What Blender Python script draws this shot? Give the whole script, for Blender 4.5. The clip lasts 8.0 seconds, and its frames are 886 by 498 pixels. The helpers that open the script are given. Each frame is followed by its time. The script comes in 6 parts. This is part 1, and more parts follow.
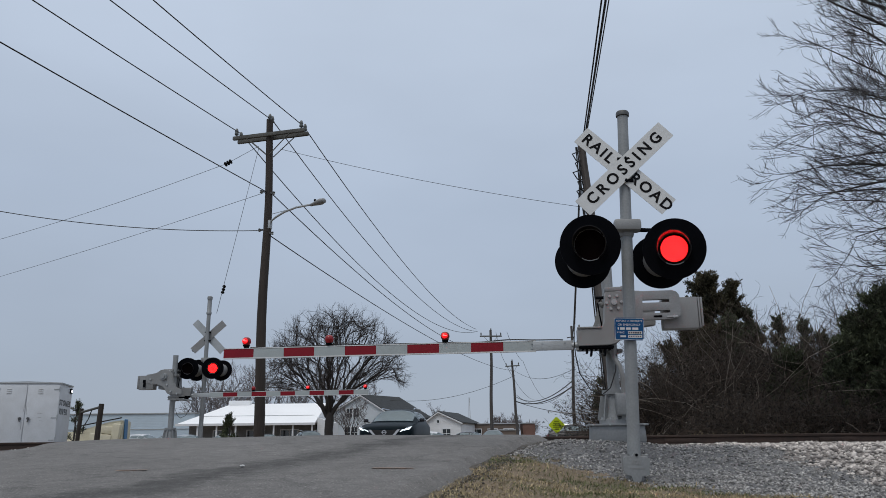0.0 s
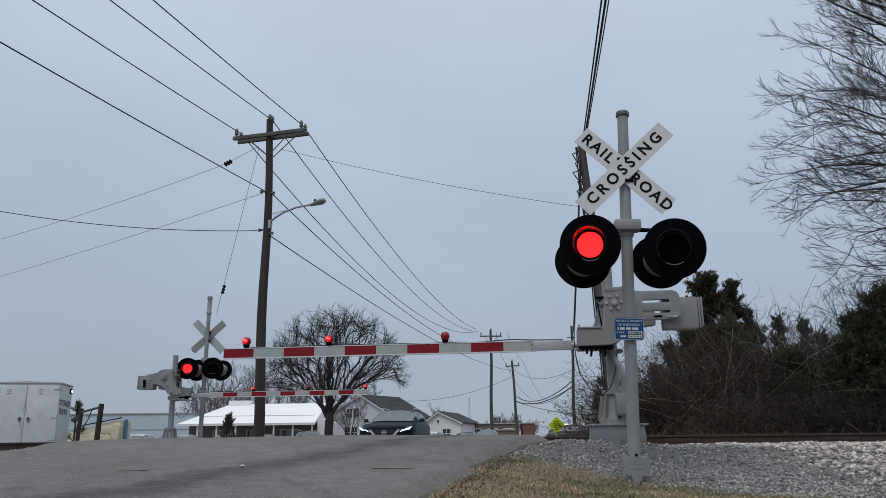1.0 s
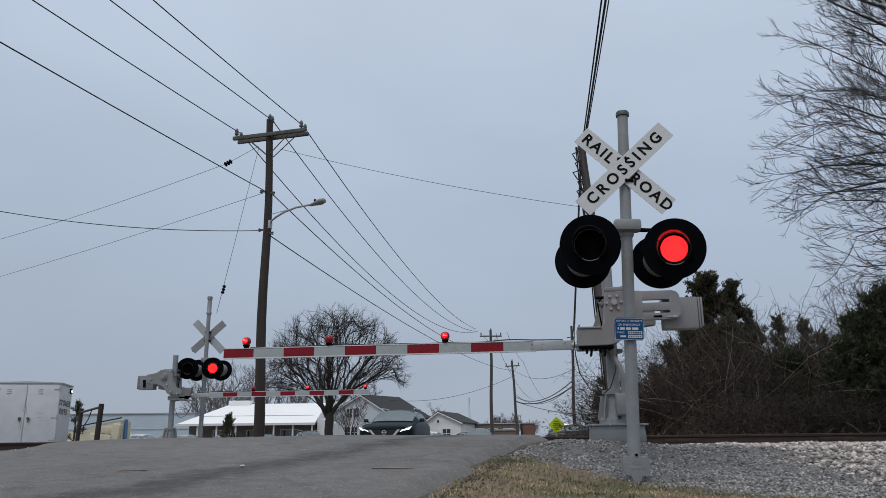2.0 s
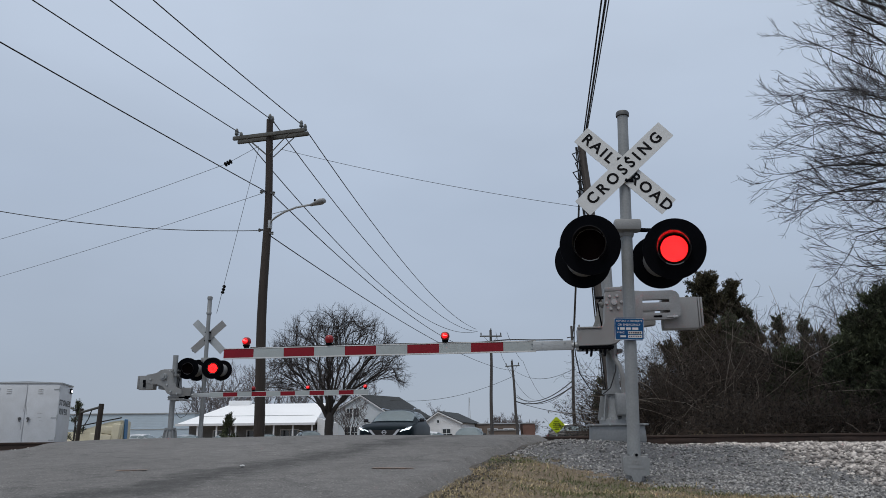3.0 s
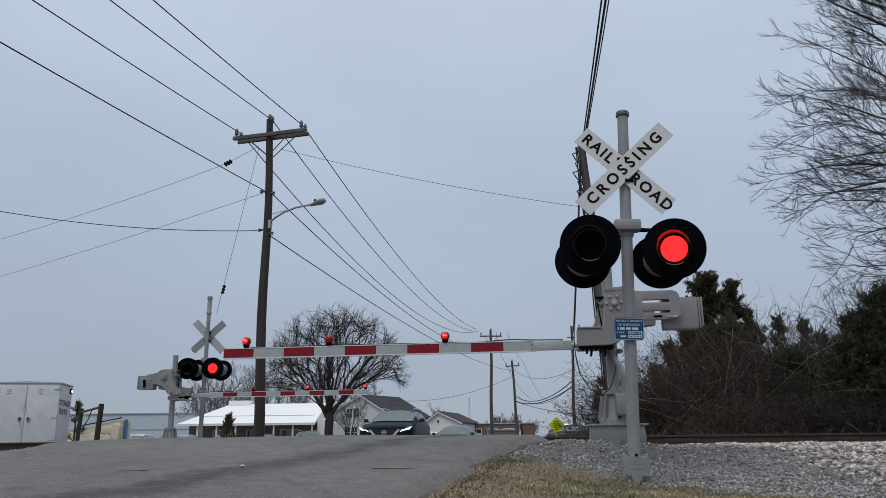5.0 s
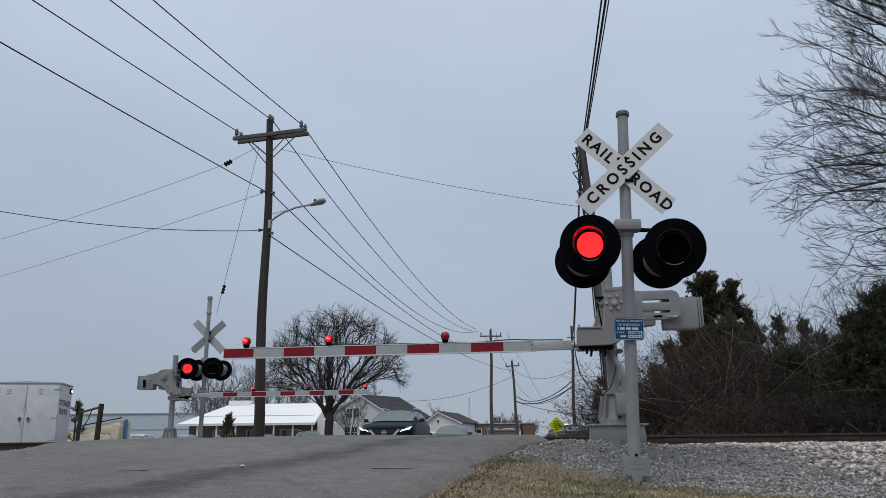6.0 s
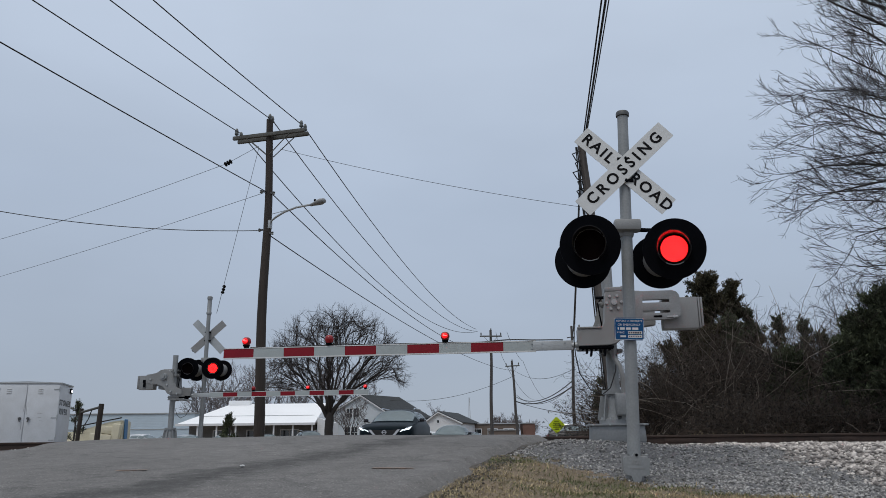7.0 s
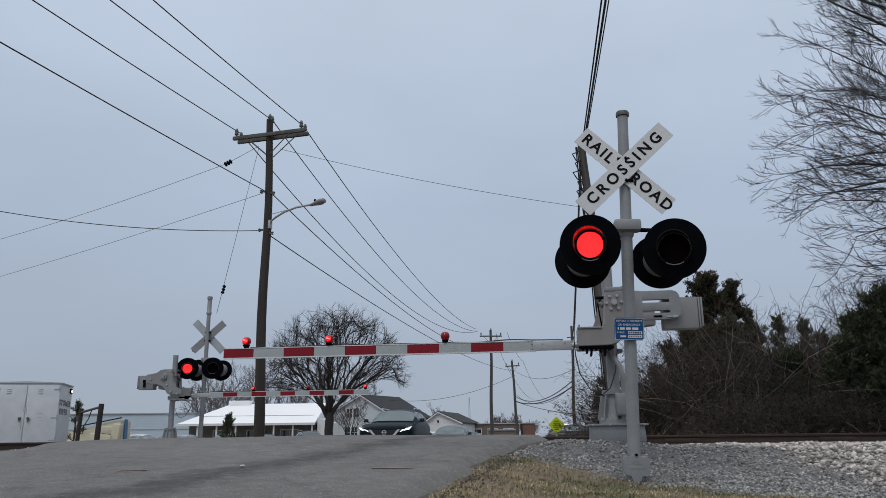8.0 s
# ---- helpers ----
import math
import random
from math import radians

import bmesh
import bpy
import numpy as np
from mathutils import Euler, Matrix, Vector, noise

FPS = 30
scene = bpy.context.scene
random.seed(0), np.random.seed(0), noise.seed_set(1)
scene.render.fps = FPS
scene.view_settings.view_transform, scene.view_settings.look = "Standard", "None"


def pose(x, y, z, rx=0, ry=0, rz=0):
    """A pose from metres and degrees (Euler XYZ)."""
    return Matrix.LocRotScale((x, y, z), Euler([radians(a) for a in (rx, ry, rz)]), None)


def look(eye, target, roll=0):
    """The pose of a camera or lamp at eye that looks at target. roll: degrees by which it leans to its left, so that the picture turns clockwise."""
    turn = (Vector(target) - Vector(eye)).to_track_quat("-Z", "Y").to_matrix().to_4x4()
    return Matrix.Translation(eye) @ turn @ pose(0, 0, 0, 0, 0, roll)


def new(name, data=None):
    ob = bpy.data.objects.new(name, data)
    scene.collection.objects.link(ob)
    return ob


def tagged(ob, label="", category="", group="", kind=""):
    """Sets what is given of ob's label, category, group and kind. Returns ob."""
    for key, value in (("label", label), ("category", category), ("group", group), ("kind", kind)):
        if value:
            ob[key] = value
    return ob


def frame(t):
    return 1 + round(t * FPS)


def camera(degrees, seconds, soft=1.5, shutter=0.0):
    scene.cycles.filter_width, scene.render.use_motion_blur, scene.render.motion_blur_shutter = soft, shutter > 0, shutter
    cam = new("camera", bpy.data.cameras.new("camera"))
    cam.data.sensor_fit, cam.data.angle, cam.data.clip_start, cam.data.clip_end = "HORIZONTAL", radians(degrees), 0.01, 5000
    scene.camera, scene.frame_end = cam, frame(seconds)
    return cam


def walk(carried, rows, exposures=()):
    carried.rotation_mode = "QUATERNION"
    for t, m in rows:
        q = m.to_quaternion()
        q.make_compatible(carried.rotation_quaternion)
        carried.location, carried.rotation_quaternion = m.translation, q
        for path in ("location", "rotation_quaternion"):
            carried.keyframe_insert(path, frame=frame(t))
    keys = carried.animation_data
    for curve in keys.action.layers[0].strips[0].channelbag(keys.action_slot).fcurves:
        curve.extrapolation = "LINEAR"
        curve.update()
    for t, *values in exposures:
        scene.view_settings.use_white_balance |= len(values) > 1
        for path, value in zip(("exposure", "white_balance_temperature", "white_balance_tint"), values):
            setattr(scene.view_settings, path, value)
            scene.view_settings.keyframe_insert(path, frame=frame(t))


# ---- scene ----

# camera: stands still, low beside the road, tilted up
cam = camera(61.0, 8.0, soft=0.85)
EYE = (0.0, 0.0, 0.55)
TILT = math.tan(radians(14.25))
HOLD = look(EYE, (0.0, 10.0, 0.55 + 10.0 * TILT), -0.63)
walk(cam, [(0.0, HOLD), (8.0, HOLD)], exposures=[(0.0, 0.0), (8.0, 0.0)])

# ---- overcast daylight ----
world = bpy.data.worlds.new("overcast_sky")
scene.world = world
world.use_nodes = True
wn, wl = world.node_tree.nodes, world.node_tree.links
wn.clear()
w_out = wn.new("ShaderNodeOutputWorld")
w_bg = wn.new("ShaderNodeBackground")
w_sky = wn.new("ShaderNodeTexSky")
w_sky.sky_type = 'NISHITA'
w_sky.sun_disc = False
w_sky.sun_elevation = radians(38)
w_sky.sun_rotation = radians(200)
w_gain = wn.new("ShaderNodeVectorMath")
w_gain.operation = 'SCALE'
w_gain.inputs['Scale'].default_value = 0.08
w_geo = wn.new("ShaderNodeTexCoord")
w_sep = wn.new("ShaderNodeSeparateXYZ")
w_ramp = wn.new("ShaderNodeValToRGB")
w_ramp.color_ramp.elements[0].position = 0.0
w_ramp.color_ramp.elements[0].color = (0.36, 0.415, 0.505, 1)
w_ramp.color_ramp.elements[1].position = 1.0
w_ramp.color_ramp.elements[1].color = (1.0, 1.0, 1.0, 1)
for pos, c in ((0.10, (0.368, 0.43, 0.53, 1)), (0.30, (0.432, 0.511, 0.636, 1)), (0.55, (0.55, 0.636, 0.77, 1)), (0.75, (0.78, 0.82, 0.88, 1))):
    e = w_ramp.color_ramp.elements.new(pos)
    e.color = c
w_noise = wn.new("ShaderNodeTexNoise")
w_noise.inputs['Scale'].default_value = 1.6
w_noise.inputs['Detail'].default_value = 4
w_map = wn.new("ShaderNodeMapping")
w_map.inputs['Scale'].default_value = (1.0, 1.0, 2.6)
w_cloud = wn.new("ShaderNodeMapRange")
w_cloud.inputs['From Min'].default_value = 0.3
w_cloud.inputs['From Max'].default_value = 0.7
w_cloud.inputs['To Min'].default_value = 0.92
w_cloud.inputs['To Max'].default_value = 1.07
w_mul = wn.new("ShaderNodeVectorMath")
w_mul.operation = 'SCALE'
w_mix = wn.new("ShaderNodeMix")
w_mix.data_type = 'RGBA'
w_mix.inputs[0].default_value = 0.93
wl.new(w_geo.outputs['Generated'], w_sep.inputs[0])
wl.new(w_sep.outputs['Z'], w_ramp.inputs[0])
wl.new(w_geo.outputs['Generated'], w_map.inputs[0])
wl.new(w_map.outputs[0], w_noise.inputs['Vector'])
wl.new(w_noise.outputs[0], w_cloud.inputs['Value'])
wl.new(w_ramp.outputs[0], w_mul.inputs[0])
wl.new(w_cloud.outputs[0], w_mul.inputs['Scale'])
wl.new(w_sky.outputs[0], w_gain.inputs[0])
wl.new(w_gain.outputs[0], w_mix.inputs[6])
wl.new(w_mul.outputs[0], w_mix.inputs[7])
wl.new(w_mix.outputs[2], w_bg.inputs[0])
w_bg.inputs[1].default_value = 1.0
wl.new(w_bg.outputs[0], w_out.inputs[0])

sun = new("sun", bpy.data.lights.new("sun", 'SUN'))
sun.data.energy = 0.9
sun.data.angle = radians(25)
sun.data.color = (1.0, 0.97, 0.93)
sun.matrix_world = look((0, 0, 50), (12, 30, 0))


# ---- materials ----
def mat(name, base, rough=0.6, metal=0.0, var=0.2, scale=3.0, fine=40.0, bump=0.15, alt=None, alt_amount=0.5,
        stretch=(1, 1, 1), rnd=0.0, island=0.0, spec=0.5, dist=0.01):
    """Procedural surface: base colour varied at a coarse and a fine scale, with a fine relief."""
    m = bpy.data.materials.new(name)
    m.use_nodes = True
    n, l = m.node_tree.nodes, m.node_tree.links
    p = n["Principled BSDF"]
    tc = n.new("ShaderNodeTexCoord")
    mp = n.new("ShaderNodeMapping")
    mp.inputs['Scale'].default_value = stretch
    l.new(tc.outputs['Object'], mp.inputs[0])
    a = n.new("ShaderNodeTexNoise")
    a.inputs['Scale'].default_value = scale
    a.inputs['Detail'].default_value = 5
    b = n.new("ShaderNodeTexNoise")
    b.inputs['Scale'].default_value = fine
    b.inputs['Detail'].default_value = 3
    l.new(mp.outputs[0], a.inputs['Vector'])
    l.new(mp.outputs[0], b.inputs['Vector'])
    ra = n.new("ShaderNodeMapRange")
    ra.inputs['From Min'].default_value, ra.inputs['From Max'].default_value = 0.32, 0.68
    l.new(a.outputs[0], ra.inputs['Value'])
    mix = n.new("ShaderNodeMix")
    mix.data_type = 'RGBA'
    other = alt if alt else tuple(c * (1 - 1.2 * var) for c in base)
    mix.inputs[6].default_value = (*base, 1)
    mix.inputs[7].default_value = (*other, 1)
    k = n.new("ShaderNodeMath")
    k.operation = 'MULTIPLY'
    k.inputs[1].default_value = alt_amount if alt else 1.0
    l.new(ra.outputs[0], k.inputs[0])
    l.new(k.outputs[0], mix.inputs[0])
    rb = n.new("ShaderNodeMapRange")
    rb.inputs['From Min'].default_value, rb.inputs['From Max'].default_value = 0.3, 0.7
    rb.inputs['To Min'].default_value, rb.inputs['To Max'].default_value = 1 - var, 1 + var * 0.6
    l.new(b.outputs[0], rb.inputs['Value'])
    mul = n.new("ShaderNodeVectorMath")
    mul.operation = 'SCALE'
    l.new(mix.outputs[2], mul.inputs[0])
    l.new(rb.outputs[0], mul.inputs['Scale'])
    col = mul
    for amount, node, sock in ((rnd, "ShaderNodeObjectInfo", 'Random'), (island, "ShaderNodeNewGeometry", 'Random Per Island')):
        if amount:
            oi = n.new(node)
            rr = n.new("ShaderNodeMapRange")
            rr.inputs['To Min'].default_value, rr.inputs['To Max'].default_value = 1 - amount, 1 + amount
            l.new(oi.outputs[sock], rr.inputs['Value'])
            m2 = n.new("ShaderNodeVectorMath")
            m2.operation = 'SCALE'
            l.new(col.outputs[0], m2.inputs[0])
            l.new(rr.outputs[0], m2.inputs['Scale'])
            col = m2
    l.new(col.outputs[0], p.inputs['Base Color'])
    p.inputs['Roughness'].default_value = rough
    p.inputs['Metallic'].default_value = metal
    p.inputs['Specular IOR Level'].default_value = spec
    if bump:
        bp = n.new("ShaderNodeBump")
        bp.inputs['Strength'].default_value = bump
        bp.inputs['Distance'].default_value = dist
        l.new(b.outputs[0], bp.inputs['Height'])
        l.new(bp.outputs[0], p.inputs['Normal'])
    return m


def glow(name, color, strength):
    m = bpy.data.materials.new(name)
    m.use_nodes = True
    p = m.node_tree.nodes["Principled BSDF"]
    p.inputs['Base Color'].default_value = (*color, 1)
    p.inputs['Emission Color'].default_value = (*color, 1)
    p.inputs['Emission Strength'].default_value = strength
    return m


M = {
    'galv': mat("galvanised_steel", (0.44, 0.46, 0.47), 0.5, 0.35, 0.12, 4, 60, 0.06, alt=(0.33, 0.35, 0.36), alt_amount=0.6),
    'alu_paint': mat("aluminium_paint", (0.275, 0.286, 0.29), 0.48, 0.15, 0.10, 4, 50, 0.03, alt=(0.195, 0.204, 0.208), alt_amount=0.6),
    'cast': mat("cast_grey_paint", (0.265, 0.27, 0.27), 0.5, 0.1, 0.08, 4, 70, 0.03, alt=(0.21, 0.205, 0.20), alt_amount=0.6),
    'white_sheet': mat("white_sign_sheeting", (0.66, 0.67, 0.665), 0.45, 0, 0.05, 6, 90, 0.02, alt=(0.55, 0.55, 0.535), alt_amount=0.5),
    'white_stripe': mat("white_reflective_sheet", (0.40, 0.435, 0.435), 0.45, 0, 0.1, 5, 120, 0.03, spec=0.3, alt=(0.32, 0.35, 0.35), alt_amount=0.6),
    'red_stripe': mat("red_reflective_sheet", (0.235, 0.008, 0.018), 0.45, 0, 0.12, 5, 120, 0.03, spec=0.25),
    'black_paint': mat("matt_black_paint", (0.0035, 0.004, 0.006), 0.75, 0, 0.2, 6, 60, 0.05, spec=0.05),
    'hood_black': mat("satin_black_paint", (0.012, 0.011, 0.012), 0.42, 0, 0.2, 6, 60, 0.04, spec=0.35),
    'black_letter': mat("black_lettering", (0.008, 0.008, 0.009), 0.7, 0, 0.1, 6, 60, 0.0, spec=0.1),
    'faded_letter': mat("faded_stencil_paint", (0.05, 0.055, 0.06), 0.8, 0, 0.3, 14, 60, 0.0, alt=(0.22, 0.23, 0.24), alt_amount=0.5),
    'scuffed': mat("scuffed_cabinet_paint", (0.33, 0.34, 0.35), 0.7, 0, 0.3, 14, 60, 0.0, alt=(0.5, 0.51, 0.52), alt_amount=0.6),
    'lens_dark': mat("unlit_red_lens", (0.008, 0.002, 0.003), 0.45, 0, 0.2, 10, 100, 0.05, spec=0.06),
    'lens_red': mat("red_lamp_lens", (0.30, 0.008, 0.012), 0.2, 0, 0.2, 20, 100, 0.05),
    'led_red': glow("lit_red_lamp", (1.0, 0.004, 0.008), 0.08),
    'led_dot': glow("lit_red_diode", (1.0, 0.018, 0.020), 9.0),
    'arm_red': glow("lit_red_plastic", (1.0, 0.006, 0.010), 0.55),
    'hot_red': glow("hot_red_lamp", (1.0, 0.05, 0.05), 6.0),
    'blue_sign': mat("blue_sign_sheet", (0.006, 0.075, 0.21), 0.55, 0, 0.1, 6, 80, 0.0, spec=0.2),
    'yellow_sign': mat("fluorescent_yellow_green_sheet", (0.55, 0.68, 0.01), 0.4, 0, 0.05, 6, 80, 0.02),
    'rubber': mat("black_rubber", (0.015, 0.015, 0.016), 0.7, 0, 0.2, 8, 60, 0.1),
    'pole_wood': mat("weathered_pole_wood", (0.046, 0.035, 0.029), 0.85, 0, 0.2, 1.2, 22, 0.5, alt=(0.028, 0.022, 0.019), alt_amount=0.8, stretch=(5, 5, 0.35)),
    'pole_grey': mat("grey_pole_wood", (0.085, 0.078, 0.074), 0.85, 0, 0.25, 2.0, 30, 0.4, alt=(0.05, 0.045, 0.042), alt_amount=0.7, stretch=(6, 6, 0.5)),
    'pole_mid': mat("brown_grey_pole_wood", (0.115, 0.10, 0.092), 0.85, 0, 0.3, 2.0, 30, 0.4, alt=(0.05, 0.043, 0.04), alt_amount=0.8, stretch=(6, 6, 0.5)),
    'arm_wood': mat("grey_crossarm_wood", (0.12, 0.12, 0.11), 0.85, 0, 0.3, 3, 40, 0.3),
    'ceramic': mat("grey_porcelain", (0.10, 0.108, 0.105), 0.3, 0, 0.1, 9, 50, 0),
    'wire': mat("dark_wire", (0.025, 0.026, 0.028), 0.6, 0.2, 0.2, 5, 50, 0),
    'rust': mat("rusty_rail_steel", (0.055, 0.034, 0.026), 0.75, 0.2, 0.35, 4, 60, 0.3, alt=(0.025, 0.017, 0.014), alt_amount=0.7),
    'rail_top': mat("worn_rail_head", (0.18, 0.15, 0.13), 0.35, 0.8, 0.2, 3, 60, 0.1),
    'tie_wood': mat("creosoted_tie", (0.05, 0.04, 0.033), 0.9, 0, 0.3, 4, 30, 0.4, rnd=0.2),
    'cabinet': mat("pale_grey_cabinet_paint", (0.60, 0.62, 0.645), 0.5, 0.0, 0.06, 3, 60, 0.02, alt=(0.49, 0.50, 0.51), alt_amount=0.6),
    'cap_dark': mat("dark_grey_cap_paint", (0.085, 0.088, 0.09), 0.5, 0.2, 0.15, 8, 60, 0.05),
    'concrete': mat("pale_concrete", (0.4, 0.38, 0.34), 0.9, 0, 0.2, 3, 40, 0.2),
}


# ---- building helpers ----
def thing(name, m, label, category, group="", kind=""):
    ob = new(name)
    ob.empty_display_size = 0.2
    ob.matrix_basis = m
    return tagged(ob, label, category, group, kind)


def link_bm(name, bm, material, smooth=None):
    me = bpy.data.meshes.new(name)
    if smooth is not None:
        for fc in bm.faces:
            fc.smooth = True
        bm.to_mesh(me)
        me.set_sharp_from_angle(angle=radians(smooth))
    else:
        bm.to_mesh(me)
    bm.free()
    if material:
        me.materials.append(material)
    return new(name, me)


def part(name, bm, material, parent, label="", smooth=35):
    ob = link_bm(name, bm, material, smooth)
    ob.parent = parent
    return tagged(ob, label)


def box(bm, size, at=(0, 0, 0), rot=None, bevel=0.0):
    r = bmesh.ops.create_cube(bm, size=1.0)
    vs = r['verts']
    m = Matrix.Translation(at) @ (rot if rot else Matrix()) @ Matrix.Diagonal((*size, 1))
    bmesh.ops.transform(bm, matrix=m, verts=vs)
    if bevel:
        es = list({e for v in vs for e in v.link_edges})
        bmesh.ops.bevel(bm, geom=es, offset=bevel, segments=2, affect='EDGES', profile=0.6)
    return bm


def cyl(bm, a, b, r0, r1=None, n=16, caps=True):
    a, b = Vector(a), Vector(b)
    d = b - a
    r = bmesh.ops.create_cone(bm, cap_ends=caps, segments=n, radius1=r0, radius2=r0 if r1 is None else r1, depth=d.length)
    m = Matrix.Translation((a + b) / 2) @ d.to_track_quat('Z', 'Y').to_matrix().to_4x4()
    bmesh.ops.transform(bm, matrix=m, verts=r['verts'])
    return bm


def lathe(bm, profile, m=Matrix(), n=32, ring=False):
    """Turn (radius, height) points about z, then place by m."""
    rings = []
    for r, z in profile:
        rings.append([bm.verts.new(m @ Vector((r * math.cos(2 * math.pi * i / n), r * math.sin(2 * math.pi * i / n), z))) for i in range(n)])
    for p, q in zip(rings, rings[1:] + (rings[:1] if ring else [])):
        for i in range(n):
            bm.faces.new((p[i], p[(i + 1) % n], q[(i + 1) % n], q[i]))
    if not ring:
        bm.faces.new(rings[0][::-1])
        bm.faces.new(rings[-1])
    bmesh.ops.remove_doubles(bm, verts=bm.verts, dist=1e-6)
    return bm


def extrude(bm, outline, y0, y1):
    """A plate: an (x, z) outline, thick from y0 to y1."""
    a = [bm.verts.new((x, y0, z)) for x, z in outline]
    b = [bm.verts.new((x, y1, z)) for x, z in outline]
    bm.faces.new(a)
    bm.faces.new(b[::-1])
    k = len(a)
    for i in range(k):
        bm.faces.new((a[i], b[i], b[(i + 1) % k], a[(i + 1) % k]))
    bmesh.ops.recalc_face_normals(bm, faces=bm.faces)
    return bm


def sweep(bm, pts, r, n=6):
    """A round tube along points; r is a number or a list."""
    pts = [Vector(p) for p in pts]
    rs = r if isinstance(r, (list, tuple)) else [r] * len(pts)
    rings, q, last = [], None, None
    for i, p in enumerate(pts):
        d = (pts[min(i + 1, len(pts) - 1)] - pts[max(i - 1, 0)]).normalized()
        q = d.to_track_quat('Z', 'Y') if q is None else last.rotation_difference(d) @ q
        last = d
        rings.append([bm.verts.new(p + q @ Vector((rs[i] * math.cos(2 * math.pi * k / n), rs[i] * math.sin(2 * math.pi * k / n), 0))) for k in range(n)])
    for a, b in zip(rings, rings[1:]):
        for k in range(n):
            bm.faces.new((a[k], a[(k + 1) % n], b[(k + 1) % n], b[k]))
    bm.faces.new(rings[0][::-1])
    bm.faces.new(rings[-1])
    return bm


def B():
    return bmesh.new()


def words(text, size, material, parent, m, name="lettering", spread=1.0, bold=0.0):
    """Lettering from the built-in font, as a thin raised mesh."""
    cu = bpy.data.curves.new(name, 'FONT')
    cu.body, cu.size, cu.extrude, cu.align_x, cu.align_y = text, size, 0.0012, 'CENTER', 'CENTER'
    cu.space_character = spread
    cu.offset = bold
    cu.resolution_u = 3
    tmp = bpy.data.objects.new(name, cu)
    me = bpy.data.meshes.new_from_object(tmp)
    bpy.data.objects.remove(tmp)
    me.materials.clear()
    me.materials.append(material)
    me.transform(m)
    ob = new(name, me)
    ob.parent = parent
    return ob


def mesh_np(name, verts, faces, material, smooth=False):
    me = bpy.data.meshes.new(name)
    nv, nf, k = len(verts), len(faces), faces.shape[1]
    me.vertices.add(nv)
    me.vertices.foreach_set("co", np.ascontiguousarray(verts, dtype=np.float32).ravel())
    me.loops.add(nf * k)
    me.loops.foreach_set("vertex_index", np.ascontiguousarray(faces, dtype=np.int32).ravel())
    me.polygons.add(nf)
    me.polygons.foreach_set("loop_start", np.arange(0, nf * k, k, dtype=np.int32))
    me.update(calc_edges=True)
    if smooth:
        me.polygons.foreach_set("use_smooth", np.ones(nf, dtype=bool))
    me.materials.append(material)
    return new(name, me)


# ---- lie of the land ----
SKEW = radians(6.8)
ALONG = Vector((math.cos(SKEW), -math.sin(SKEW), 0))   # along the track
ACROSS = Vector((math.sin(SKEW), math.cos(SKEW), 0))   # across it, away from the camera
TRACK = (-2.3, 15.2)
GROUND_S = [-60, -15, -10, -7.4, -6.6, -5.6, -4, -2.6, 2.6, 3.5, 8, 12, 30, 4000]
GROUND_Z = [0.0, 0.0, 0.10, 0.14, 0.24, 0.42, 0.43, 0.40, 0.40, 0.42, 0.08, -0.12, -0.3, -0.3]
ROAD_S = [-60, -15.2, -10.2, -7, -4, -2, 2, 5, 12, 25, 100]
ROAD_Z = [-0.3, 0.0, 0.21, 0.385, 0.585, 0.63, 0.63, 0.5, -0.05, -0.15, -0.25]
ROAD_Y = [-40, 0, 5, 6, 9, 11, 13, 15, 18, 21, 27, 37, 62, 75, 130]
ROAD_L = [-11.0, -7.2, -6.2, -6.05, -5.75, -6.0, -6.5, -6.75, -6.4, -5.8, -4.2, -1.6, 2.2, 5.4, 18.0]
ROAD_R = [-4.1, -0.6, -0.17, -0.04, 0.62, 1.25, 1.7, 1.9, 1.9, 1.8, 3.2, 5.8, 9.8, 12.8, 26.0]


def across(x, y):
    return (x - TRACK[0]) * ACROSS.x + (y - TRACK[1]) * ACROSS.y


def road_z(x, y):
    return np.interp(across(x, y), ROAD_S, ROAD_Z)


def ground_z(x, y):
    """Height of the soil, kept just under the pavement where the road runs."""
    s = across(x, y)
    g = np.interp(s, GROUND_S, GROUND_Z)
    rz = np.interp(s, ROAD_S, ROAD_Z)
    lo, hi = np.interp(y, ROAD_Y, ROAD_L), np.interp(y, ROAD_Y, ROAD_R)
    out = np.maximum(np.maximum(lo - x, x - hi), 0)
    w = np.clip(out / 1.3, 0, 1)
    w = w * w * (3 - 2 * w)
    z = (rz - 0.10) * (1 - w) + g * w
    return np.where(np.asarray(y) > 135, g, z)


def land(x, y):
    return float(ground_z(np.array(x), np.array(y)))


# ---- ground, road, track ----
def soil_material():
    m = mat("verge_soil_and_dry_turf", (0.215, 0.16, 0.105), 0.95, 0, 0.35, 1.7, 35, 0.6, alt=(0.115, 0.092, 0.065), alt_amount=0.9, dist=0.02)
    return m


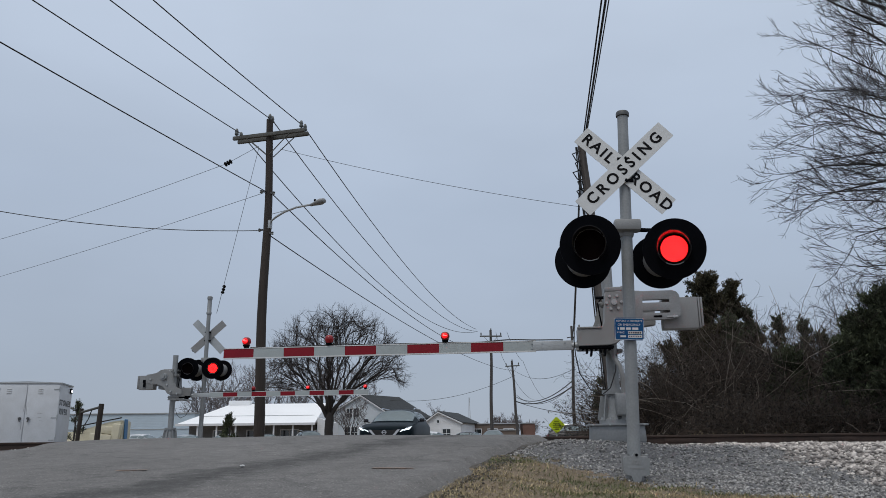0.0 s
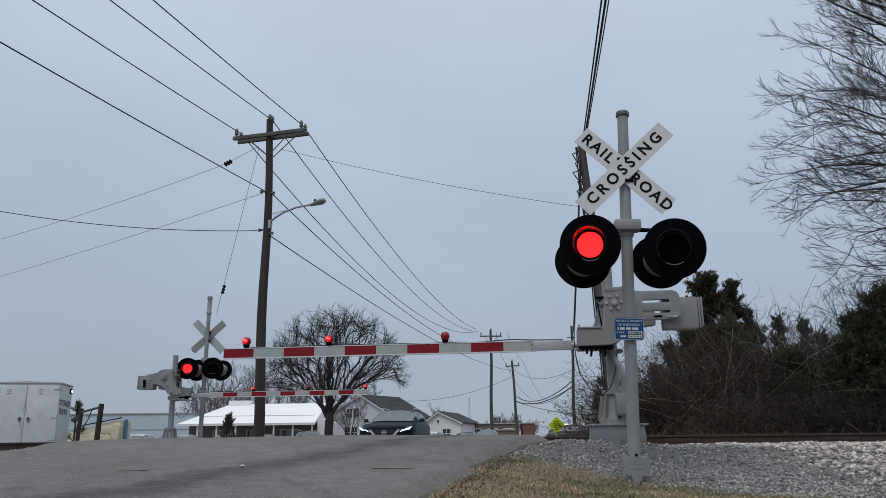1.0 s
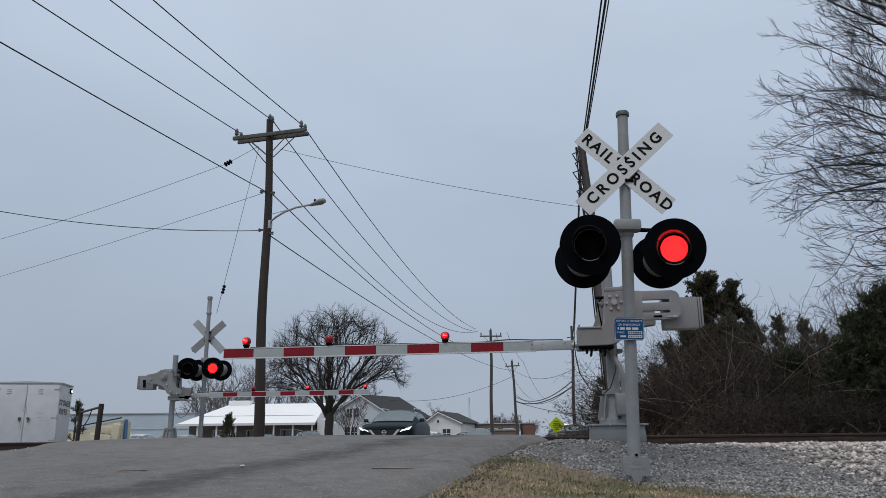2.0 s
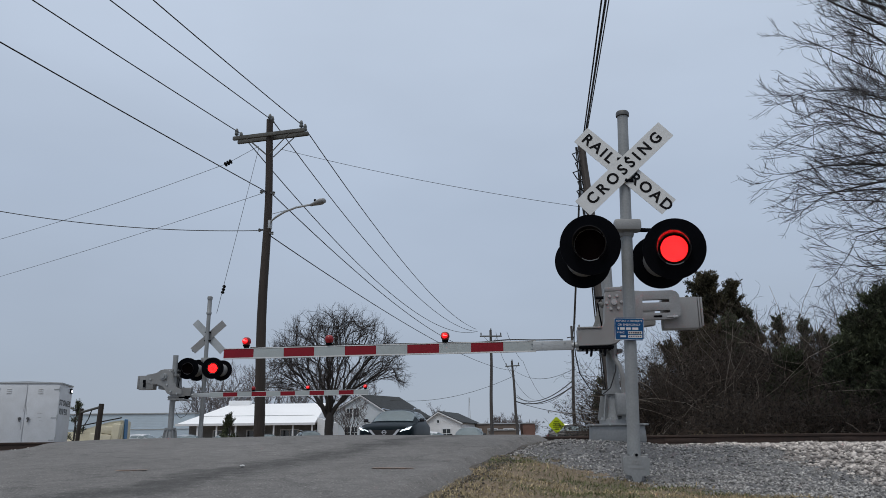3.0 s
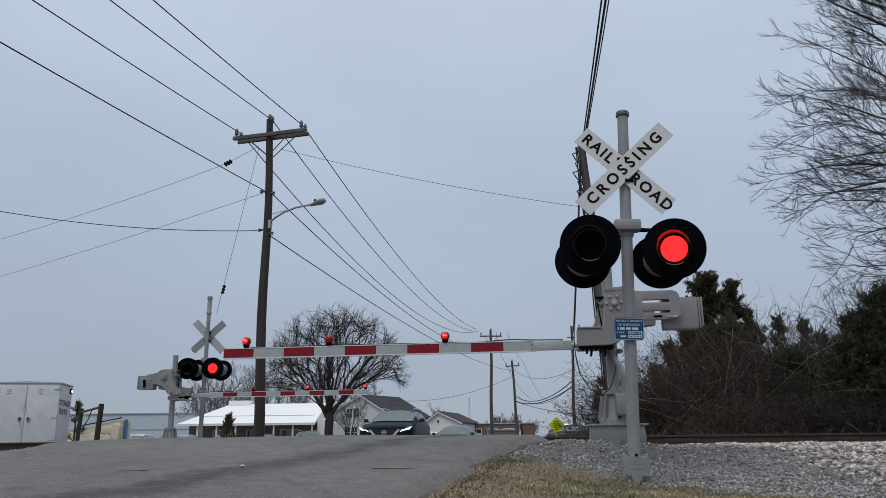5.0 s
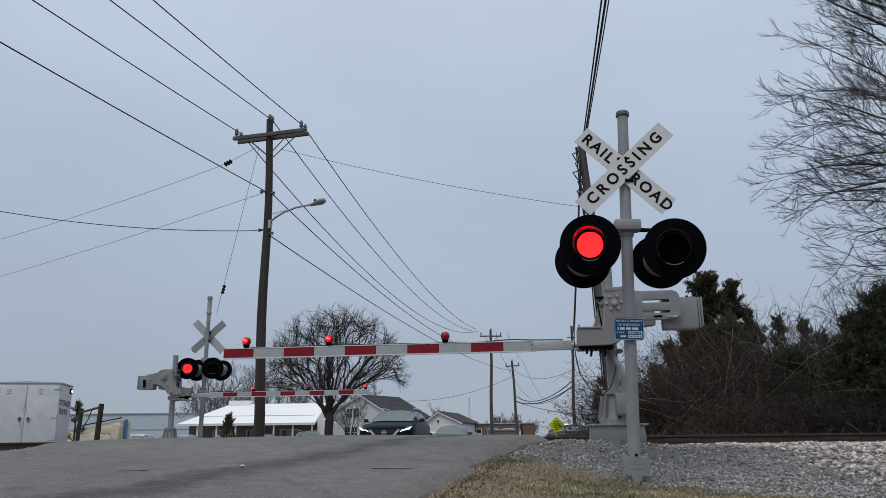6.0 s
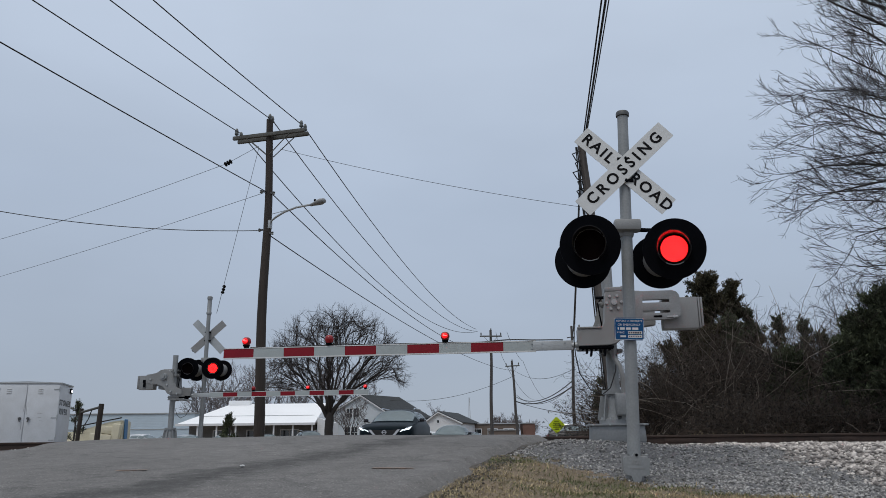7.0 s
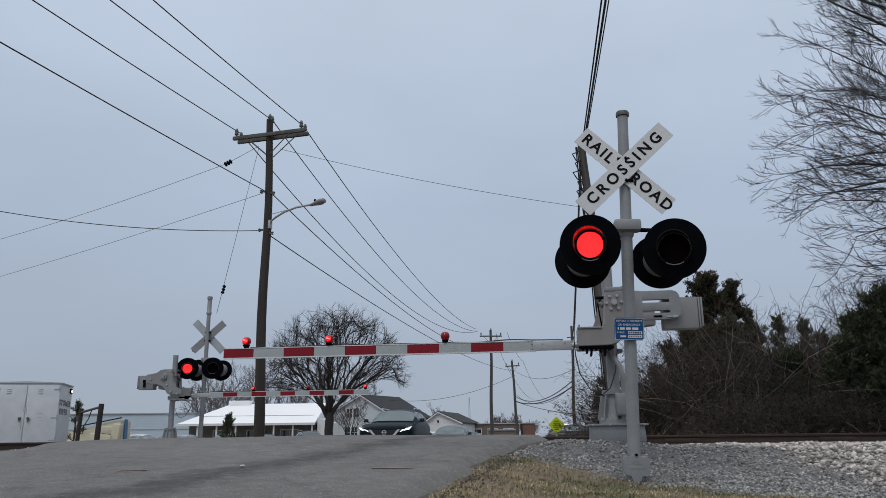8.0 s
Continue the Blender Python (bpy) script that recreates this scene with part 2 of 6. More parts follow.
def asphalt_material():
    """Worn asphalt: pale aggregate specks, darker patched streaks, a few stains."""
    m = mat("worn_asphalt", (0.20, 0.193, 0.186), 0.9, 0, 0.35, 0.5, 60, 0.9, alt=(0.145, 0.139, 0.134), alt_amount=0.8, dist=0.012)
    n, l = m.node_tree.nodes, m.node_tree.links
    p = n["Principled BSDF"]
    src = p.inputs['Base Color'].links[0].from_socket
    tc = n.new("ShaderNodeTexCoord")
    # pale stones in the mix
    v = n.new("ShaderNodeTexVoronoi")
    v.inputs['Scale'].default_value = 38
    l.new(tc.outputs['Object'], v.inputs['Vector'])
    r = n.new("ShaderNodeMapRange")
    r.inputs['From Min'].default_value, r.inputs['From Max'].default_value = 0.10, 0.24
    r.inputs['To Min'].default_value, r.inputs['To Max'].default_value = 2.1, 0.88
    l.new(v.outputs['Distance'], r.inputs['Value'])
    # a worn dark seam that runs slantwise over the lane, broken up by noise
    sx = n.new("ShaderNodeSeparateXYZ")
    l.new(tc.outputs['Object'], sx.inputs[0])

    def node(op, a, b_):
        q = n.new("ShaderNodeMath")
        q.operation = op
        for slot, val in ((0, a), (1, b_)):
            if isinstance(val, (int, float)):
                q.inputs[slot].default_value = val
            else:
                l.new(val, q.inputs[slot])
        return q.outputs[0]
    s = n.new("ShaderNodeTexNoise")
    s.inputs['Scale'].default_value = 1.7
    s.inputs['Detail'].default_value = 7
    s.inputs['Roughness'].default_value = 0.7
    l.new(tc.outputs['Object'], s.inputs['Vector'])
    seam = node('ADD', sx.outputs['X'], 3.75)
    seam = node('SUBTRACT', seam, node('MULTIPLY', sx.outputs['Y'], 0.30))
    seam = node('ADD', seam, node('MULTIPLY', node('SUBTRACT', s.outputs[0], 0.5), 1.3))
    rag = n.new("ShaderNodeTexNoise")
    rag.inputs['Scale'].default_value = 11.0
    rag.inputs['Detail'].default_value = 8
    rag.inputs['Roughness'].default_value = 0.75
    l.new(tc.outputs['Object'], rag.inputs['Vector'])
    seam = node('ADD', seam, node('MULTIPLY', node('SUBTRACT', rag.outputs[0], 0.5), 0.9))
    seam = node('ABSOLUTE', seam, 0.0)
    sr = n.new("ShaderNodeMapRange")
    sr.inputs['From Min'].default_value, sr.inputs['From Max'].default_value = 0.02, 0.42
    sr.inputs['To Min'].default_value, sr.inputs['To Max'].default_value = 0.42, 1.0
    l.new(seam, sr.inputs['Value'])
    # blotches of wear, and cracks
    s2 = n.new("ShaderNodeTexNoise")
    s2.inputs['Scale'].default_value = 5.0
    s2.inputs['Detail'].default_value = 8
    s2.inputs['Roughness'].default_value = 0.75
    l.new(tc.outputs['Object'], s2.inputs['Vector'])
    sr2 = n.new("ShaderNodeMapRange")
    sr2.inputs['From Min'].default_value, sr2.inputs['From Max'].default_value = 0.35, 0.65
    sr2.inputs['To Min'].default_value, sr2.inputs['To Max'].default_value = 0.76, 1.16
    l.new(s2.outputs[0], sr2.inputs['Value'])
    vc = n.new("ShaderNodeTexVoronoi")
    vc.feature = 'DISTANCE_TO_EDGE'
    vc.inputs['Scale'].default_value = 0.55
    dv = n.new("ShaderNodeVectorMath")
    dv.operation = 'ADD'
    l.new(tc.outputs['Object'], dv.inputs[0])
    l.new(s2.outputs['Color'], dv.inputs[1])
    l.new(dv.outputs[0], vc.inputs['Vector'])
    cr = n.new("ShaderNodeMapRange")
    cr.inputs['From Min'].default_value, cr.inputs['From Max'].default_value = 0.004, 0.014
    cr.inputs['To Min'].default_value, cr.inputs['To Max'].default_value = 0.62, 1.0
    l.new(vc.outputs['Distance'], cr.inputs['Value'])
    worn = node('MULTIPLY', node('MULTIPLY', sr.outputs[0], sr2.outputs[0]), cr.outputs[0])
    k = n.new("ShaderNodeMath")
    k.operation = 'MULTIPLY'
    l.new(r.outputs[0], k.inputs[0])
    l.new(worn, k.inputs[1])
    mul = n.new("ShaderNodeVectorMath")
    mul.operation = 'SCALE'
    l.new(src, mul.inputs[0])
    l.new(k.outputs[0], mul.inputs['Scale'])
    l.new(mul.outputs[0], p.inputs['Base Color'])
    return m


M['soil'] = soil_material()
M['asphalt'] = asphalt_material()
M['grey_gravel'] = mat("grey_crushed_stone", (0.37, 0.358, 0.343), 0.9, 0, 0.3, 2.5, 60, 0.8, alt=(0.17, 0.165, 0.16), alt_amount=0.7, island=0.7, dist=0.02)
M['white_ballast'] = mat("pale_limestone_ballast", (0.53, 0.49, 0.455), 0.9, 0, 0.3, 9, 60, 0.3, alt=(0.27, 0.235, 0.215), alt_amount=0.8, island=0.62)
M['straw'] = mat("dry_straw_grass", (0.44, 0.36, 0.215), 0.9, 0, 0.2, 1.2, 40, 0, alt=(0.22, 0.17, 0.09), alt_amount=0.8, island=0.6)
M['green_grass'] = mat("green_grass", (0.15, 0.165, 0.07), 0.9, 0, 0.2, 1.2, 40, 0, island=0.35)
M['gravel_bed'] = mat("grey_gravel_bed", (0.215, 0.213, 0.212), 0.95, 0, 0.45, 6, 45, 1.0, alt=(0.11, 0.11, 0.115), alt_amount=0.9, dist=0.03)
M['ballast_bed'] = mat("pale_ballast_bed", (0.30, 0.275, 0.255), 0.95, 0, 0.45, 8, 35, 1.0, alt=(0.16, 0.14, 0.13), alt_amount=0.9, dist=0.03)
M['dark_soil'] = mat("dark_crumbled_verge_soil", (0.115, 0.10, 0.085), 0.95, 0, 0.4, 4, 40, 0.9, alt=(0.055, 0.048, 0.042), alt_amount=0.9, dist=0.03)
M['orange_mark'] = mat("faded_orange_marking_paint", (0.40, 0.235, 0.15), 0.9, 0, 0.3, 14, 60, 0.0, alt=(0.2, 0.18, 0.165), alt_amount=0.95)


def grid_surface(name, xs, ys, zf, material):
    X, Y = np.meshgrid(xs, ys)
    Z = zf(X, Y)
    v = np.stack([X, Y, Z], -1).reshape(-1, 3)
    nx, ny = len(xs), len(ys)
    i = np.arange(nx - 1)[None, :] + nx * np.arange(ny - 1)[:, None]
    fcs = np.stack([i, i + 1, i + nx + 1, i + nx], -1).reshape(-1, 4)
    return mesh_np(name, v, fcs, material, True)


def rough_ground(X, Y):
    z = ground_z(X, Y)
    near = np.exp(-((X - 2) ** 2 + (Y - 8) ** 2) / 200.0)
    bumpy = np.sin(X * 3.1 + np.sin(Y * 2.3)) * np.cos(Y * 3.7 + np.sin(X * 1.9)) * 0.022 + np.sin(X * 9.3 + Y * 4.1) * np.sin(Y * 8.7 - X * 3.3) * 0.010
    lo, hi = np.interp(Y, ROAD_Y, ROAD_L), np.interp(Y, ROAD_Y, ROAD_R)
    out = np.clip(np.maximum(lo - X, X - hi) / 0.4, 0, 1)
    # heap of gravel round the gate's foot
    heap = 0.10 * np.exp(-(((X - 1.6) / 0.9) ** 2 + ((Y - 9.2) / 0.8) ** 2)) * out
    return z + bumpy * near * out + heap


def spaced(a, b, fine_a, fine_b, step, coarse):
    out = [np.arange(fine_a, fine_b, step)]
    x, d = fine_a, coarse
    left = []
    while x > a:
        x -= d
        d *= 1.25
        left.append(max(x, a))
    x, d, right = fine_b, coarse, [fine_b]
    while x < b:
        x += d
        d *= 1.25
        right.append(min(x, b))
    return np.concatenate([np.array(left[::-1]), out[0], np.array(right)])


ground = grid_surface("ground", spaced(-2500, 2500, -14, 16, 0.12, 0.3), spaced(-400, 3500, 2, 30, 0.12, 0.3), rough_ground, M['soil'])


def gravel_edge(x):
    """Nearest y at which the grey gravel begins for a given x."""
    return np.interp(x, [0.2, 0.9, 1.4, 1.8, 2.3, 2.8, 6], [9.4, 8.6, 7.9, 7.2, 6.3, 4.9, 3.2])


def ballast_zone(x, y):
    """Where the pale ballast lies: along the track, and spread towards the verge beyond the masts."""
    s = across(x, y)
    wide = np.interp(x, [2.0, 3.0, 3.5, 3.9, 4.6], [-1.3, -1.7, -4.2, -7.4, -10.2])
    return (s > wide) & (s < 2.6)


def ground_zones():
    me = ground.data
    n = len(me.polygons)
    c = np.empty(n * 3, dtype=np.float32)
    me.polygons.foreach_get("center", c)
    c = c.reshape(-1, 3)
    x = c[:, 0] + np.random.normal(size=n) * 0.10
    y = c[:, 1] + np.random.normal(size=n) * 0.10
    lo, hi = np.interp(y, ROAD_Y, ROAD_L), np.interp(y, ROAD_Y, ROAD_R)
    s = across(x, y)
    idx = np.zeros(n, dtype=np.int32)
    near = (x > hi) & (x < 60) & (s < 4.5) & (y > gravel_edge(np.clip(x, 0.2, 6))) & (y > 3.5)
    idx[near] = 1
    idx[(np.abs(s) < 4.5) & (x < lo)] = 1
    idx[ballast_zone(x, y) & (x > hi)] = 2
    idx[(np.abs(s) < 2.5) & (x < lo)] = 2
    edge = x - hi
    idx[(edge > -0.8) & (edge < 0.05 + 0.06 * np.sin(y * 4.0)) & (y > 3) & (y < 13)] = 3
    for m in ('gravel_bed', 'ballast_bed', 'dark_soil'):
        me.materials.append(M[m])
    me.polygons.foreach_set("material_index", idx)


ground_zones()
tagged(ground, "bare soil verge with thin dry winter turf", "ground", kind="structure")


def build_road():
    ys = np.concatenate([np.arange(-38, 2, 2.0), np.arange(2, 30, 0.25), np.arange(30, 130, 2.0)])
    nx = 41
    rows = []
    for y in ys:
        lo, hi = float(np.interp(y, ROAD_Y, ROAD_L)), float(np.interp(y, ROAD_Y, ROAD_R))
        edge = 0.06 * math.sin(y * 2.1) + 0.04 * math.sin(y * 5.3 + 1) + 0.02 * math.sin(y * 13.0)
        row = []
        for i in range(nx):
            u = i / (nx - 1)
            x = lo + (hi + edge - lo) * u
            z = float(road_z(x, y)) + 0.05 * (1 - (2 * u - 1) ** 2) - 0.03
            z += 0.012 * math.sin(x * 1.3 + y * 0.7) * math.sin(y * 0.9 - x * 0.5)
            if i in (0, nx - 1):
                z -= 0.10
            row.append((x, y, z))
        rows.append(row)
    v = np.array(rows).reshape(-1, 3)
    i = np.arange(nx - 1)[None, :] + nx * np.arange(len(ys) - 1)[:, None]
    fcs = np.stack([i, i + 1, i + nx + 1, i + nx], -1).reshape(-1, 4)
    ob = mesh_np("road", v, fcs, M['asphalt'], True)
    return tagged(ob, "worn grey asphalt road humped over the railway", "road", kind="structure")


build_road()


def road_top(x, y):
    lo, hi = float(np.interp(y, ROAD_Y, ROAD_L)), float(np.interp(y, ROAD_Y, ROAD_R))
    u = (x - lo) / (hi - lo)
    return float(road_z(x, y)) + 0.05 * (1 - (2 * u - 1) ** 2) - 0.03 + 0.012 * math.sin(x * 1.3 + y * 0.7) * math.sin(y * 0.9 - x * 0.5)


def paint_mark(x0, x1, y, width):
    bm = B()
    k = 14
    top, bot = [], []
    for i in range(k + 1):
        x = x0 + (x1 - x0) * i / k
        j = random.uniform(-0.012, 0.012)
        top.append(bm.verts.new((x, y + width / 2 + j, road_top(x, y) + 0.006)))
        bot.append(bm.verts.new((x, y - width / 2 - j, road_top(x, y - width / 2) + 0.006)))
    for i in range(k):
        bm.faces.new((bot[i], bot[i + 1], top[i + 1], top[i]))
    ob = link_bm("paint_mark", bm, M['orange_mark'])
    return tagged(ob, "faded orange survey paint dash on the asphalt", "paint mark", "survey paint marks")


paint_mark(-0.64, -0.28, 6.85, 0.09)
paint_mark(-2.78, -2.52, 6.6, 0.05)


def litter(x, y):
    bm = B()
    bmesh.ops.create_icosphere(bm, subdivisions=2, radius=0.022)
    for v in bm.verts:
        v.co *= random.uniform(0.75, 1.2)
        v.co.z *= 0.4
    ob = link_bm("litter", bm, M['white_sheet'])
    ob.location = (x, y, road_top(x, y) + 0.015)
    return tagged(ob, "crumpled scrap of white paper on the asphalt", "litter")


litter(-1.78, 6.85)


def rail_profile():
    return [(-0.065, 0.0), (0.065, 0.0), (0.065, 0.012), (0.012, 0.032), (0.010, 0.125), (0.034, 0.135), (0.036, 0.165), (0.026, 0.172),
            (-0.026, 0.172), (-0.036, 0.165), (-0.034, 0.135), (-0.010, 0.125), (-0.012, 0.032), (-0.065, 0.012)]


def build_track():
    base = Matrix.Translation((TRACK[0], TRACK[1], 0.42)) @ Matrix.Rotation(-SKEW, 4, 'Z')
    t = thing("railway_track", base, "single rusty railway track on pale stone ballast", "railway track", kind="structure")
    for side in (-0.7525, 0.7525):
        bm = B()
        prof = rail_profile()
        ends = [[bm.verts.new((x, side + py, pz)) for py, pz in prof] for x in (-160, 160)]
        k = len(prof)
        for i in range(k):
            bm.faces.new((ends[0][i], ends[0][(i + 1) % k], ends[1][(i + 1) % k], ends[1][i]))
        bm.faces.new(ends[0][::-1])
        bm.faces.new(ends[1])
        bmesh.ops.recalc_face_normals(bm, faces=bm.faces)
        part("rail", bm, M['rust'], t, "rust-brown steel rail", None)
    bm = B()
    box(bm, (0.23, 2.6, 0.17), (0, 0, -0.085), bevel=0.01)
    first = part("tie", bm, M['tie_wood'], t, "dark creosoted wooden sleeper", None)
    for i in range(-60, 110):
        x = i * 0.53
        wx = TRACK[0] + ALONG.x * x
        if -7.5 < wx < 2.2 or i == 0:
            continue
        ob = new("tie", first.data)
        ob.parent = t
        ob.matrix_basis = pose(x + random.uniform(-.03, .03), random.uniform(-.04, .04), 0.0, 0, 0, random.uniform(-1.2, 1.2))
    first.matrix_basis = pose(-20 * 0.53, 0, 0)
    # bolted joint bars on the near rail
    for x in (6.6, 9.2, -9.4):
        bm = B()
        box(bm, (0.6, 0.02, 0.075), (x, -0.7525 - 0.022, 0.075), bevel=0.006)
        for k in range(4):
            cyl(bm, (x - 0.22 + 0.147 * k, -0.7525 - 0.03, 0.078), (x - 0.22 + 0.147 * k, -0.7525 - 0.055, 0.078), 0.016, n=6)
        part("joint_bar", bm, M['rust'], t)


build_track()


# ---- crossing signals ----
# which lamp of each pair is lit: times at which the flasher changes over
FLIPS = [(0.35, 'b'), (1.05, 'a'), (2.1, 'b'), (2.95, 'a'), (3.95, 'b'), (4.77, 'a'), (5.65, 'b'), (6.45, 'a'), (7.45, 'b')]
FLASHERS = []


def blink_rows(phase, rest, lit):
    """Poses of a lamp's light source: forward when lit, drawn back into the housing when dark."""
    on = phase == 'a'
    rows = [(0.0, lit if on else rest)]
    for t, who in FLIPS:
        rows.append((t - 0.017, lit if on else rest))
        on = who == phase
        rows.append((t + 0.017, lit if on else rest))
    rows.append((8.0, lit if on else rest))
    return rows


def signal_light(parent, m, phase):
    """Flasher unit: round black background, hood, housing, dark lens and the red diode cluster behind it. Faces -y."""
    turn = Matrix.Rotation(radians(90), 4, 'X')     # lathe z -> -y
    bm = B()
    lathe(bm, [(0.02, -0.30), (0.10, -0.30), (0.15, -0.26), (0.172, -0.16), (0.175, -0.02), (0.0, -0.02)][::1], turn, 28)
    unit = part("signal_light", bm, M['cast'], parent, "round grey-backed flashing signal unit")
    unit.matrix_basis = m
    bm = B()
    lathe(bm, [(0.160, -0.012), (0.288, -0.012), (0.296, 0.0), (0.293, 0.012), (0.160, 0.008)], turn, 64, True)
    part("background", bm, M['black_paint'], unit, "matt black round background disc", 30)
    # hood: longer at the top, cut back below
    bm = B()
    n, inner = 40, []
    for i in range(n + 1):
        a = radians(-58) + radians(296) * i / n
        depth = 0.10 + 0.20 * min(1.0, (math.sin(a) + 0.85) / 1.3)
        ring = []
        for r, y in ((0.162, 0.0), (0.157, -depth), (0.150, -depth), (0.153, 0.0)):
            ring.append(bm.verts.new((r * math.cos(a), y, r * math.sin(a))))
        inner.append(ring)
    for p, q in zip(inner, inner[1:]):
        for k in range(4):
            bm.faces.new((p[k], p[(k + 1) % 4], q[(k + 1) % 4], q[k]))
    bm.faces.new(inner[0])
    bm.faces.new(inner[-1][::-1])
    bmesh.ops.recalc_face_normals(bm, faces=bm.faces)
    part("hood", bm, M['hood_black'], unit, "matt black visor", 50)
    bm = B()
    lathe(bm, [(0.150, -0.010), (0.158, -0.010), (0.158, 0.014), (0.150, 0.014)], turn, 40, True)
    part("lens_ring", bm, M['galv'], unit)
    bm = B()
    lathe(bm, [(0.149, -0.012), (0.149, 0.0), (0.10, 0.004), (0.0, 0.006)], turn, 40)
    part("lens", bm, M['lens_dark'], unit, "dark red lens")
    # diode cluster
    bm = B()
    lathe(bm, [(0.128, -0.006), (0.128, 0.0), (0.0, 0.001)], turn, 36)
    lit = part("lit_disc", bm, M['led_red'], unit, "glowing red diode cluster")
    lit.data.materials.append(M['led_dot'])
    bm = bmesh.new()
    bm.from_mesh(lit.data)
    for ring in range(0, 8):
        cnt = max(1, round(ring * 6.2))
        for k in range(cnt):
            a = 2 * math.pi * k / cnt + ring * 0.21
            r = ring * 0.0168
            before = len(bm.faces)
            bmesh.ops.create_circle(bm, cap_ends=True, segments=8, radius=0.0046,
                                    matrix=Matrix.Translation((r * math.cos(a), -0.0035, r * math.sin(a))) @ turn)
            bm.faces.ensure_lookup_table()
            for fi in range(before, len(bm.faces)):
                bm.faces[fi].material_index = 1
    bm.to_mesh(lit.data)
    bm.free()
    FLASHERS.append((lit, blink_rows(phase, pose(0, 0.06, 0), pose(0, -0.012, 0))))
    return unit


def blade(parent, angle, y, length, rear):
    """One crossbuck blade, white before and bare metal behind."""
    ob = B()
    box(ob, (length, 0.006, 0.212), bevel=0.0)
    es = [e for e in ob.edges if abs(e.verts[0].co.y - e.verts[1].co.y) > 0.004]
    bmesh.ops.bevel(ob, geom=es, offset=0.004, segments=1, affect='EDGES')
    b = part("crossbuck_blade", ob, M['white_sheet'], parent, "white blade with black capitals")
    b.data.materials.append(M[rear])
    for p in b.data.polygons:
        if p.normal.y > 0.5:
            p.material_index = 1
    b.matrix_basis = Matrix.Translation(y) @ Matrix.Rotation(radians(angle), 4, 'Y')
    return b


def crossing_signal(name, m, label, phase_right, height, far=False):
    """Mast with crossbuck and two pairs of flashers. -y faces the approaching driver."""
    t = thing(name, m, label, "crossing signal", "railway crossing signals")
    bm = B()
    cyl(bm, (0, 0, 0.12), (0, 0, height), 0.062, 0.055, 24)
    part("mast", bm, M['alu_paint'], t, "silver-painted tubular steel mast")
    bm = B()
    if far:
        lathe(bm, [(0.06, height - 0.02), (0.075, height), (0.075, height + 0.05), (0.062, height + 0.07), (0.062, height + 0.42), (0.075, height + 0.43), (0.075, height + 0.5), (0.05, height + 0.52)], n=20)
    else:
        lathe(bm, [(0.060, height - 0.045), (0.069, height - 0.04), (0.070, height - 0.005), (0.062, height + 0.010), (0.0, height + 0.018)], n=24)
    part("mast_cap", bm, M['alu_paint'] if far else M['cap_dark'], t)
    # foot: split junction base with a shield-shaped cover
    bm = B()
    cyl(bm, (0, 0, -0.12), (0, 0, 0.1), 0.09, 0.085, 20)
    box(bm, (0.22, 0.16, 0.05), (0, 0, 0.20), bevel=0.015)
    cyl(bm, (-0.09, -0.02, 0.1), (-0.09, -0.02, 0.24), 0.035, n=12)
    cyl(bm, (0.09, -0.02, 0.1), (0.09, -0.02, 0.24), 0.035, n=12)
    part("mast_base", bm, M['cast'], t)
    bm = B()
    extrude(bm, [(-0.12, 0.20), (-0.115, 0.06), (-0.05, 0.045), (-0.035, 0.0), (0.0, -0.035), (0.035, 0.0), (0.05, 0.045), (0.115, 0.06), (0.12, 0.20), (0.10, 0.22), (0.04, 0.22), (0.015, 0.265), (-0.015, 0.265), (-0.04, 0.22), (-0.10, 0.22)], -0.13, -0.095)
    cover = part("base_cover", bm, M['alu_paint'], t, "shield-shaped cast junction cover")
    bm = B()
    cyl(bm, (0, -0.128, 0.235), (0, -0.142, 0.235), 0.014, n=8)
    part("cover_bolt", bm, M['black_paint'], cover)
    bm = B()
    for k in range(4):
        box(bm, (0.012, 0.006, 0.045), (-0.035 + 0.024 * k, -0.131, 0.17), Matrix.Rotation(radians(20), 4, 'Y'))
    box(bm, (0.13, 0.005, 0.008), (0, -0.131, 0.115))
    part("cast_mark", bm, M['cast'], cover)
    # crossbuck
    zc = height - (0.668 if not far else 0.65)
    b1 = blade(t, 42.3, (-0.012, -0.070, zc - 0.004), 1.18, 'cast')
    b2 = blade(t, -44.8, (-0.012, -0.098, zc + 0.008), 1.23, 'galv')
    face = Matrix.Rotation(radians(90), 4, 'X')
    for word, off, par in (("RAIL", -0.355, b1), ("ROAD", 0.355, b1)):
        words(word, 0.160, M['black_letter'], par, Matrix.Translation((off, -0.0045, 0)) @ face, "lettering", 1.26, 0.0040)
    words("CROSSING", 0.160, M['black_letter'], b2, Matrix.Translation((0, -0.0045, 0)) @ face, "lettering", 1.48, 0.0040)
    for dz in (-0.12, 0.12):
        bm = B()
        cyl(bm, (0.0, -0.10, zc + dz), (0.0, -0.112, zc + dz), 0.014, n=8)
        box(bm, (0.16, 0.11, 0.03), (0, -0.03, zc + dz), bevel=0.005)
        part("crossbuck_clamp", bm, M['black_paint'], t)
    # lamp crossarm
    zl = 2.11 if far else 2.205
    za = zl + 0.25
    bm = B()
    lathe(bm, [(0.0, -0.075), (0.066, -0.075), (0.075, -0.05), (0.078, 0.04), (0.07, 0.06), (0.0, 0.06)], Matrix.Translation((0, 0, za)) , 24)
    box(bm, (0.27, 0.17, 0.12), (0, -0.05, za + 0.03), bevel=0.035)
    part("arm_bracket", bm, M['cast'], t)
    bm = B()
    cyl(bm, (-0.42, 0, za), (0.42, 0, za), 0.021, n=12)
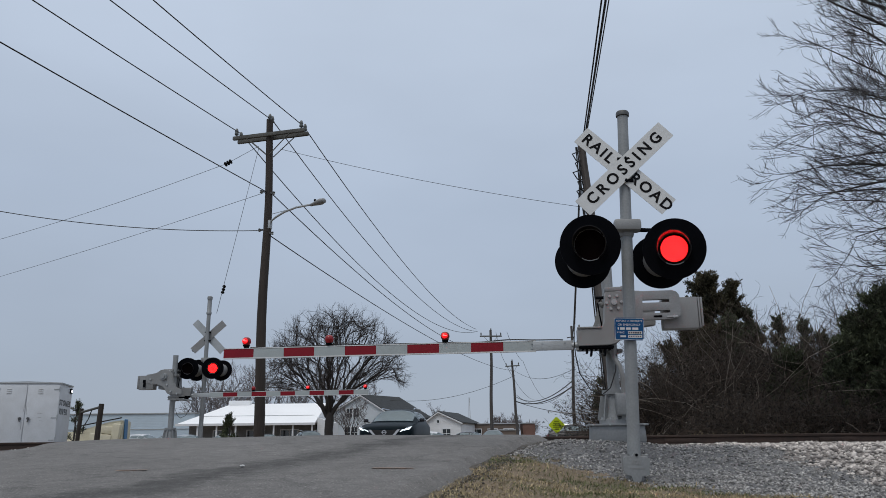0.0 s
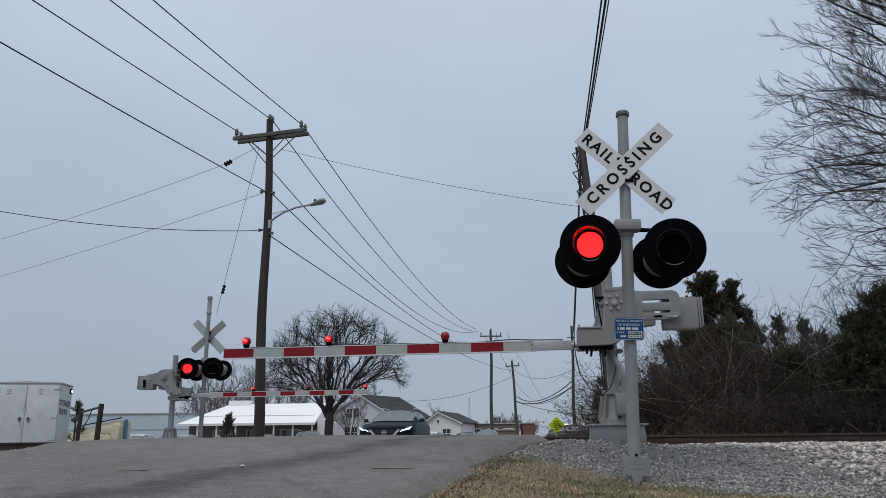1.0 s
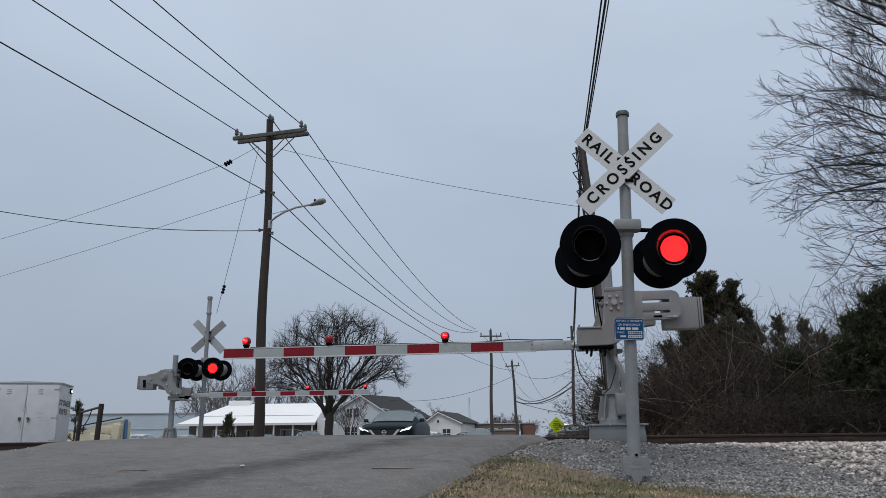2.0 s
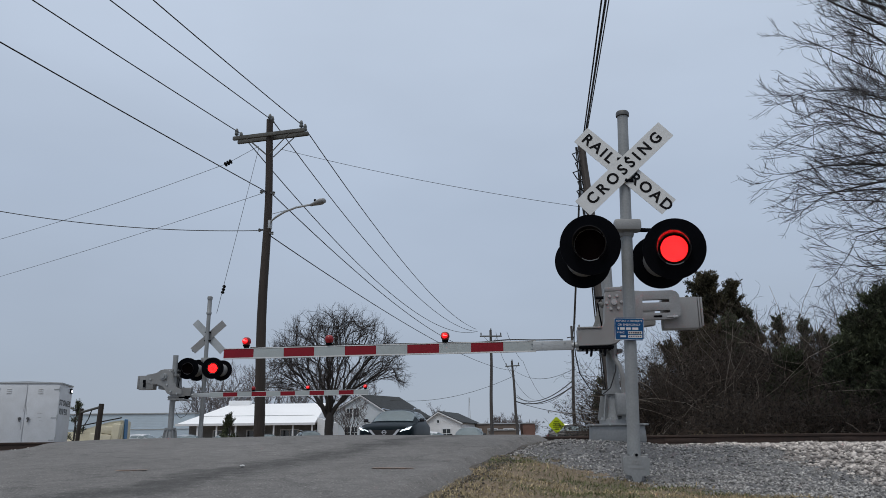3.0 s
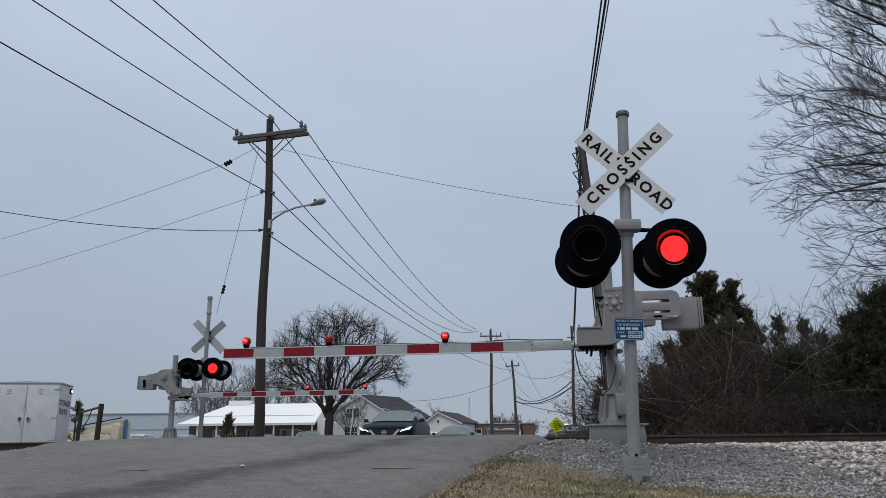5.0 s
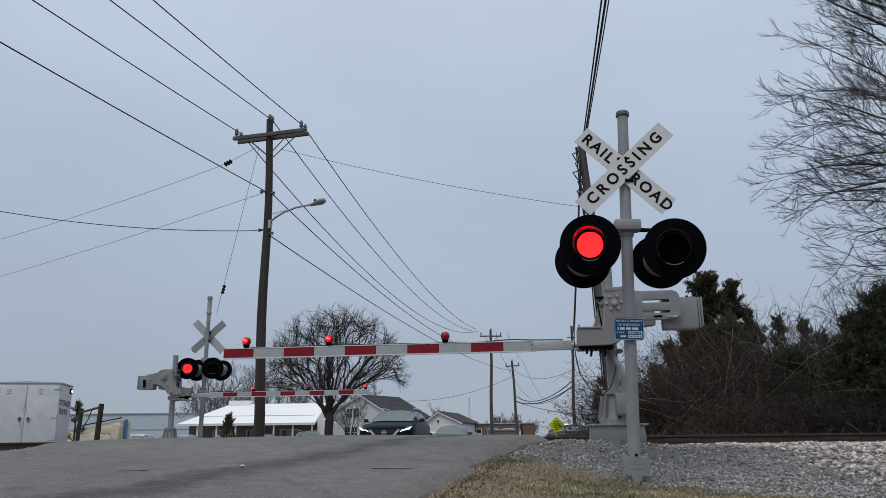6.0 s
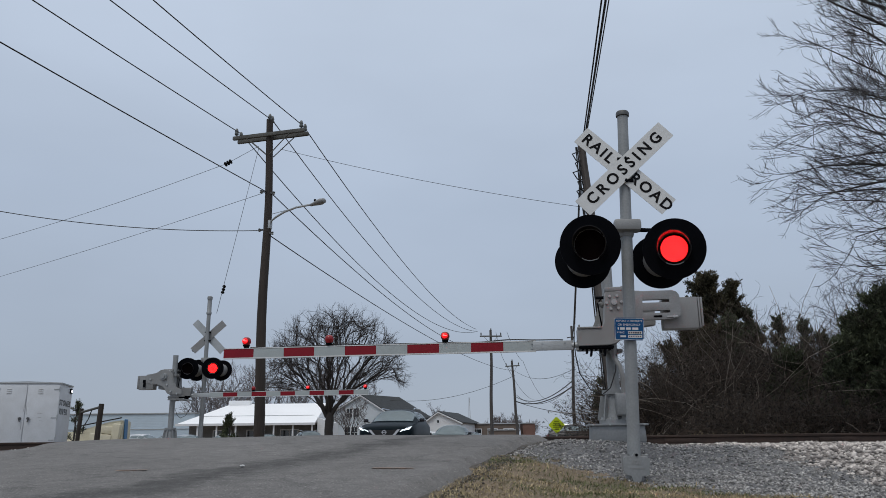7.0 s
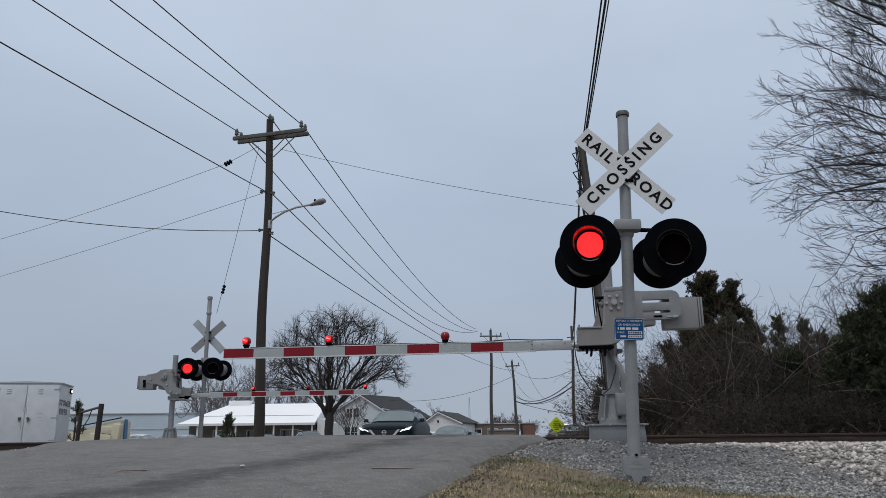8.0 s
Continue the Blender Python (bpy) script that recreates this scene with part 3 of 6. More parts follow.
    for sx in (-1, 1):
        sweep(bm, [(sx * 0.1, 0, za + 0.01), (sx * 0.2, 0.03, za + 0.015), (sx * 0.3, 0.05, za - 0.02), (sx * 0.36, 0.02, za - 0.1)], 0.016, 8)
    part("lamp_arm", bm, M['black_paint'], t)
    for sx, ph in ((-0.36 if far else -0.41, 'a' if phase_right == 'b' else 'b'), (0.36 if far else 0.39, phase_right)):
        for back in (0, 1):
            mm = Matrix.Translation((sx, 0.36 if back else -0.36, zl - (0.0 if far or sx < 0 else -0.005 if back else 0.035))) @ Matrix.Rotation(radians(180 * back + (20 if back and far else 0 if back or far else -14 if sx > 0 else -9)), 4, 'Z') @ Matrix.Rotation(radians(5 if back or far else 9), 4, 'X')
            signal_light(t, mm, ph)
        bm = B()
        cyl(bm, (sx, 0.16, zl), (sx, -0.16, zl), 0.03, n=12)
        cyl(bm, (sx, 0, zl), (sx, 0, za), 0.028, n=12)
        part("lamp_yoke", bm, M['alu_paint'], t)
    return t


sig_h = 3.75
near_signal = crossing_signal("crossing_signal", pose(1.79, 7.43, 0.16, 0, 2.1, -4.5), "silver mast with white crossbuck and paired red flashing lights", 'a', sig_h)


def notice(parent, m):
    bm = B()
    box(bm, (0.285, 0.004, 0.222))
    es = [e for e in bm.edges if abs(e.verts[0].co.y - e.verts[1].co.y) > 0.003]
    bmesh.ops.bevel(bm, geom=es, offset=0.016, segments=3, affect='EDGES')
    s = part("emergency_notice", bm, M['blue_sign'], parent, "blue emergency notice plate with white writing")
    s.matrix_basis = m
    face = Matrix.Rotation(radians(90), 4, 'X')
    words("REPORT A PROBLEM", 0.027, M['white_sheet'], s, Matrix.Translation((0, -0.004, 0.078)) @ face)
    words("OR EMERGENCY", 0.030, M['white_sheet'], s, Matrix.Translation((0, -0.004, 0.040)) @ face)
    words("X-ING", 0.027, M['white_sheet'], s, Matrix.Translation((-0.085, -0.004, -0.036)) @ face)
    bars = [(w, 0.024, x, 0.003) for w, x in ((0.012, -0.105), (0.045, -0.066), (0.045, -0.008), (0.058, 0.058))]
    bars += [(0.055, 0.018, -0.06, -0.073), (0.135, 0.028, 0.055, -0.036), (0.135, 0.026, 0.055, -0.073)]
    for w, h, x, z in bars:
        bm = B()
        box(bm, (w, 0.003, h), (x, -0.003, z))
        part("writing_bar", bm, M['white_sheet'], s, "", None)
    for k in range(6):
        for w, h, z in ((0.014, 0.017, -0.036), (0.010, 0.012, -0.073)):
            bm = B()
            box(bm, (w, 0.003, h), (0.021 * k, -0.0045, z))
            part("writing_bar", bm, M['black_letter'], s, "", None)
    bm = B()
    for a, b_, c, d in ((0.275, 0.003, 0, 0.105), (0.275, 0.003, 0, -0.105), (0.003, 0.21, 0.1365, 0), (0.003, 0.21, -0.1365, 0)):
        box(bm, (a, 0.002, b_), (c, -0.0028, d))
    part("border", bm, M['white_sheet'], s)


notice(near_signal, pose(-0.020, -0.09, 1.425))


# ---- gates ----
def gate(name, m, label, length_units, lamp_phases, bracket=False):
    """Gate mechanism on its own mast; the lowered arm points to -x, -y faces the approaching driver."""
    t = thing(name, m, label, "crossing gate", "railway crossing gates")
    # foundation and base casting
    bm = B()
    box(bm, (0.62, 0.54, 0.19), (0, 0, 0.195), bevel=0.012)
    for v in bm.verts:
        if v.co.z < 0.2:
            v.co.x *= 1.03
            v.co.y *= 1.03
    box(bm, (0.70, 0.60, 0.022), (0, 0, 0.301), bevel=0.006)
    for sx in (-0.27, 0.27):
        for sy in (-0.23, 0.23):
            box(bm, (0.08, 0.08, 0.22), (sx, sy, 0.03), bevel=0.008)
    sunk = pose(0, 0, -0.32 if bracket else 0)
    base = part("foundation", bm, M['alu_paint'], t, "grey steel foundation box on short legs")
    base.matrix_basis = sunk
    for k in range(4):
        bm = B()
        cyl(bm, (-0.30 + 0.2 * k, -0.300, 0.301), (-0.30 + 0.2 * k, -0.314, 0.301), 0.012, n=6)
        part("bolt", bm, M['galv'], base)
    bm = B()
    box(bm, (0.46, 0.40, 0.5), (0, 0, -0.22), bevel=0.02)
    part("pier", bm, M['concrete'], t, "buried concrete pier").matrix_basis = sunk
    bm = B()
    lathe(bm, [(0.20, 0.312), (0.20, 0.365), (0.165, 0.385), (0.145, 0.45), (0.12, 0.63), (0.115, 0.665), (0.15, 0.668), (0.152, 0.72), (0.0, 0.72)], n=28)
    cast = part("base_casting", bm, M['alu_paint'], t)
    cast.matrix_basis = sunk
    for k in range(8):
        a = k * math.pi / 4
        bm = B()
        box(bm, (0.09, 0.018, 0.30), (0.15 * math.cos(a), 0.15 * math.sin(a), 0.50), Matrix.Rotation(a, 4, 'Z') @ Matrix.Rotation(radians(-10), 4, 'Y'), bevel=0.004)
        part("rib", bm, M['alu_paint'], cast, "", None)
        bm = B()
        cyl(bm, (0.178 * math.cos(a + 0.39), 0.178 * math.sin(a + 0.39), 0.365), (0.178 * math.cos(a + 0.39), 0.178 * math.sin(a + 0.39), 0.395), 0.018, n=6)
        part("bolt", bm, M['galv'], cast)
    bm = B()
    box(bm, (0.22, 0.15, 0.27), (0.10, -0.18, 0.54), bevel=0.018)
    box(bm, (0.10, 0.09, 0.06), (0.10, -0.15, 0.385), bevel=0.008)
    tb = part("terminal_box", bm, M['alu_paint'], t)
    tb.matrix_basis = sunk
    bm = B()
    box(bm, (0.19, 0.012, 0.23), (0.10, -0.259, 0.54), bevel=0.004)
    part("cover_plate", bm, M['alu_paint'], tb)
    bm = B()
    cyl(bm, (0, 0, 0.35), (0, 0, 2.35), 0.075, 0.07, 22)
    part("mast", bm, M['alu_paint'], t)
    # clamps of the mechanism on the mast
    for z in (1.20, 1.80):
        bm = B()
        lathe(bm, [(0.078, z - 0.03), (0.10, z - 0.03), (0.10, z + 0.03), (0.078, z + 0.03)], n=20, ring=True)
        for sx in (-1, 1):
            box(bm, (0.06, 0.09, 0.05), (sx * 0.10, -0.04, z), bevel=0.008)
            cyl(bm, (sx * 0.12, -0.10, z), (sx * 0.12, 0.05, z), 0.012, n=8)
        part("mast_clamp", bm, M['cast'], t)
    # gate-arm support casting: a bent plate from the arm's root up to the pivot
    bm = B()
    extrude(bm, [(-0.43, 1.245), (-0.04, 1.250), (0.05, 1.275), (0.125, 1.335), (0.18, 1.42), (0.25, 1.49), (0.36, 1.525), (0.36, 1.915), (-0.062, 1.915), (-0.08, 1.70), (-0.095, 1.53), (-0.12, 1.482), (-0.17, 1.462), (-0.43, 1.458)], -0.30, -0.14)
    es = [e for e in bm.edges if e.calc_length() > 0.0]
    bmesh.ops.bevel(bm, geom=es, offset=0.008, segments=1, affect='EDGES')
    body = part("mechanism_case", bm, M['cast'], t, "grey cast gate mechanism case", 40)
    # raised rim along the root of the arm, and the cap over the plate
    bm = B()
    box(bm, (0.30, 0.06, 0.022), (-0.275, -0.285, 1.47), bevel=0.005)
    for xx in (-0.40, -0.16):
        box(bm, (0.02, 0.05, 0.05), (xx, -0.285, 1.485), bevel=0.004)
    part("rim", bm, M['cast'], body)
    bm = B()
    box(bm, (0.30, 0.18, 0.055), (0.085, -0.21, 1.945), bevel=0.012)
    for xx in (0.02, 0.16):
        cyl(bm, (xx, -0.22, 1.965), (xx, -0.22, 1.99), 0.02, n=10)
    part("top_cap", bm, M['alu_paint'], body)
    bm = B()
    cyl(bm, (0.04, -0.30, 1.775), (0.04, -0.34, 1.775), 0.036, n=16)
    part("pivot_hub", bm, M['galv'], body)
    for k in range(6):
        a = k * math.pi / 3 + 0.05
        bm = B()
        cyl(bm, (0.04 + 0.09 * math.cos(a), -0.30, 1.775 + 0.09 * math.sin(a)), (0.04 + 0.09 * math.cos(a), -0.322, 1.775 + 0.09 * math.sin(a)), 0.018, n=6)
        part("bolt", bm, M['galv'], body)
    bm = B()
    box(bm, (0.28, 0.22, 0.08), (0.14, 0.0, 1.93), bevel=0.02)
    box(bm, (0.32, 0.34, 0.50), (0.13, 0.14, 1.66), bevel=0.03)
    part("motor_housing", bm, M['cast'], t)
    bm = B()
    extrude(bm, [(-0.42, 1.25), (-0.10, 1.25), (0.0, 1.30), (0.10, 1.46), (0.30, 1.53), (0.62, 1.56), (0.62, 1.80), (0.34, 1.84), (0.20, 1.93), (0.02, 1.93), (-0.10, 1.84), (-0.16, 1.62), (-0.24, 1.46), (-0.42, 1.38)], 0.30, 0.38)
    bmesh.ops.bevel(bm, geom=list(bm.edges), offset=0.014, segments=2, affect='EDGES')
    rear = part("rear_casting", bm, M['cast'], t, "curved cast support plate", 40)
    bm = B()
    cyl(bm, (0.10, 0.37, 1.74), (0.10, 0.44, 1.74), 0.10, 0.085, 22)
    cyl(bm, (0.10, 0.43, 1.74), (0.10, 0.47, 1.74), 0.045, n=14)
    part("pivot_cap", bm, M['alu_paint'], rear)
    for k, (rx, rz) in enumerate(((-0.30, 1.28), (-0.12, 1.34), (0.0, 1.52), (0.48, 1.68))):
        bm = B()
        cyl(bm, (rx, 0.38, rz), (rx, 0.41, rz), 0.026, n=8)
        part("bolt", bm, M['galv'], rear)
    if bracket:
        bm = B()
        for zz in (1.14, 1.22):
            box(bm, (0.46, 0.03, 0.03), (-0.26, 0.33, zz), bevel=0.004)
        for xx in (-0.48, -0.26, -0.05):
            box(bm, (0.03, 0.6, 0.03), (xx, 0.06, 1.13), bevel=0.004)
        part("lower_bracket", bm, M['cast'], t)
    bm = B()
    extrude(bm, [(0.84, 1.50), (0.92, 1.50), (0.91, 1.60), (0.93, 1.64), (0.92, 1.70), (0.85, 1.70), (0.83, 1.64), (0.85, 1.60)], -0.052, -0.040)
    part("weight_plate", bm, M['black_paint'], t, "small black plate")
    # underside teeth and bracket
    bm = B()
    for k in range(7):
        box(bm, (0.022, 0.14, 0.05 + 0.035 * (k % 3)), (-0.37 + 0.055 * k, -0.2, 1.225 - 0.018 * (k % 3)), Matrix.Rotation(radians(8 * (k % 3 - 1)), 4, 'Y'))
    box(bm, (0.42, 0.15, 0.03), (-0.2, -0.21, 1.232), bevel=0.005)
    part("arm_bracket", bm, M['black_paint'], body)
    # counterweight arms with slots
    for y in (-0.33, -0.285):
        bm = B()
        for z0, z1 in ((1.788, 1.898), (1.652, 1.752), (1.540, 1.622)):
            box(bm, (0.50, 0.022, z1 - z0), (0.47, y, (z0 + z1) / 2), bevel=0.002)
        box(bm, (0.16, 0.0224, 0.356), (0.30, y, 1.719), bevel=0.002)
        end = [(0.70, 1.540), (0.745, 1.542), (0.79, 1.560), (0.818, 1.595), (0.828, 1.64), (0.828, 1.80), (0.818, 1.845), (0.79, 1.88), (0.745, 1.896), (0.70, 1.898)]
        extrude(bm, end, y - 0.0112, y + 0.0112)
        part("counterweight_arm", bm, M['alu_paint'], t, "slotted steel counterweight arm")
    bm = B()
    cyl(bm, (0.50, -0.34, 1.58), (0.60, -0.345, 1.58), 0.012, n=8)
    part("adjusting_bolt", bm, M['black_paint'], t)
    for k, (x0, x1) in enumerate(((0.625, 1.045), (1.05, 1.073), (1.078, 1.105))):
        bm = B()
        box(bm, (x1 - x0, 0.20, 0.385 - 0.012 * k), ((x0 + x1) / 2, -0.17, 1.628 + 0.004 * k), bevel=0.010)
        part("counterweight", bm, M['cast'], t, "grey cast iron counterweight block")
    bm = B()
    cyl(bm, (0.74, -0.34, 1.57), (0.74, -0.38, 1.57), 0.02, n=6)
    cyl(bm, (0.66, -0.34, 1.57), (0.78, -0.36, 1.57), 0.012, n=6)
    part("weight_bolt", bm, M['galv'], t)
    # gate arm
    z, y = 1.27, -0.21
    bm = B()
    cyl(bm, (-0.40, y, z), (-0.50, y, z), 0.035, n=14)
    box(bm, (0.50, 0.045, 0.115), (-0.73, y, z), bevel=0.006)
    arm = part("gate_arm", bm, M['galv'], t, "lowered arm in red and white reflective stripes")
    x = -0.94
    data = {}
    for k in range(length_units):
        red = k % 2 == 1
        if red not in data:
            bm = B()
            box(bm, (0.406, 0.032, 0.115), bevel=0.004)
            ob = part("stripe_panel", bm, M['red_stripe'] if red else M['white_stripe'], arm, "", None)
            data[red] = ob.data
        else:
            ob = new("stripe_panel", data[red])
            ob.parent = arm
        ob.matrix_basis = pose(x - 0.203, y, z)
        x -= 0.406
    bm = B()
    L = x + 0.94
    box(bm, (-L, 0.04, 0.010), (-0.94 + L / 2, y, z + 0.0625))
    box(bm, (-L, 0.04, 0.014), (-0.94 + L / 2, y, z - 0.0645))
    part("arm_edge", bm, M['white_sheet'], arm)
    bm = B()
    pts = []
    for k in range(60):
        u = k / 59
        px = -0.6 + (x + 0.35 + 0.6) * u
        pts.append((px, y + 0.012, z + 0.070 + 0.004 * math.sin(u * 40) + 0.02 * max(0, math.sin(u * 11)) ** 4))
    sweep(bm, pts, 0.008, 6)
    part("lamp_cable", bm, M['rubber'], arm)
    for bx in (-0.58, -0.86, -0.99):
        for bz in (-0.028, 0.03):
            bm = B()
            cyl(bm, (bx, y - 0.02, z + bz), (bx, y - 0.03, z + bz), 0.011, n=8)
            part("arm_bolt", bm, M['galv'], arm)
    # arm lamps
    for off, ph in lamp_phases:
        bm = B()
        cyl(bm, (0, 0, 0.0), (0, 0, 0.03), 0.032, 0.042, 12)
        box(bm, (0.075, 0.06, 0.02), (0, 0, 0.032), bevel=0.004)
        lamp = part("arm_lamp", bm, M['black_paint'], arm)
        lamp.matrix_basis = pose(-0.94 - off, y, z + 0.068)
        bm = B()
        prof = [(0.036, 0.0), (0.054, 0.03), (0.058, 0.055), (0.052, 0.082), (0.034, 0.10), (0.0, 0.108)]
        lathe(bm, prof, Matrix.Translation((0, 0, 0.036)), 18)
        part("lamp_lens", bm, M['lens_red'], lamp, "red plastic lamp lens")
        for face in (-1, 1):
            bm = B()
            lathe(bm, [(0.036, -0.002), (0.040, 0.0), (0.036, 0.002), (0.0, 0.003)], Matrix.Rotation(radians(90), 4, 'X') @ Matrix.Diagonal((1, 0.9, 1, 1)), 20)
            g = part("lamp_glow", bm, M['arm_red'], lamp, "glowing red lamp element")
            bm = B()
            box(bm, (0.052, 0.004, 0.009), (0.002, face * 0.004, 0.002), Matrix.Rotation(radians(8), 4, 'Y'), bevel=0.0015)
            box(bm, (0.020, 0.004, 0.010), (-0.012, face * 0.004, 0.018), Matrix.Rotation(radians(8), 4, 'Y'), bevel=0.0015)
            part("filament", bm, M['hot_red'], g, "bright lamp filament")
            lit, rest = pose(0, face * 0.0585, 0.085), pose(0, face * 0.012, 0.085)
            g.matrix_basis = lit
            if ph in 'ab':
                FLASHERS.append((g, blink_rows(ph, rest, lit)))
    # loose cable loops
    bm = B()
    pts = [(-0.55, y - 0.02, 1.36), (-0.47, y - 0.03, 1.37), (-0.46, y - 0.03, 1.15), (-0.42, y - 0.02, 0.92), (-0.30, y, 0.72), (-0.16, y, 0.66), (-0.06, y, 0.74), (0.02, y + 0.03, 0.95), (0.04, y + 0.05, 1.15)]
    sweep(bm, pts, 0.0075, 6)
    part("control_cable", bm, M['rubber'], t, "black looped control cable")
    bm = B()
    pts = [(0.0, -0.10, 1.2), (0.02, -0.16, 1.1), (0.07, -0.2, 1.0), (0.10, -0.2, 0.85), (0.10, -0.18, 0.66)]
    sweep(bm, pts, 0.03, 10)
    part("conduit", bm, M['cast'], t)
    bm = B()
    pts = [(-0.10, -0.05, 1.86), (-0.14, -0.08, 1.8), (-0.12, -0.06, 1.65), (-0.10, -0.06, 1.5), (-0.06, -0.08, 1.3)]
    sweep(bm, pts, 0.009, 6)
    cyl(bm, (-0.16, -0.06, 1.88), (0.0, -0.06, 1.88), 0.02, n=8)
    part("side_cable", bm, M['black_paint'], t)
    return t


near_gate = gate("crossing_gate", pose(2.105, 9.5, 0.405, 0, 0, -6.8), "grey gate mechanism with striped arm lowered across the road", 10,
                 ((1.14, 'a'), (2.65, 'b'), (3.76, 's')))
far_gate = gate("crossing_gate", pose(-7.43, 20.9, 0.55, 0, 0, 173.2), "grey gate mechanism seen from behind with lowered striped arm", 11,
                ((1.26, 'b'), (2.8, 'a'), (4.38, 's')), True)
far_signal = crossing_signal("crossing_signal", pose(-6.80, 21.5, 0.45, 0, -0.3, 176.0), "silver mast with bare-backed crossbuck and red flashing lights", 'b', 3.70, True)


# ---- equipment cabinet by the track ----
def equipment_cabinet():
    rz = 14
    t = thing("equipment_cabinet", pose(-10.64, 19.81, 0.40, 0, 0, rz), "pale grey steel signal cabinet with double doors beside the track", "cabinet")
    w, d, h = 1.52, 1.30, 1.66
    bm = B()
    box(bm, (w, d, h), (0, 0, h / 2 - 0.02), bevel=0.012)
    part("body", bm, M['cabinet'], t)
    bm = B()
    box(bm, (w + 0.05, d + 0.05, 0.035), (0, 0, h - 0.005), bevel=0.008)
    extrude(bm, [(-w / 2 - 0.02, h + 0.0125), (w / 2 + 0.02, h + 0.0125), (0, h + 0.035)], -d / 2 - 0.02, d / 2 + 0.02)
    part("roof", bm, M['galv'], t)
    for sx in (-1, 1):
        bm = B()
        box(bm, (w / 2 - 0.02, 0.025, h - 0.12), (sx * (w / 4), -d / 2 - 0.012, h / 2), bevel=0.006)
        dr = part("door", bm, M['cabinet'], t)
        bm = B()
        cyl(bm, (sx * 0.09, -d / 2 - 0.025, 0.78), (sx * 0.09, -d / 2 - 0.06, 0.78), 0.032, n=14)
        box(bm, (0.024, 0.024, 0.12), (sx * 0.105, -d / 2 - 0.06, 0.745), Matrix.Rotation(radians(20 * sx), 4, 'Y'), bevel=0.005)
        part("handle", bm, M['cap_dark'], dr, "dark worn lever handle")
        bm = B()
        for z in (0.25, 0.8, 1.5):
            cyl(bm, (sx * (w / 2 - 0.01), -d / 2 - 0.03, z - 0.07), (sx * (w / 2 - 0.01), -d / 2 - 0.03, z + 0.07), 0.014, n=8)
            box(bm, (0.12, 0.01, 0.03), (sx * (w / 2 - 0.09), -d / 2 - 0.03, z), bevel=0.002)
        part("hinge", bm, M['galv'], dr)
        bm = B()
        for z in ((1.50, 1.45, 1.40) if sx > 0 else (1.50, 1.45, 1.40)):
            box(bm, (0.11, 0.012, 0.018), (sx * 0.36 - 0.05, -d / 2 - 0.03, z), bevel=0.003)
        for z in (0.10, 0.15, 0.20):
            box(bm, (0.11, 0.012, 0.018), (sx * 0.36 - 0.05, -d / 2 - 0.03, z), bevel=0.003)
        part("louvre", bm, M['white_sheet'], dr)
    for x0, z0, wd, ht, tilt in ((-0.02, 1.15, 0.012, 0.42, 4), (0.03, 0.98, 0.010, 0.22, -6), (-0.05, 0.60, 0.014, 0.20, 3), (0.36, 0.90, 0.16, 0.012, 8), (0.34, 0.80, 0.12, 0.010, -5), (0.40, 0.72, 0.10, 0.012, 12)):
        bm = B()
        extrude(bm, [(-wd / 2, -ht / 2), (wd * 0.3, -ht / 2), (wd / 2, ht * 0.1), (wd * 0.2, ht / 2), (-wd * 0.4, ht * 0.35)], -d / 2 - 0.0285, -d / 2 - 0.024)
        bmesh.ops.transform(bm, matrix=Matrix.Translation((x0, 0, z0)) @ Matrix.Rotation(radians(tilt), 4, 'Y'), verts=bm.verts)
        part("scuff", bm, M['scuffed'], t, "dark rubbed scuff", None)
    face = Matrix.Rotation(radians(90), 4, 'Z') @ Matrix.Rotation(radians(90), 4, 'X')
    words("STONES", 0.205, M['faded_letter'], t, Matrix.Translation((w / 2 + 0.004, -0.05, 1.17)) @ face @ Matrix.Diagonal((1.45, 1, 1, 1)), "lettering", 1.16, 0.005)
    words("RIVER", 0.205, M['faded_letter'], t, Matrix.Translation((w / 2 + 0.004, -0.15, 0.95)) @ face @ Matrix.Diagonal((1.45, 1, 1, 1)), "lettering", 1.16, 0.005)
    bm = B()
    box(bm, (0.03, 0.22, 0.12), (w / 2 + 0.015, 0.45, 1.52), bevel=0.008)
    lb = part("side_lamp", bm, M['black_paint'], t)
    bm = B()
    cyl(bm, (w / 2 + 0.03, 0.45, 1.52), (w / 2 + 0.045, 0.45, 1.52), 0.035, n=12)
    part("bulb", bm, glow("white_indicator", (1, 1, 1), 2.0), lb)
    bm = B()
    box(bm, (w + 0.2, d + 0.2, 0.5), (0, 0, -0.27), bevel=0.02)
    part("footing", bm, M['concrete'], t)
    return t


equipment_cabinet()


# ---- poles and wires ----
def pole_mesh(bm, top, r0, r1, wob=0.03):
    k = 12
    pts = [(wob * math.sin(i * 0.9), wob * math.cos(i * 0.7) - wob, -0.6 + (top + 0.6) * i / k) for i in range(k + 1)]
    return sweep(bm, pts, [r0 + (r1 - r0) * i / k for i in range(k + 1)], 14)


def insulator(bm, x, y, z, s=1.0):
    return lathe(bm, [(0.02 * s, 0.0), (0.02 * s, 0.05 * s), (0.055 * s, 0.06 * s), (0.06 * s, 0.10 * s), (0.045 * s, 0.12 * s), (0.055 * s, 0.16 * s), (0.04 * s, 0.22 * s), (0.025 * s, 0.25 * s)], Matrix.Translation((x, y, z)), 12)


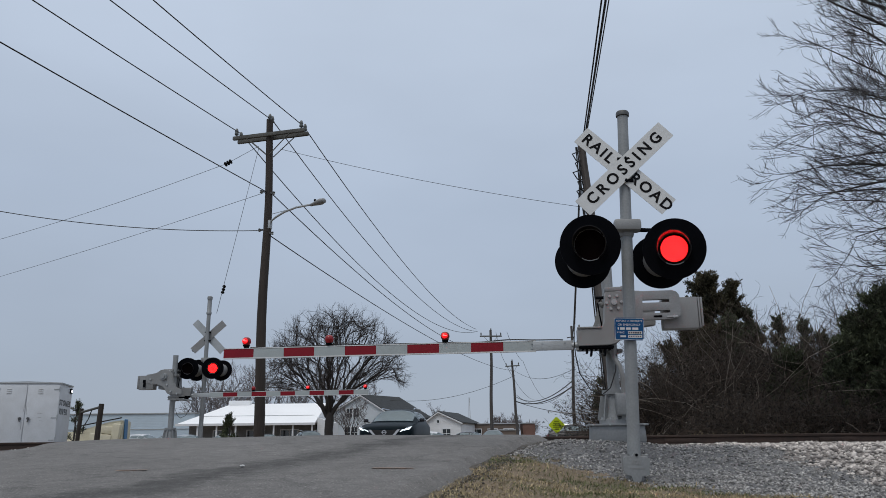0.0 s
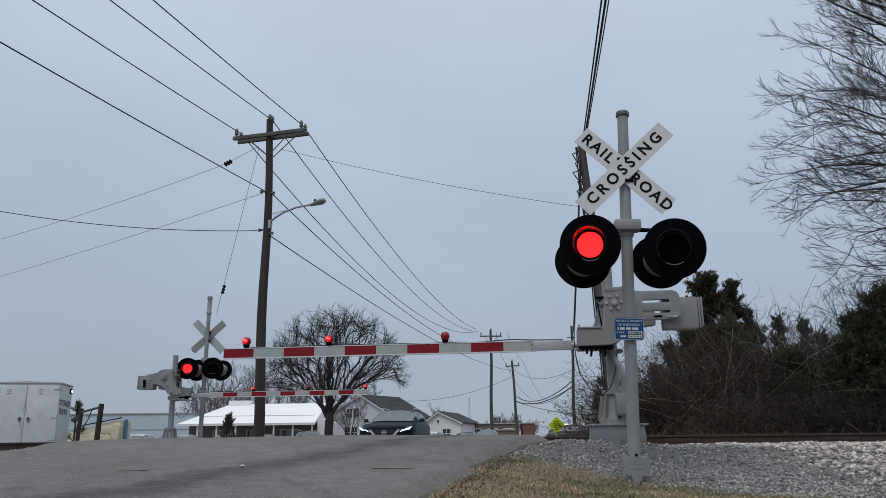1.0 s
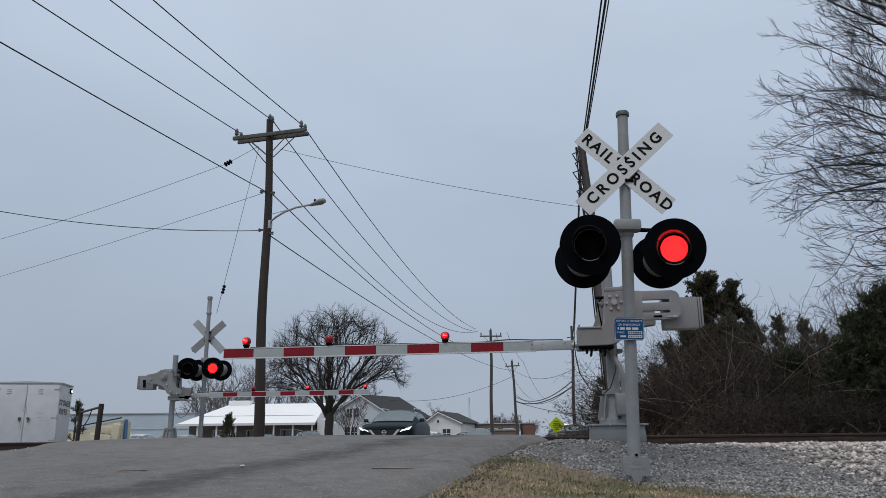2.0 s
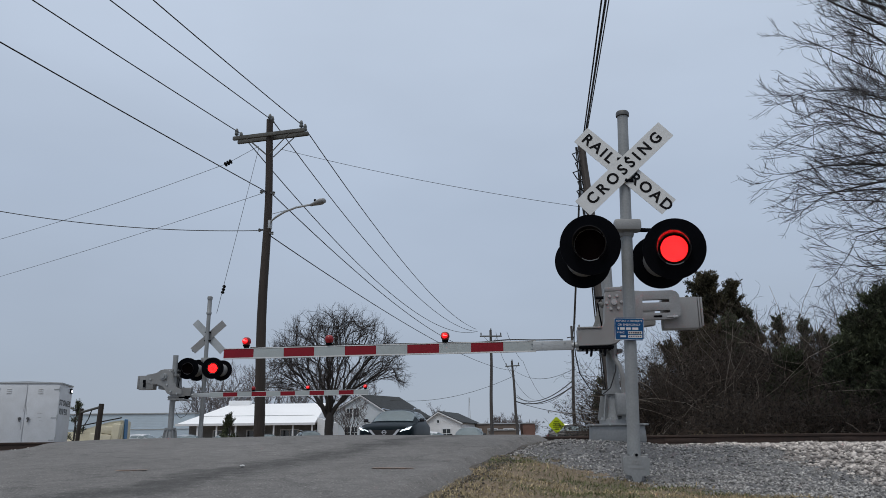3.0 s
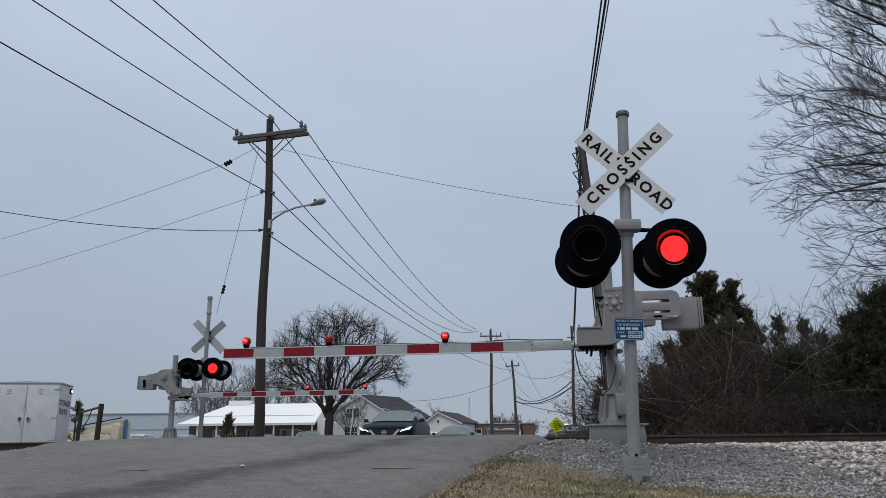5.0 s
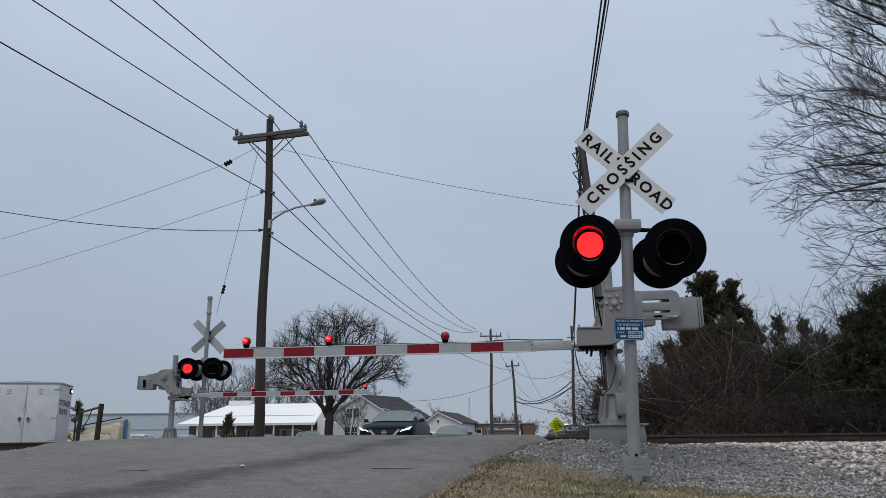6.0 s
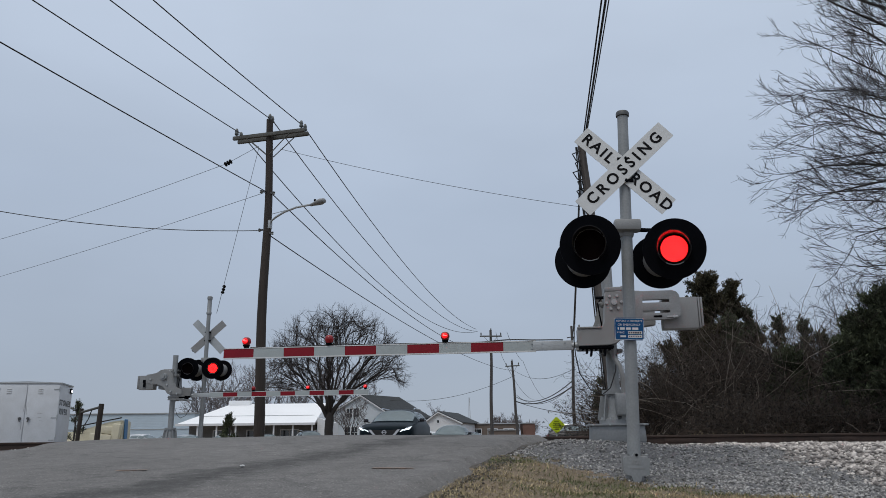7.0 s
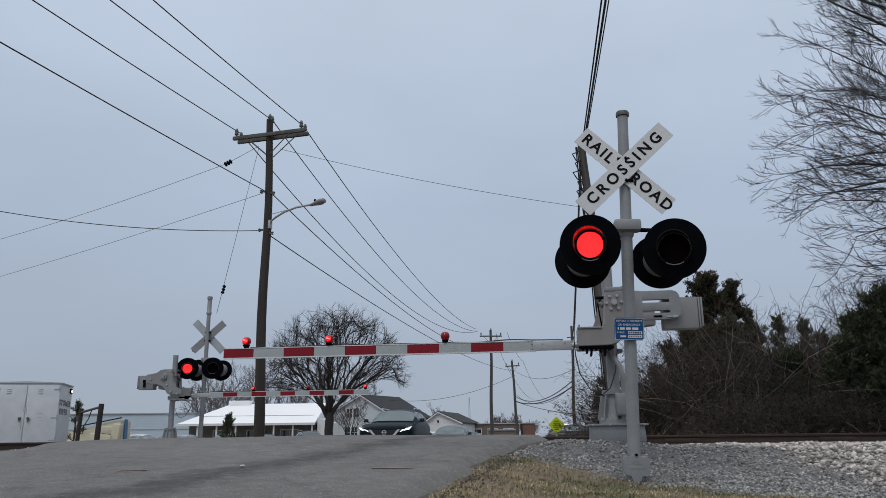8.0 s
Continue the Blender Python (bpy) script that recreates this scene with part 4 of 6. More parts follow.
def crossarm_pole(x, y, base, top, lean, yaw, r, arm_len, label, material, arms=1, lamp=False):
    t = thing("utility_pole", pose(x, y, base, 0, lean, yaw), label, "utility pole", "utility poles")
    h = top - base
    bm = B()
    pole_mesh(bm, h, r, r * 0.62)
    part("pole", bm, material, t)
    za = h - 0.62 if arms else h
    for side in ((-1, 1) if arms == 2 else (-1,)) if arms else ():
        bm = B()
        box(bm, (arm_len, 0.10, 0.13), (0, side * (r * 0.62 + 0.06), za), bevel=0.01)
        part("crossarm", bm, M['arm_wood'], t)
    if arms:
        for sx in (-1, 1):
            bm = B()
            for side in ((-1, 1) if arms == 2 else (-1,)):
                cyl(bm, (sx * arm_len * 0.30, side * (r * 0.62 + 0.09), za - 0.06), (sx * 0.06, side * (r * 0.62 + 0.03), za - 0.75), 0.02, n=6)
            part("brace", bm, M['arm_wood'], t)
        for px, pz, pn in ((-arm_len / 2 + 0.12, za + 0.06, 2), (arm_len / 2 - 0.12, za + 0.06, 2), (0.0, h, 1)):
            for side in ((-0.16, 0.16) if arms == 2 else (-0.16,)):
                bm = B()
                insulator(bm, px, side if px else side * 0.6, pz - (0.0 if px else 0.12), 1.25)
                part("insulator", bm, M['ceramic'], t)
    return t


main_pole = crossarm_pole(-6.02, 25.0, 0.0, 11.75, -0.5, -14, 0.185, 2.75, "tall weathered wooden utility pole with double crossarm and lamp", M['pole_wood'], 2)


def street_lamp(parent):
    """Curved steel arm and cobra head on the pole, reaching over the road."""
    bm = B()
    pts = [(0.16, -0.05, 7.82), (0.22, -0.1, 7.94), (0.45, -0.2, 8.03), (0.85, -0.38, 8.12), (1.35, -0.56, 8.17), (1.95, -0.75, 8.15)]
    sweep(bm, pts, 0.035, 8)
    cyl(bm, (0.12, 0, 8.20), (1.25, -0.52, 8.17), 0.012, n=6)
    box(bm, (0.10, 0.18, 0.3), (0.13, -0.03, 7.82), bevel=0.02)
    a = part("lamp_arm", bm, M['galv'], parent, "curved galvanised street lamp arm")
    bm = B()
    prof = [(0.03, 0.0), (0.06, 0.05), (0.08, 0.2), (0.12, 0.36), (0.135, 0.5), (0.10, 0.64), (0.0, 0.70)]
    lathe(bm, prof, Matrix.Translation((1.92, -0.74, 8.13)) @ Matrix.Rotation(radians(-20), 4, 'Z') @ Matrix.Rotation(radians(86), 4, 'Y') @ Matrix.Diagonal((0.75, 1, 1, 1)), 20)
    part("lamp_head", bm, M['cast'], a, "grey cobra-head luminaire")
    bm = B()
    cyl(bm, (2.14, -0.83, 8.21), (2.14, -0.83, 8.29), 0.04, n=10)
    part("photocell", bm, M['black_paint'], a)


street_lamp(main_pole)


def line_bracket(parent, z, side):
    """Clevis with a spool insulator that holds a wire at the pole's flank."""
    bm = B()
    box(bm, (0.10, 0.05, 0.06), (side * 0.17, -0.06, z), bevel=0.008)
    cyl(bm, (side * 0.24, -0.06, z - 0.06), (side * 0.24, -0.06, z + 0.06), 0.014, n=8)
    clevis = part("wire_bracket", bm, M['cap_dark'], parent)
    bm = B()
    lathe(bm, [(0.02, -0.045), (0.055, -0.04), (0.035, 0.0), (0.055, 0.04), (0.02, 0.045)], Matrix.Translation((side * 0.24, -0.06, z)), 12)
    part("spool_insulator", bm, M['ceramic'], clevis)


for z, side in ((9.05, -1), (8.95, 1), (7.65, -1), (7.50, 1)):
    line_bracket(main_pole, z, side)
far_pole = crossarm_pole(4.5, 75.0, -0.3, 11.15, 1.0, -5, 0.19, 2.2, "grey wooden utility pole with a single crossarm", M['pole_grey'], 1)
third_pole = crossarm_pole(8.5, 90.0, -0.3, 9.6, -2.5, -5, 0.19, 1.7, "slightly leaning wooden utility pole with a short crossarm", M['pole_grey'], 1)
plain_pole = crossarm_pole(10.0, 60.0, -0.3, 9.3, 1.5, 0, 0.15, 0, "slender grey wooden utility pole without a crossarm", M['pole_grey'], 0)
side_pole = crossarm_pole(5.35, 24.0, -0.1, 10.27, -3.2, 0, 0.20, 0, "leaning weathered utility pole with bundled cables", M['pole_mid'], 0)


def cable_loops(parent, h):
    """Slack loops of cable tied along the top of a pole, and the bundle that runs down it."""
    for k in range(6):
        z = h - 0.25 - 0.33 * k
        w = random.uniform(0.10, 0.24)
        bm = B()
        sweep(bm, [(-0.14, -0.1, z), (-0.20 - w, -0.16, z - 0.10), (-0.18 - w * 0.6, -0.18, z - 0.34), (-0.16, -0.12, z - 0.42), (-0.14, -0.1, z - 0.55)], 0.022, 6)
        part("cable_loop", bm, M['rubber'], parent, "slack black cable loop")
    for k, x in enumerate((-0.20, -0.25)):
        bm = B()
        sweep(bm, [(x + 0.012 * math.sin(i * 1.7 + k), -0.12, h - 0.1 - i * (h - 0.6) / 16) for i in range(17)], 0.022, 6)
        part("riser_cable", bm, M['rubber'], parent, "black cable down the pole")


cable_loops(side_pole, 10.35)


def wire(a, b, sag, r, label="thin dark overhead wire strung between poles", group="overhead wires"):
    a, b = Vector(a), Vector(b)
    k = 28
    pts = []
    for i in range(k + 1):
        u = i / k
        p = a.lerp(b, u)
        p.z -= sag * 4 * u * (1 - u)
        pts.append(p - a)
    bm = B()
    sweep(bm, pts, r, 5)
    ob = link_bm("overhead_wire", bm, M['wire'], 60)
    ob.location = a
    return tagged(ob, label, "wire", group)


# ---- plants ----
M['bark'] = mat("dark_winter_bark", (0.034, 0.029, 0.027), 0.9, 0, 0.3, 3, 25, 0.5, alt=(0.03, 0.026, 0.024), alt_amount=0.7)
M['twig'] = mat("dark_winter_twigs", (0.042, 0.036, 0.036), 0.9, 0, 0.2, 2, 25, 0.0, island=0.3)
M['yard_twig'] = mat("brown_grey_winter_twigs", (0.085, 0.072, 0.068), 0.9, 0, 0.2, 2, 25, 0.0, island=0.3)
# far trees: distance haze is put into this paler twig colour
M['hazed_twig'] = mat("haze_paled_winter_twigs", (0.15, 0.13, 0.13), 0.9, 0, 0.2, 2, 25, 0.0, island=0.3)
M['brush'] = mat("tangled_brown_canes", (0.082, 0.060, 0.048), 0.9, 0, 0.25, 1.0, 25, 0.0, alt=(0.042, 0.030, 0.024), alt_amount=0.8, island=0.45)
M['cane'] = mat("pale_dry_canes", (0.30, 0.255, 0.215), 0.9, 0, 0.2, 1.0, 25, 0.0, island=0.35)
# leaf brown taken near black: the thicket's inner shade is in the colour
M['shaded_leaf'] = mat("shade_darkened_dead_leaves", (0.030, 0.025, 0.018), 0.9, 0, 0.3, 0.8, 25, 0.0, alt=(0.012, 0.011, 0.008), alt_amount=0.8, island=0.5)
M['cedar'] = mat("dark_cedar_foliage", (0.092, 0.106, 0.056), 0.9, 0, 0.3, 0.9, 25, 0.0, alt=(0.016, 0.022, 0.012), alt_amount=0.8, island=0.5)
M['cedar_brown'] = mat("bronzed_cedar_foliage", (0.080, 0.063, 0.032), 0.9, 0, 0.3, 0.9, 25, 0.0, alt=(0.02, 0.025, 0.012), alt_amount=0.8, island=0.5)
RNG = np.random.default_rng(7)


def unit(v):
    return v / np.maximum(np.linalg.norm(v, axis=-1, keepdims=True), 1e-9)


def tubes(paths, radii, sides=3):
    """Vertices and faces of round tubes along many paths at once."""
    n, k, _ = paths.shape
    d = np.empty_like(paths)
    d[:, 1:-1] = paths[:, 2:] - paths[:, :-2]
    d[:, 0], d[:, -1] = paths[:, 1] - paths[:, 0], paths[:, -1] - paths[:, -2]
    d = unit(d)
    ref = np.where(np.abs(d[..., 2:3]) > 0.9, np.array([1.0, 0, 0]), np.array([0, 0, 1.0]))
    u = unit(np.cross(d, ref))
    w = np.cross(d, u)
    a = 2 * np.pi * np.arange(sides) / sides
    ring = paths[:, :, None] + radii[:, :, None, None] * (np.cos(a)[:, None] * u[:, :, None] + np.sin(a)[:, None] * w[:, :, None])
    v = ring.reshape(-1, 3)
    i = (np.arange(n)[:, None, None] * k + np.arange(k - 1)[None, :, None]) * sides
    s = np.arange(sides)[None, None, :]
    s2 = (s + 1) % sides
    f = np.stack([i + s, i + s2, i + sides + s2, i + sides + s], -1).reshape(-1, 4)
    return v, f


def grow(paths, radii, per, lengths, spread, up, knots=5, wob=0.18, start=0.3, ratio=0.6, end=0.25, lean=(0, 0, 0)):
    """Side shoots: `per` for each path, at random places along it, leaving at about `spread` degrees and bending upwards."""
    n, k, _ = paths.shape
    idx = np.repeat(np.arange(n), per)
    m = len(idx)
    u = start + (1 - start) * RNG.random(m) ** 0.8
    x = u * (k - 1)
    i0 = np.minimum(x.astype(int), k - 2)
    fr = (x - i0)[:, None]
    p = paths[idx, i0] * (1 - fr) + paths[idx, i0 + 1] * fr
    r = radii[idx, i0] * (1 - fr[:, 0]) + radii[idx, i0 + 1] * fr[:, 0]
    d = unit(paths[idx, i0 + 1] - paths[idx, i0])
    side = unit(np.cross(d, unit(RNG.normal(size=(m, 3)))))
    ang = np.radians(spread) * RNG.uniform(0.6, 1.3, m)[:, None]
    d = unit(d * np.cos(ang) + side * np.sin(ang))
    L = lengths[0] + (lengths[1] - lengths[0]) * RNG.random(m) * (1.15 - 0.6 * u)
    out = np.empty((m, knots, 3))
    out[:, 0] = p
    for j in range(1, knots):
        d = unit(d + RNG.normal(size=(m, 3)) * wob + np.array([0, 0, up]) + np.array(lean))
        out[:, j] = out[:, j - 1] + d * (L / (knots - 1))[:, None]
    r0 = np.maximum(r * ratio, 0.0)
    rr = r0[:, None] * np.linspace(1, end, knots)[None]
    return out, rr


def bare_tree(name, at, height, trunk_h, r, limbs, spread, label, category, reach=0.62, twig_r=0.006, per=(6, 6, 5), material=None, group="", lean=(0, 0, 0), up=0.10, limb_up=0.10, start=0.3, limb_r=(0.42, 0.62), calm=1.0, limb_len=1.0):
    """Leafless tree: trunk, limbs, branches, twigs. Twigs are tubes down to the finest."""
    global RNG
    RNG = np.random.default_rng(int(abs(at[0]) * 100 + at[1]))
    t = thing(name, pose(*at), label, category, group)
    k = 7
    trunk = np.zeros((1, k, 3))
    trunk[0, :, 2] = np.linspace(-0.3, trunk_h, k)
    trunk[0, :, 0] = np.cumsum(RNG.normal(size=k) * 0.02 * height / 10)
    tr = np.array([[r * 1.35, r * 1.08, r, r * 0.95, r * 0.93, r * 0.9, r * 0.85]])
    v0, f0 = tubes(trunk, tr, 12)
    L = height - trunk_h
    az = np.arange(limbs) * 2 * np.pi / limbs + RNG.uniform(-0.3, 0.3, limbs)
    el = np.radians(RNG.uniform(spread[0], spread[1], limbs))
    d = np.stack([np.cos(az) * np.cos(el), np.sin(az) * np.cos(el), np.sin(el)], -1)
    lp = np.empty((limbs, 9, 3))
    base_u = RNG.uniform(0.72, 1.0, limbs)
    lp[:, 0] = trunk[0, -1] * base_u[:, None]
    step = (L * limb_len * RNG.uniform(0.75, 1.1, limbs) * (reach + (1 - reach) * np.sin(el)) / 8)[:, None]
    for j in range(1, 9):
        d = unit(d + RNG.normal(size=d.shape) * 0.10 * calm + np.array([0, 0, limb_up]) + np.array(lean))
        lp[:, j] = lp[:, j - 1] + d * step
    lr = r * RNG.uniform(limb_r[0], limb_r[1], limbs)[:, None] * np.linspace(1, 0.16, 9)[None]
    v1, f1 = tubes(lp, lr, 7)
    bp, br = grow(lp, lr, per[0], (L * 0.28, L * 0.52), 38 * calm ** 0.5, up, 6, 0.14 * calm, 0.22, 0.62, 0.3, lean)
    v2, f2 = tubes(bp, np.maximum(br, twig_r * 1.4), 5)
    sp, sr = grow(bp, br, per[1], (L * 0.13, L * 0.26), 36, up, 5, 0.16 * calm, 0.2, 0.65, 0.35, lean)
    v3, f3 = tubes(sp, np.maximum(sr, twig_r * 1.1), 4)
    tp, tw = grow(sp, sr, per[2], (L * 0.05, L * 0.13), 35, up, 4, 0.2 * calm, 0.15, 0.7, 0.5, lean)
    v4, f4 = tubes(tp, np.maximum(tw, twig_r) * np.linspace(1, 0.45, 4)[None], 3)
    q0 = mesh_np("trunk", np.vstack([v0, v1]), np.vstack([f0, f1 + len(v0)]), M['bark'], True)
    q1 = mesh_np("limb", np.vstack([v2, v3]), np.vstack([f2, f3 + len(v2)]), material or M['twig'], True)
    q2 = mesh_np("crown", v4, f4, material or M['twig'], True)
    for q in (q0, q1, q2):
        q.parent = t
    tagged(q2, kind="stuff")
    tagged(q1, kind="stuff")
    return t


def dome_tree(at, base_z):
    """Broad leafless tree: few heavy limbs fork again and again towards a rounded crown."""
    global RNG
    RNG = np.random.default_rng(5)
    t = thing("yard_tree", pose(at[0], at[1], base_z), "large leafless broad-crowned tree before the white houses", "tree")
    heart = np.array([0.35, 0.0, 5.3])

    def reach(d):
        return heart + d * np.where(d[..., 2:3] > 0, 1.0, np.array([1.0, 1.0, 0.62])) * np.array([5.45, 5.1, 5.3])

    def arcs(p0, t0, p1, k):
        u = np.linspace(0, 1, k)[None, :, None]
        mid = p0 + t0 * (np.linalg.norm(p1 - p0, axis=-1, keepdims=True) * 0.32)
        path = (1 - u) ** 2 * p0[:, None] + 2 * u * (1 - u) * mid[:, None] + u ** 2 * p1[:, None]
        wob = RNG.normal(size=path.shape) * 0.018 * np.linalg.norm(p1 - p0, axis=-1)[:, None, None]
        wob[:, 0] = 0
        return path + wob

    def fork(paths, dirs, per, jitter, frac, lo, k):
        idx = np.repeat(np.arange(len(paths)), per)
        u = np.tile(np.linspace(lo, 0.97, per), len(paths)) + RNG.uniform(-0.05, 0.03, len(idx))
        x = u * (paths.shape[1] - 1)
        i0 = np.minimum(x.astype(int), paths.shape[1] - 2)
        fr = (x - i0)[:, None]
        p0 = paths[idx, i0] * (1 - fr) + paths[idx, i0 + 1] * fr
        t0 = unit(paths[idx, i0 + 1] - paths[idx, i0])
        d = unit(dirs[idx] + RNG.normal(size=(len(idx), 3)) * jitter)
        d[:, 2] = np.maximum(d[:, 2], -0.22)
        p1 = heart + (reach(d) - heart) * (frac * RNG.uniform(0.9, 1.05, len(idx)))[:, None]
        return arcs(p0, t0, p1, k), d
    trunk = np.zeros((1, 6, 3))
    trunk[0, :, 2] = np.linspace(-0.3, 2.9, 6)
    trunk[0, :, 0] = np.array([0, 0.02, 0.0, -0.03, 0.02, 0.05])
    v0, f0 = tubes(trunk, np.array([[0.42, 0.34, 0.31, 0.30, 0.31, 0.22]]), 14)
    el = np.radians(np.array([7, 12, 20, 30, 42, 50, 62, 72, 86, 18]))
    az = np.array([2.9, 0.1, 3.5, -0.3, 2.7, 0.5, 3.6, -0.5, 1.6, 4.7])
    d0 = np.stack([np.cos(az) * np.cos(el), np.sin(az) * np.cos(el), np.sin(el)], -1)
    start = trunk[0, 3][None] + (trunk[0, 5] - trunk[0, 3])[None] * RNG.uniform(0.1, 1.0, len(el))[:, None]
    lp = arcs(start, unit(d0 * 0.5 + np.array([0, 0, 0.75])), heart + (reach(d0) - heart) * 0.72, 10)
    lr = RNG.uniform(0.105, 0.165, len(el))[:, None] * np.linspace(1, 0.3, 10)[None]
    v1, f1 = tubes(lp, lr, 8)
    bp, bd = fork(lp, d0, 7, 0.34, 0.86, 0.30, 8)
    br = np.linspace(0.045, 0.016, 8)[None].repeat(len(bp), 0)
    sp, sd = fork(bp, bd, 8, 0.20, 0.985, 0.22, 6)
    sr = np.linspace(0.019, 0.008, 6)[None].repeat(len(sp), 0)
    v2, f2 = tubes(bp, br, 5)
    v3, f3 = tubes(sp, sr, 4)
    tp, tw = grow(sp, sr, 13, (0.22, 0.75), 27, 0.0, 4, 0.07, 0.25, 0.6, 0.5)
    v4, f4 = tubes(tp, np.maximum(tw, 0.0043) * np.linspace(1, 0.6, 4)[None], 3)
    q0 = mesh_np("trunk", np.vstack([v0, v1]), np.vstack([f0, f1 + len(v0)]), M['bark'], True)
    q1 = mesh_np("limb", np.vstack([v2, v3]), np.vstack([f2, f3 + len(v2)]), M['twig'], True)
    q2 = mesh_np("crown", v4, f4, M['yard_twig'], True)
    for q in (q0, q1, q2):
        q.parent = t
    tagged(q1, kind="stuff")
    tagged(q2, kind="stuff")


dome_tree((-8.25, 55.0), -0.3)


def overhanging_tree():
    """Tall leafless tree beside the verge: long limbs reach over it, level below and rising above, ending in fine twigs."""
    global RNG
    RNG = np.random.default_rng(21)
    t = thing("roadside_tree", pose(14.8, 15.6, 0.1), "tall leafless tree with fine spreading twigs over the verge", "tree")
    trunk = np.zeros((1, 8, 3))
    trunk[0, :, 2] = np.linspace(-0.3, 10.5, 8)
    trunk[0, :, 0] = 0.08 * np.sin(np.arange(8))
    v0, f0 = tubes(trunk, np.linspace(0.26, 0.10, 8)[None], 12)
    n, k = 30, 11
    z = np.linspace(4.3, 12.2, n) + RNG.normal(size=n) * 0.12
    el = np.radians(np.interp(z, [4.2, 5.6, 7.0, 8.5, 11.0], [5, 8, 17, 30, 43]) + RNG.normal(size=n) * 4)
    az = math.pi + RNG.uniform(-0.34, 0.34, n)
    d = np.stack([np.cos(az) * np.cos(el), np.sin(az) * np.cos(el), np.sin(el)], -1)
    length = np.interp(z, [4.5, 7.0, 9.0, 12.0], [5.5, 6.3, 6.7, 8.4]) * RNG.uniform(0.92, 1.05, n)
    lp = np.empty((n, k, 3))
    lp[:, 0] = np.stack([np.zeros(n), np.zeros(n), np.clip(z - 5.3 * np.tan(el), 2.0, 9.5)], -1)
    bend = RNG.normal(size=n) * 0.03
    for j in range(1, k):
        d = unit(d + RNG.normal(size=d.shape) * 0.06 + np.stack([0 * bend, 0 * bend, bend], -1))
        lp[:, j] = lp[:, j - 1] + d * (length / (k - 1))[:, None]
    lr = RNG.uniform(0.055, 0.085, n)[:, None] * np.linspace(1, 0.13, k)[None]
    v1, f1 = tubes(lp, lr, 7)
    bp, br = grow(lp, lr, 10, (0.8, 1.9), 33, 0.035, 7, 0.09, 0.40, 0.55, 0.30)
    v2, f2 = tubes(bp, np.maximum(br, 0.0065), 5)
    sp, sr = grow(bp, br, 7, (0.35, 0.95), 34, 0.06, 5, 0.09, 0.12, 0.6, 0.45)
    v3, f3 = tubes(sp, np.maximum(sr, 0.0048), 4)
    tp, tw = grow(sp, sr, 5, (0.10, 0.34), 36, 0.06, 4, 0.10, 0.12, 0.7, 0.6)
    v4, f4 = tubes(tp, np.maximum(tw, 0.0040) * np.linspace(1, 0.6, 4)[None], 3)
    q0 = mesh_np("trunk", np.vstack([v0, v1]), np.vstack([f0, f1 + len(v0)]), M['bark'], True)
    q1 = mesh_np("limb", np.vstack([v2, v3]), np.vstack([f2, f3 + len(v2)]), M['twig'], True)
    q2 = mesh_np("crown", v4, f4, M['twig'], True)
    for q in (q0, q1, q2):
        q.parent = t
    tagged(q1, kind="stuff")
    tagged(q2, kind="stuff")


overhanging_tree()
bare_tree("small_bare_tree", (15.6, 27.0, 0.0), 6.9, 2.6, 0.15, 12, (8, 78), "leafless grey-brown tree rising behind the thicket", "tree", 0.8, 0.0055, (8, 7, 5), up=0.03, limb_up=0.02, calm=0.7, limb_len=0.7)
bare_tree("small_bare_tree", (-12.3, 100.0, -0.3), 5.6, 1.2, 0.14, 7, (40, 84), "small leafless tree before a pale house", "tree", 0.6, 0.014, (6, 5, 4), M['hazed_twig'])
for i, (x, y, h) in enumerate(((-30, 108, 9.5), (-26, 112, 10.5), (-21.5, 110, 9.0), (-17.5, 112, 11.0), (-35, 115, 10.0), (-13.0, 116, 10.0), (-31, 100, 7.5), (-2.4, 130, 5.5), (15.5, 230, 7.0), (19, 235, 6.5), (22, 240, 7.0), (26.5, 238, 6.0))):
    bare_tree("background_tree", (x, y, -0.3), h, h * 0.22, 0.16, 7, (38, 84), "distant leafless winter tree behind the buildings", "tree", 0.62, 0.018 if y < 150 else 0.03, (6, 5, 4), M['hazed_twig'], "distant bare trees")


def sprays(points, dirs, n, size, reach):
    """Small pointed foliage sprays round points: flat tapered blades."""
    m = len(points)
    idx = RNG.integers(0, m, n)
    p = points[idx] + RNG.normal(size=(n, 3)) * reach
    d = unit(dirs[idx] + RNG.normal(size=(n, 3)) * 0.5)
    s = size * RNG.uniform(0.5, 1.4, n)[:, None]
    side = unit(np.cross(d, unit(RNG.normal(size=(n, 3))))) * s * 0.17
    v = np.stack([p - side * 0.5, p + d * s * 0.45 - side, p + d * s, p + d * s * 0.5 + side], 1).reshape(-1, 3)
    return v, np.arange(4 * n).reshape(-1, 4)


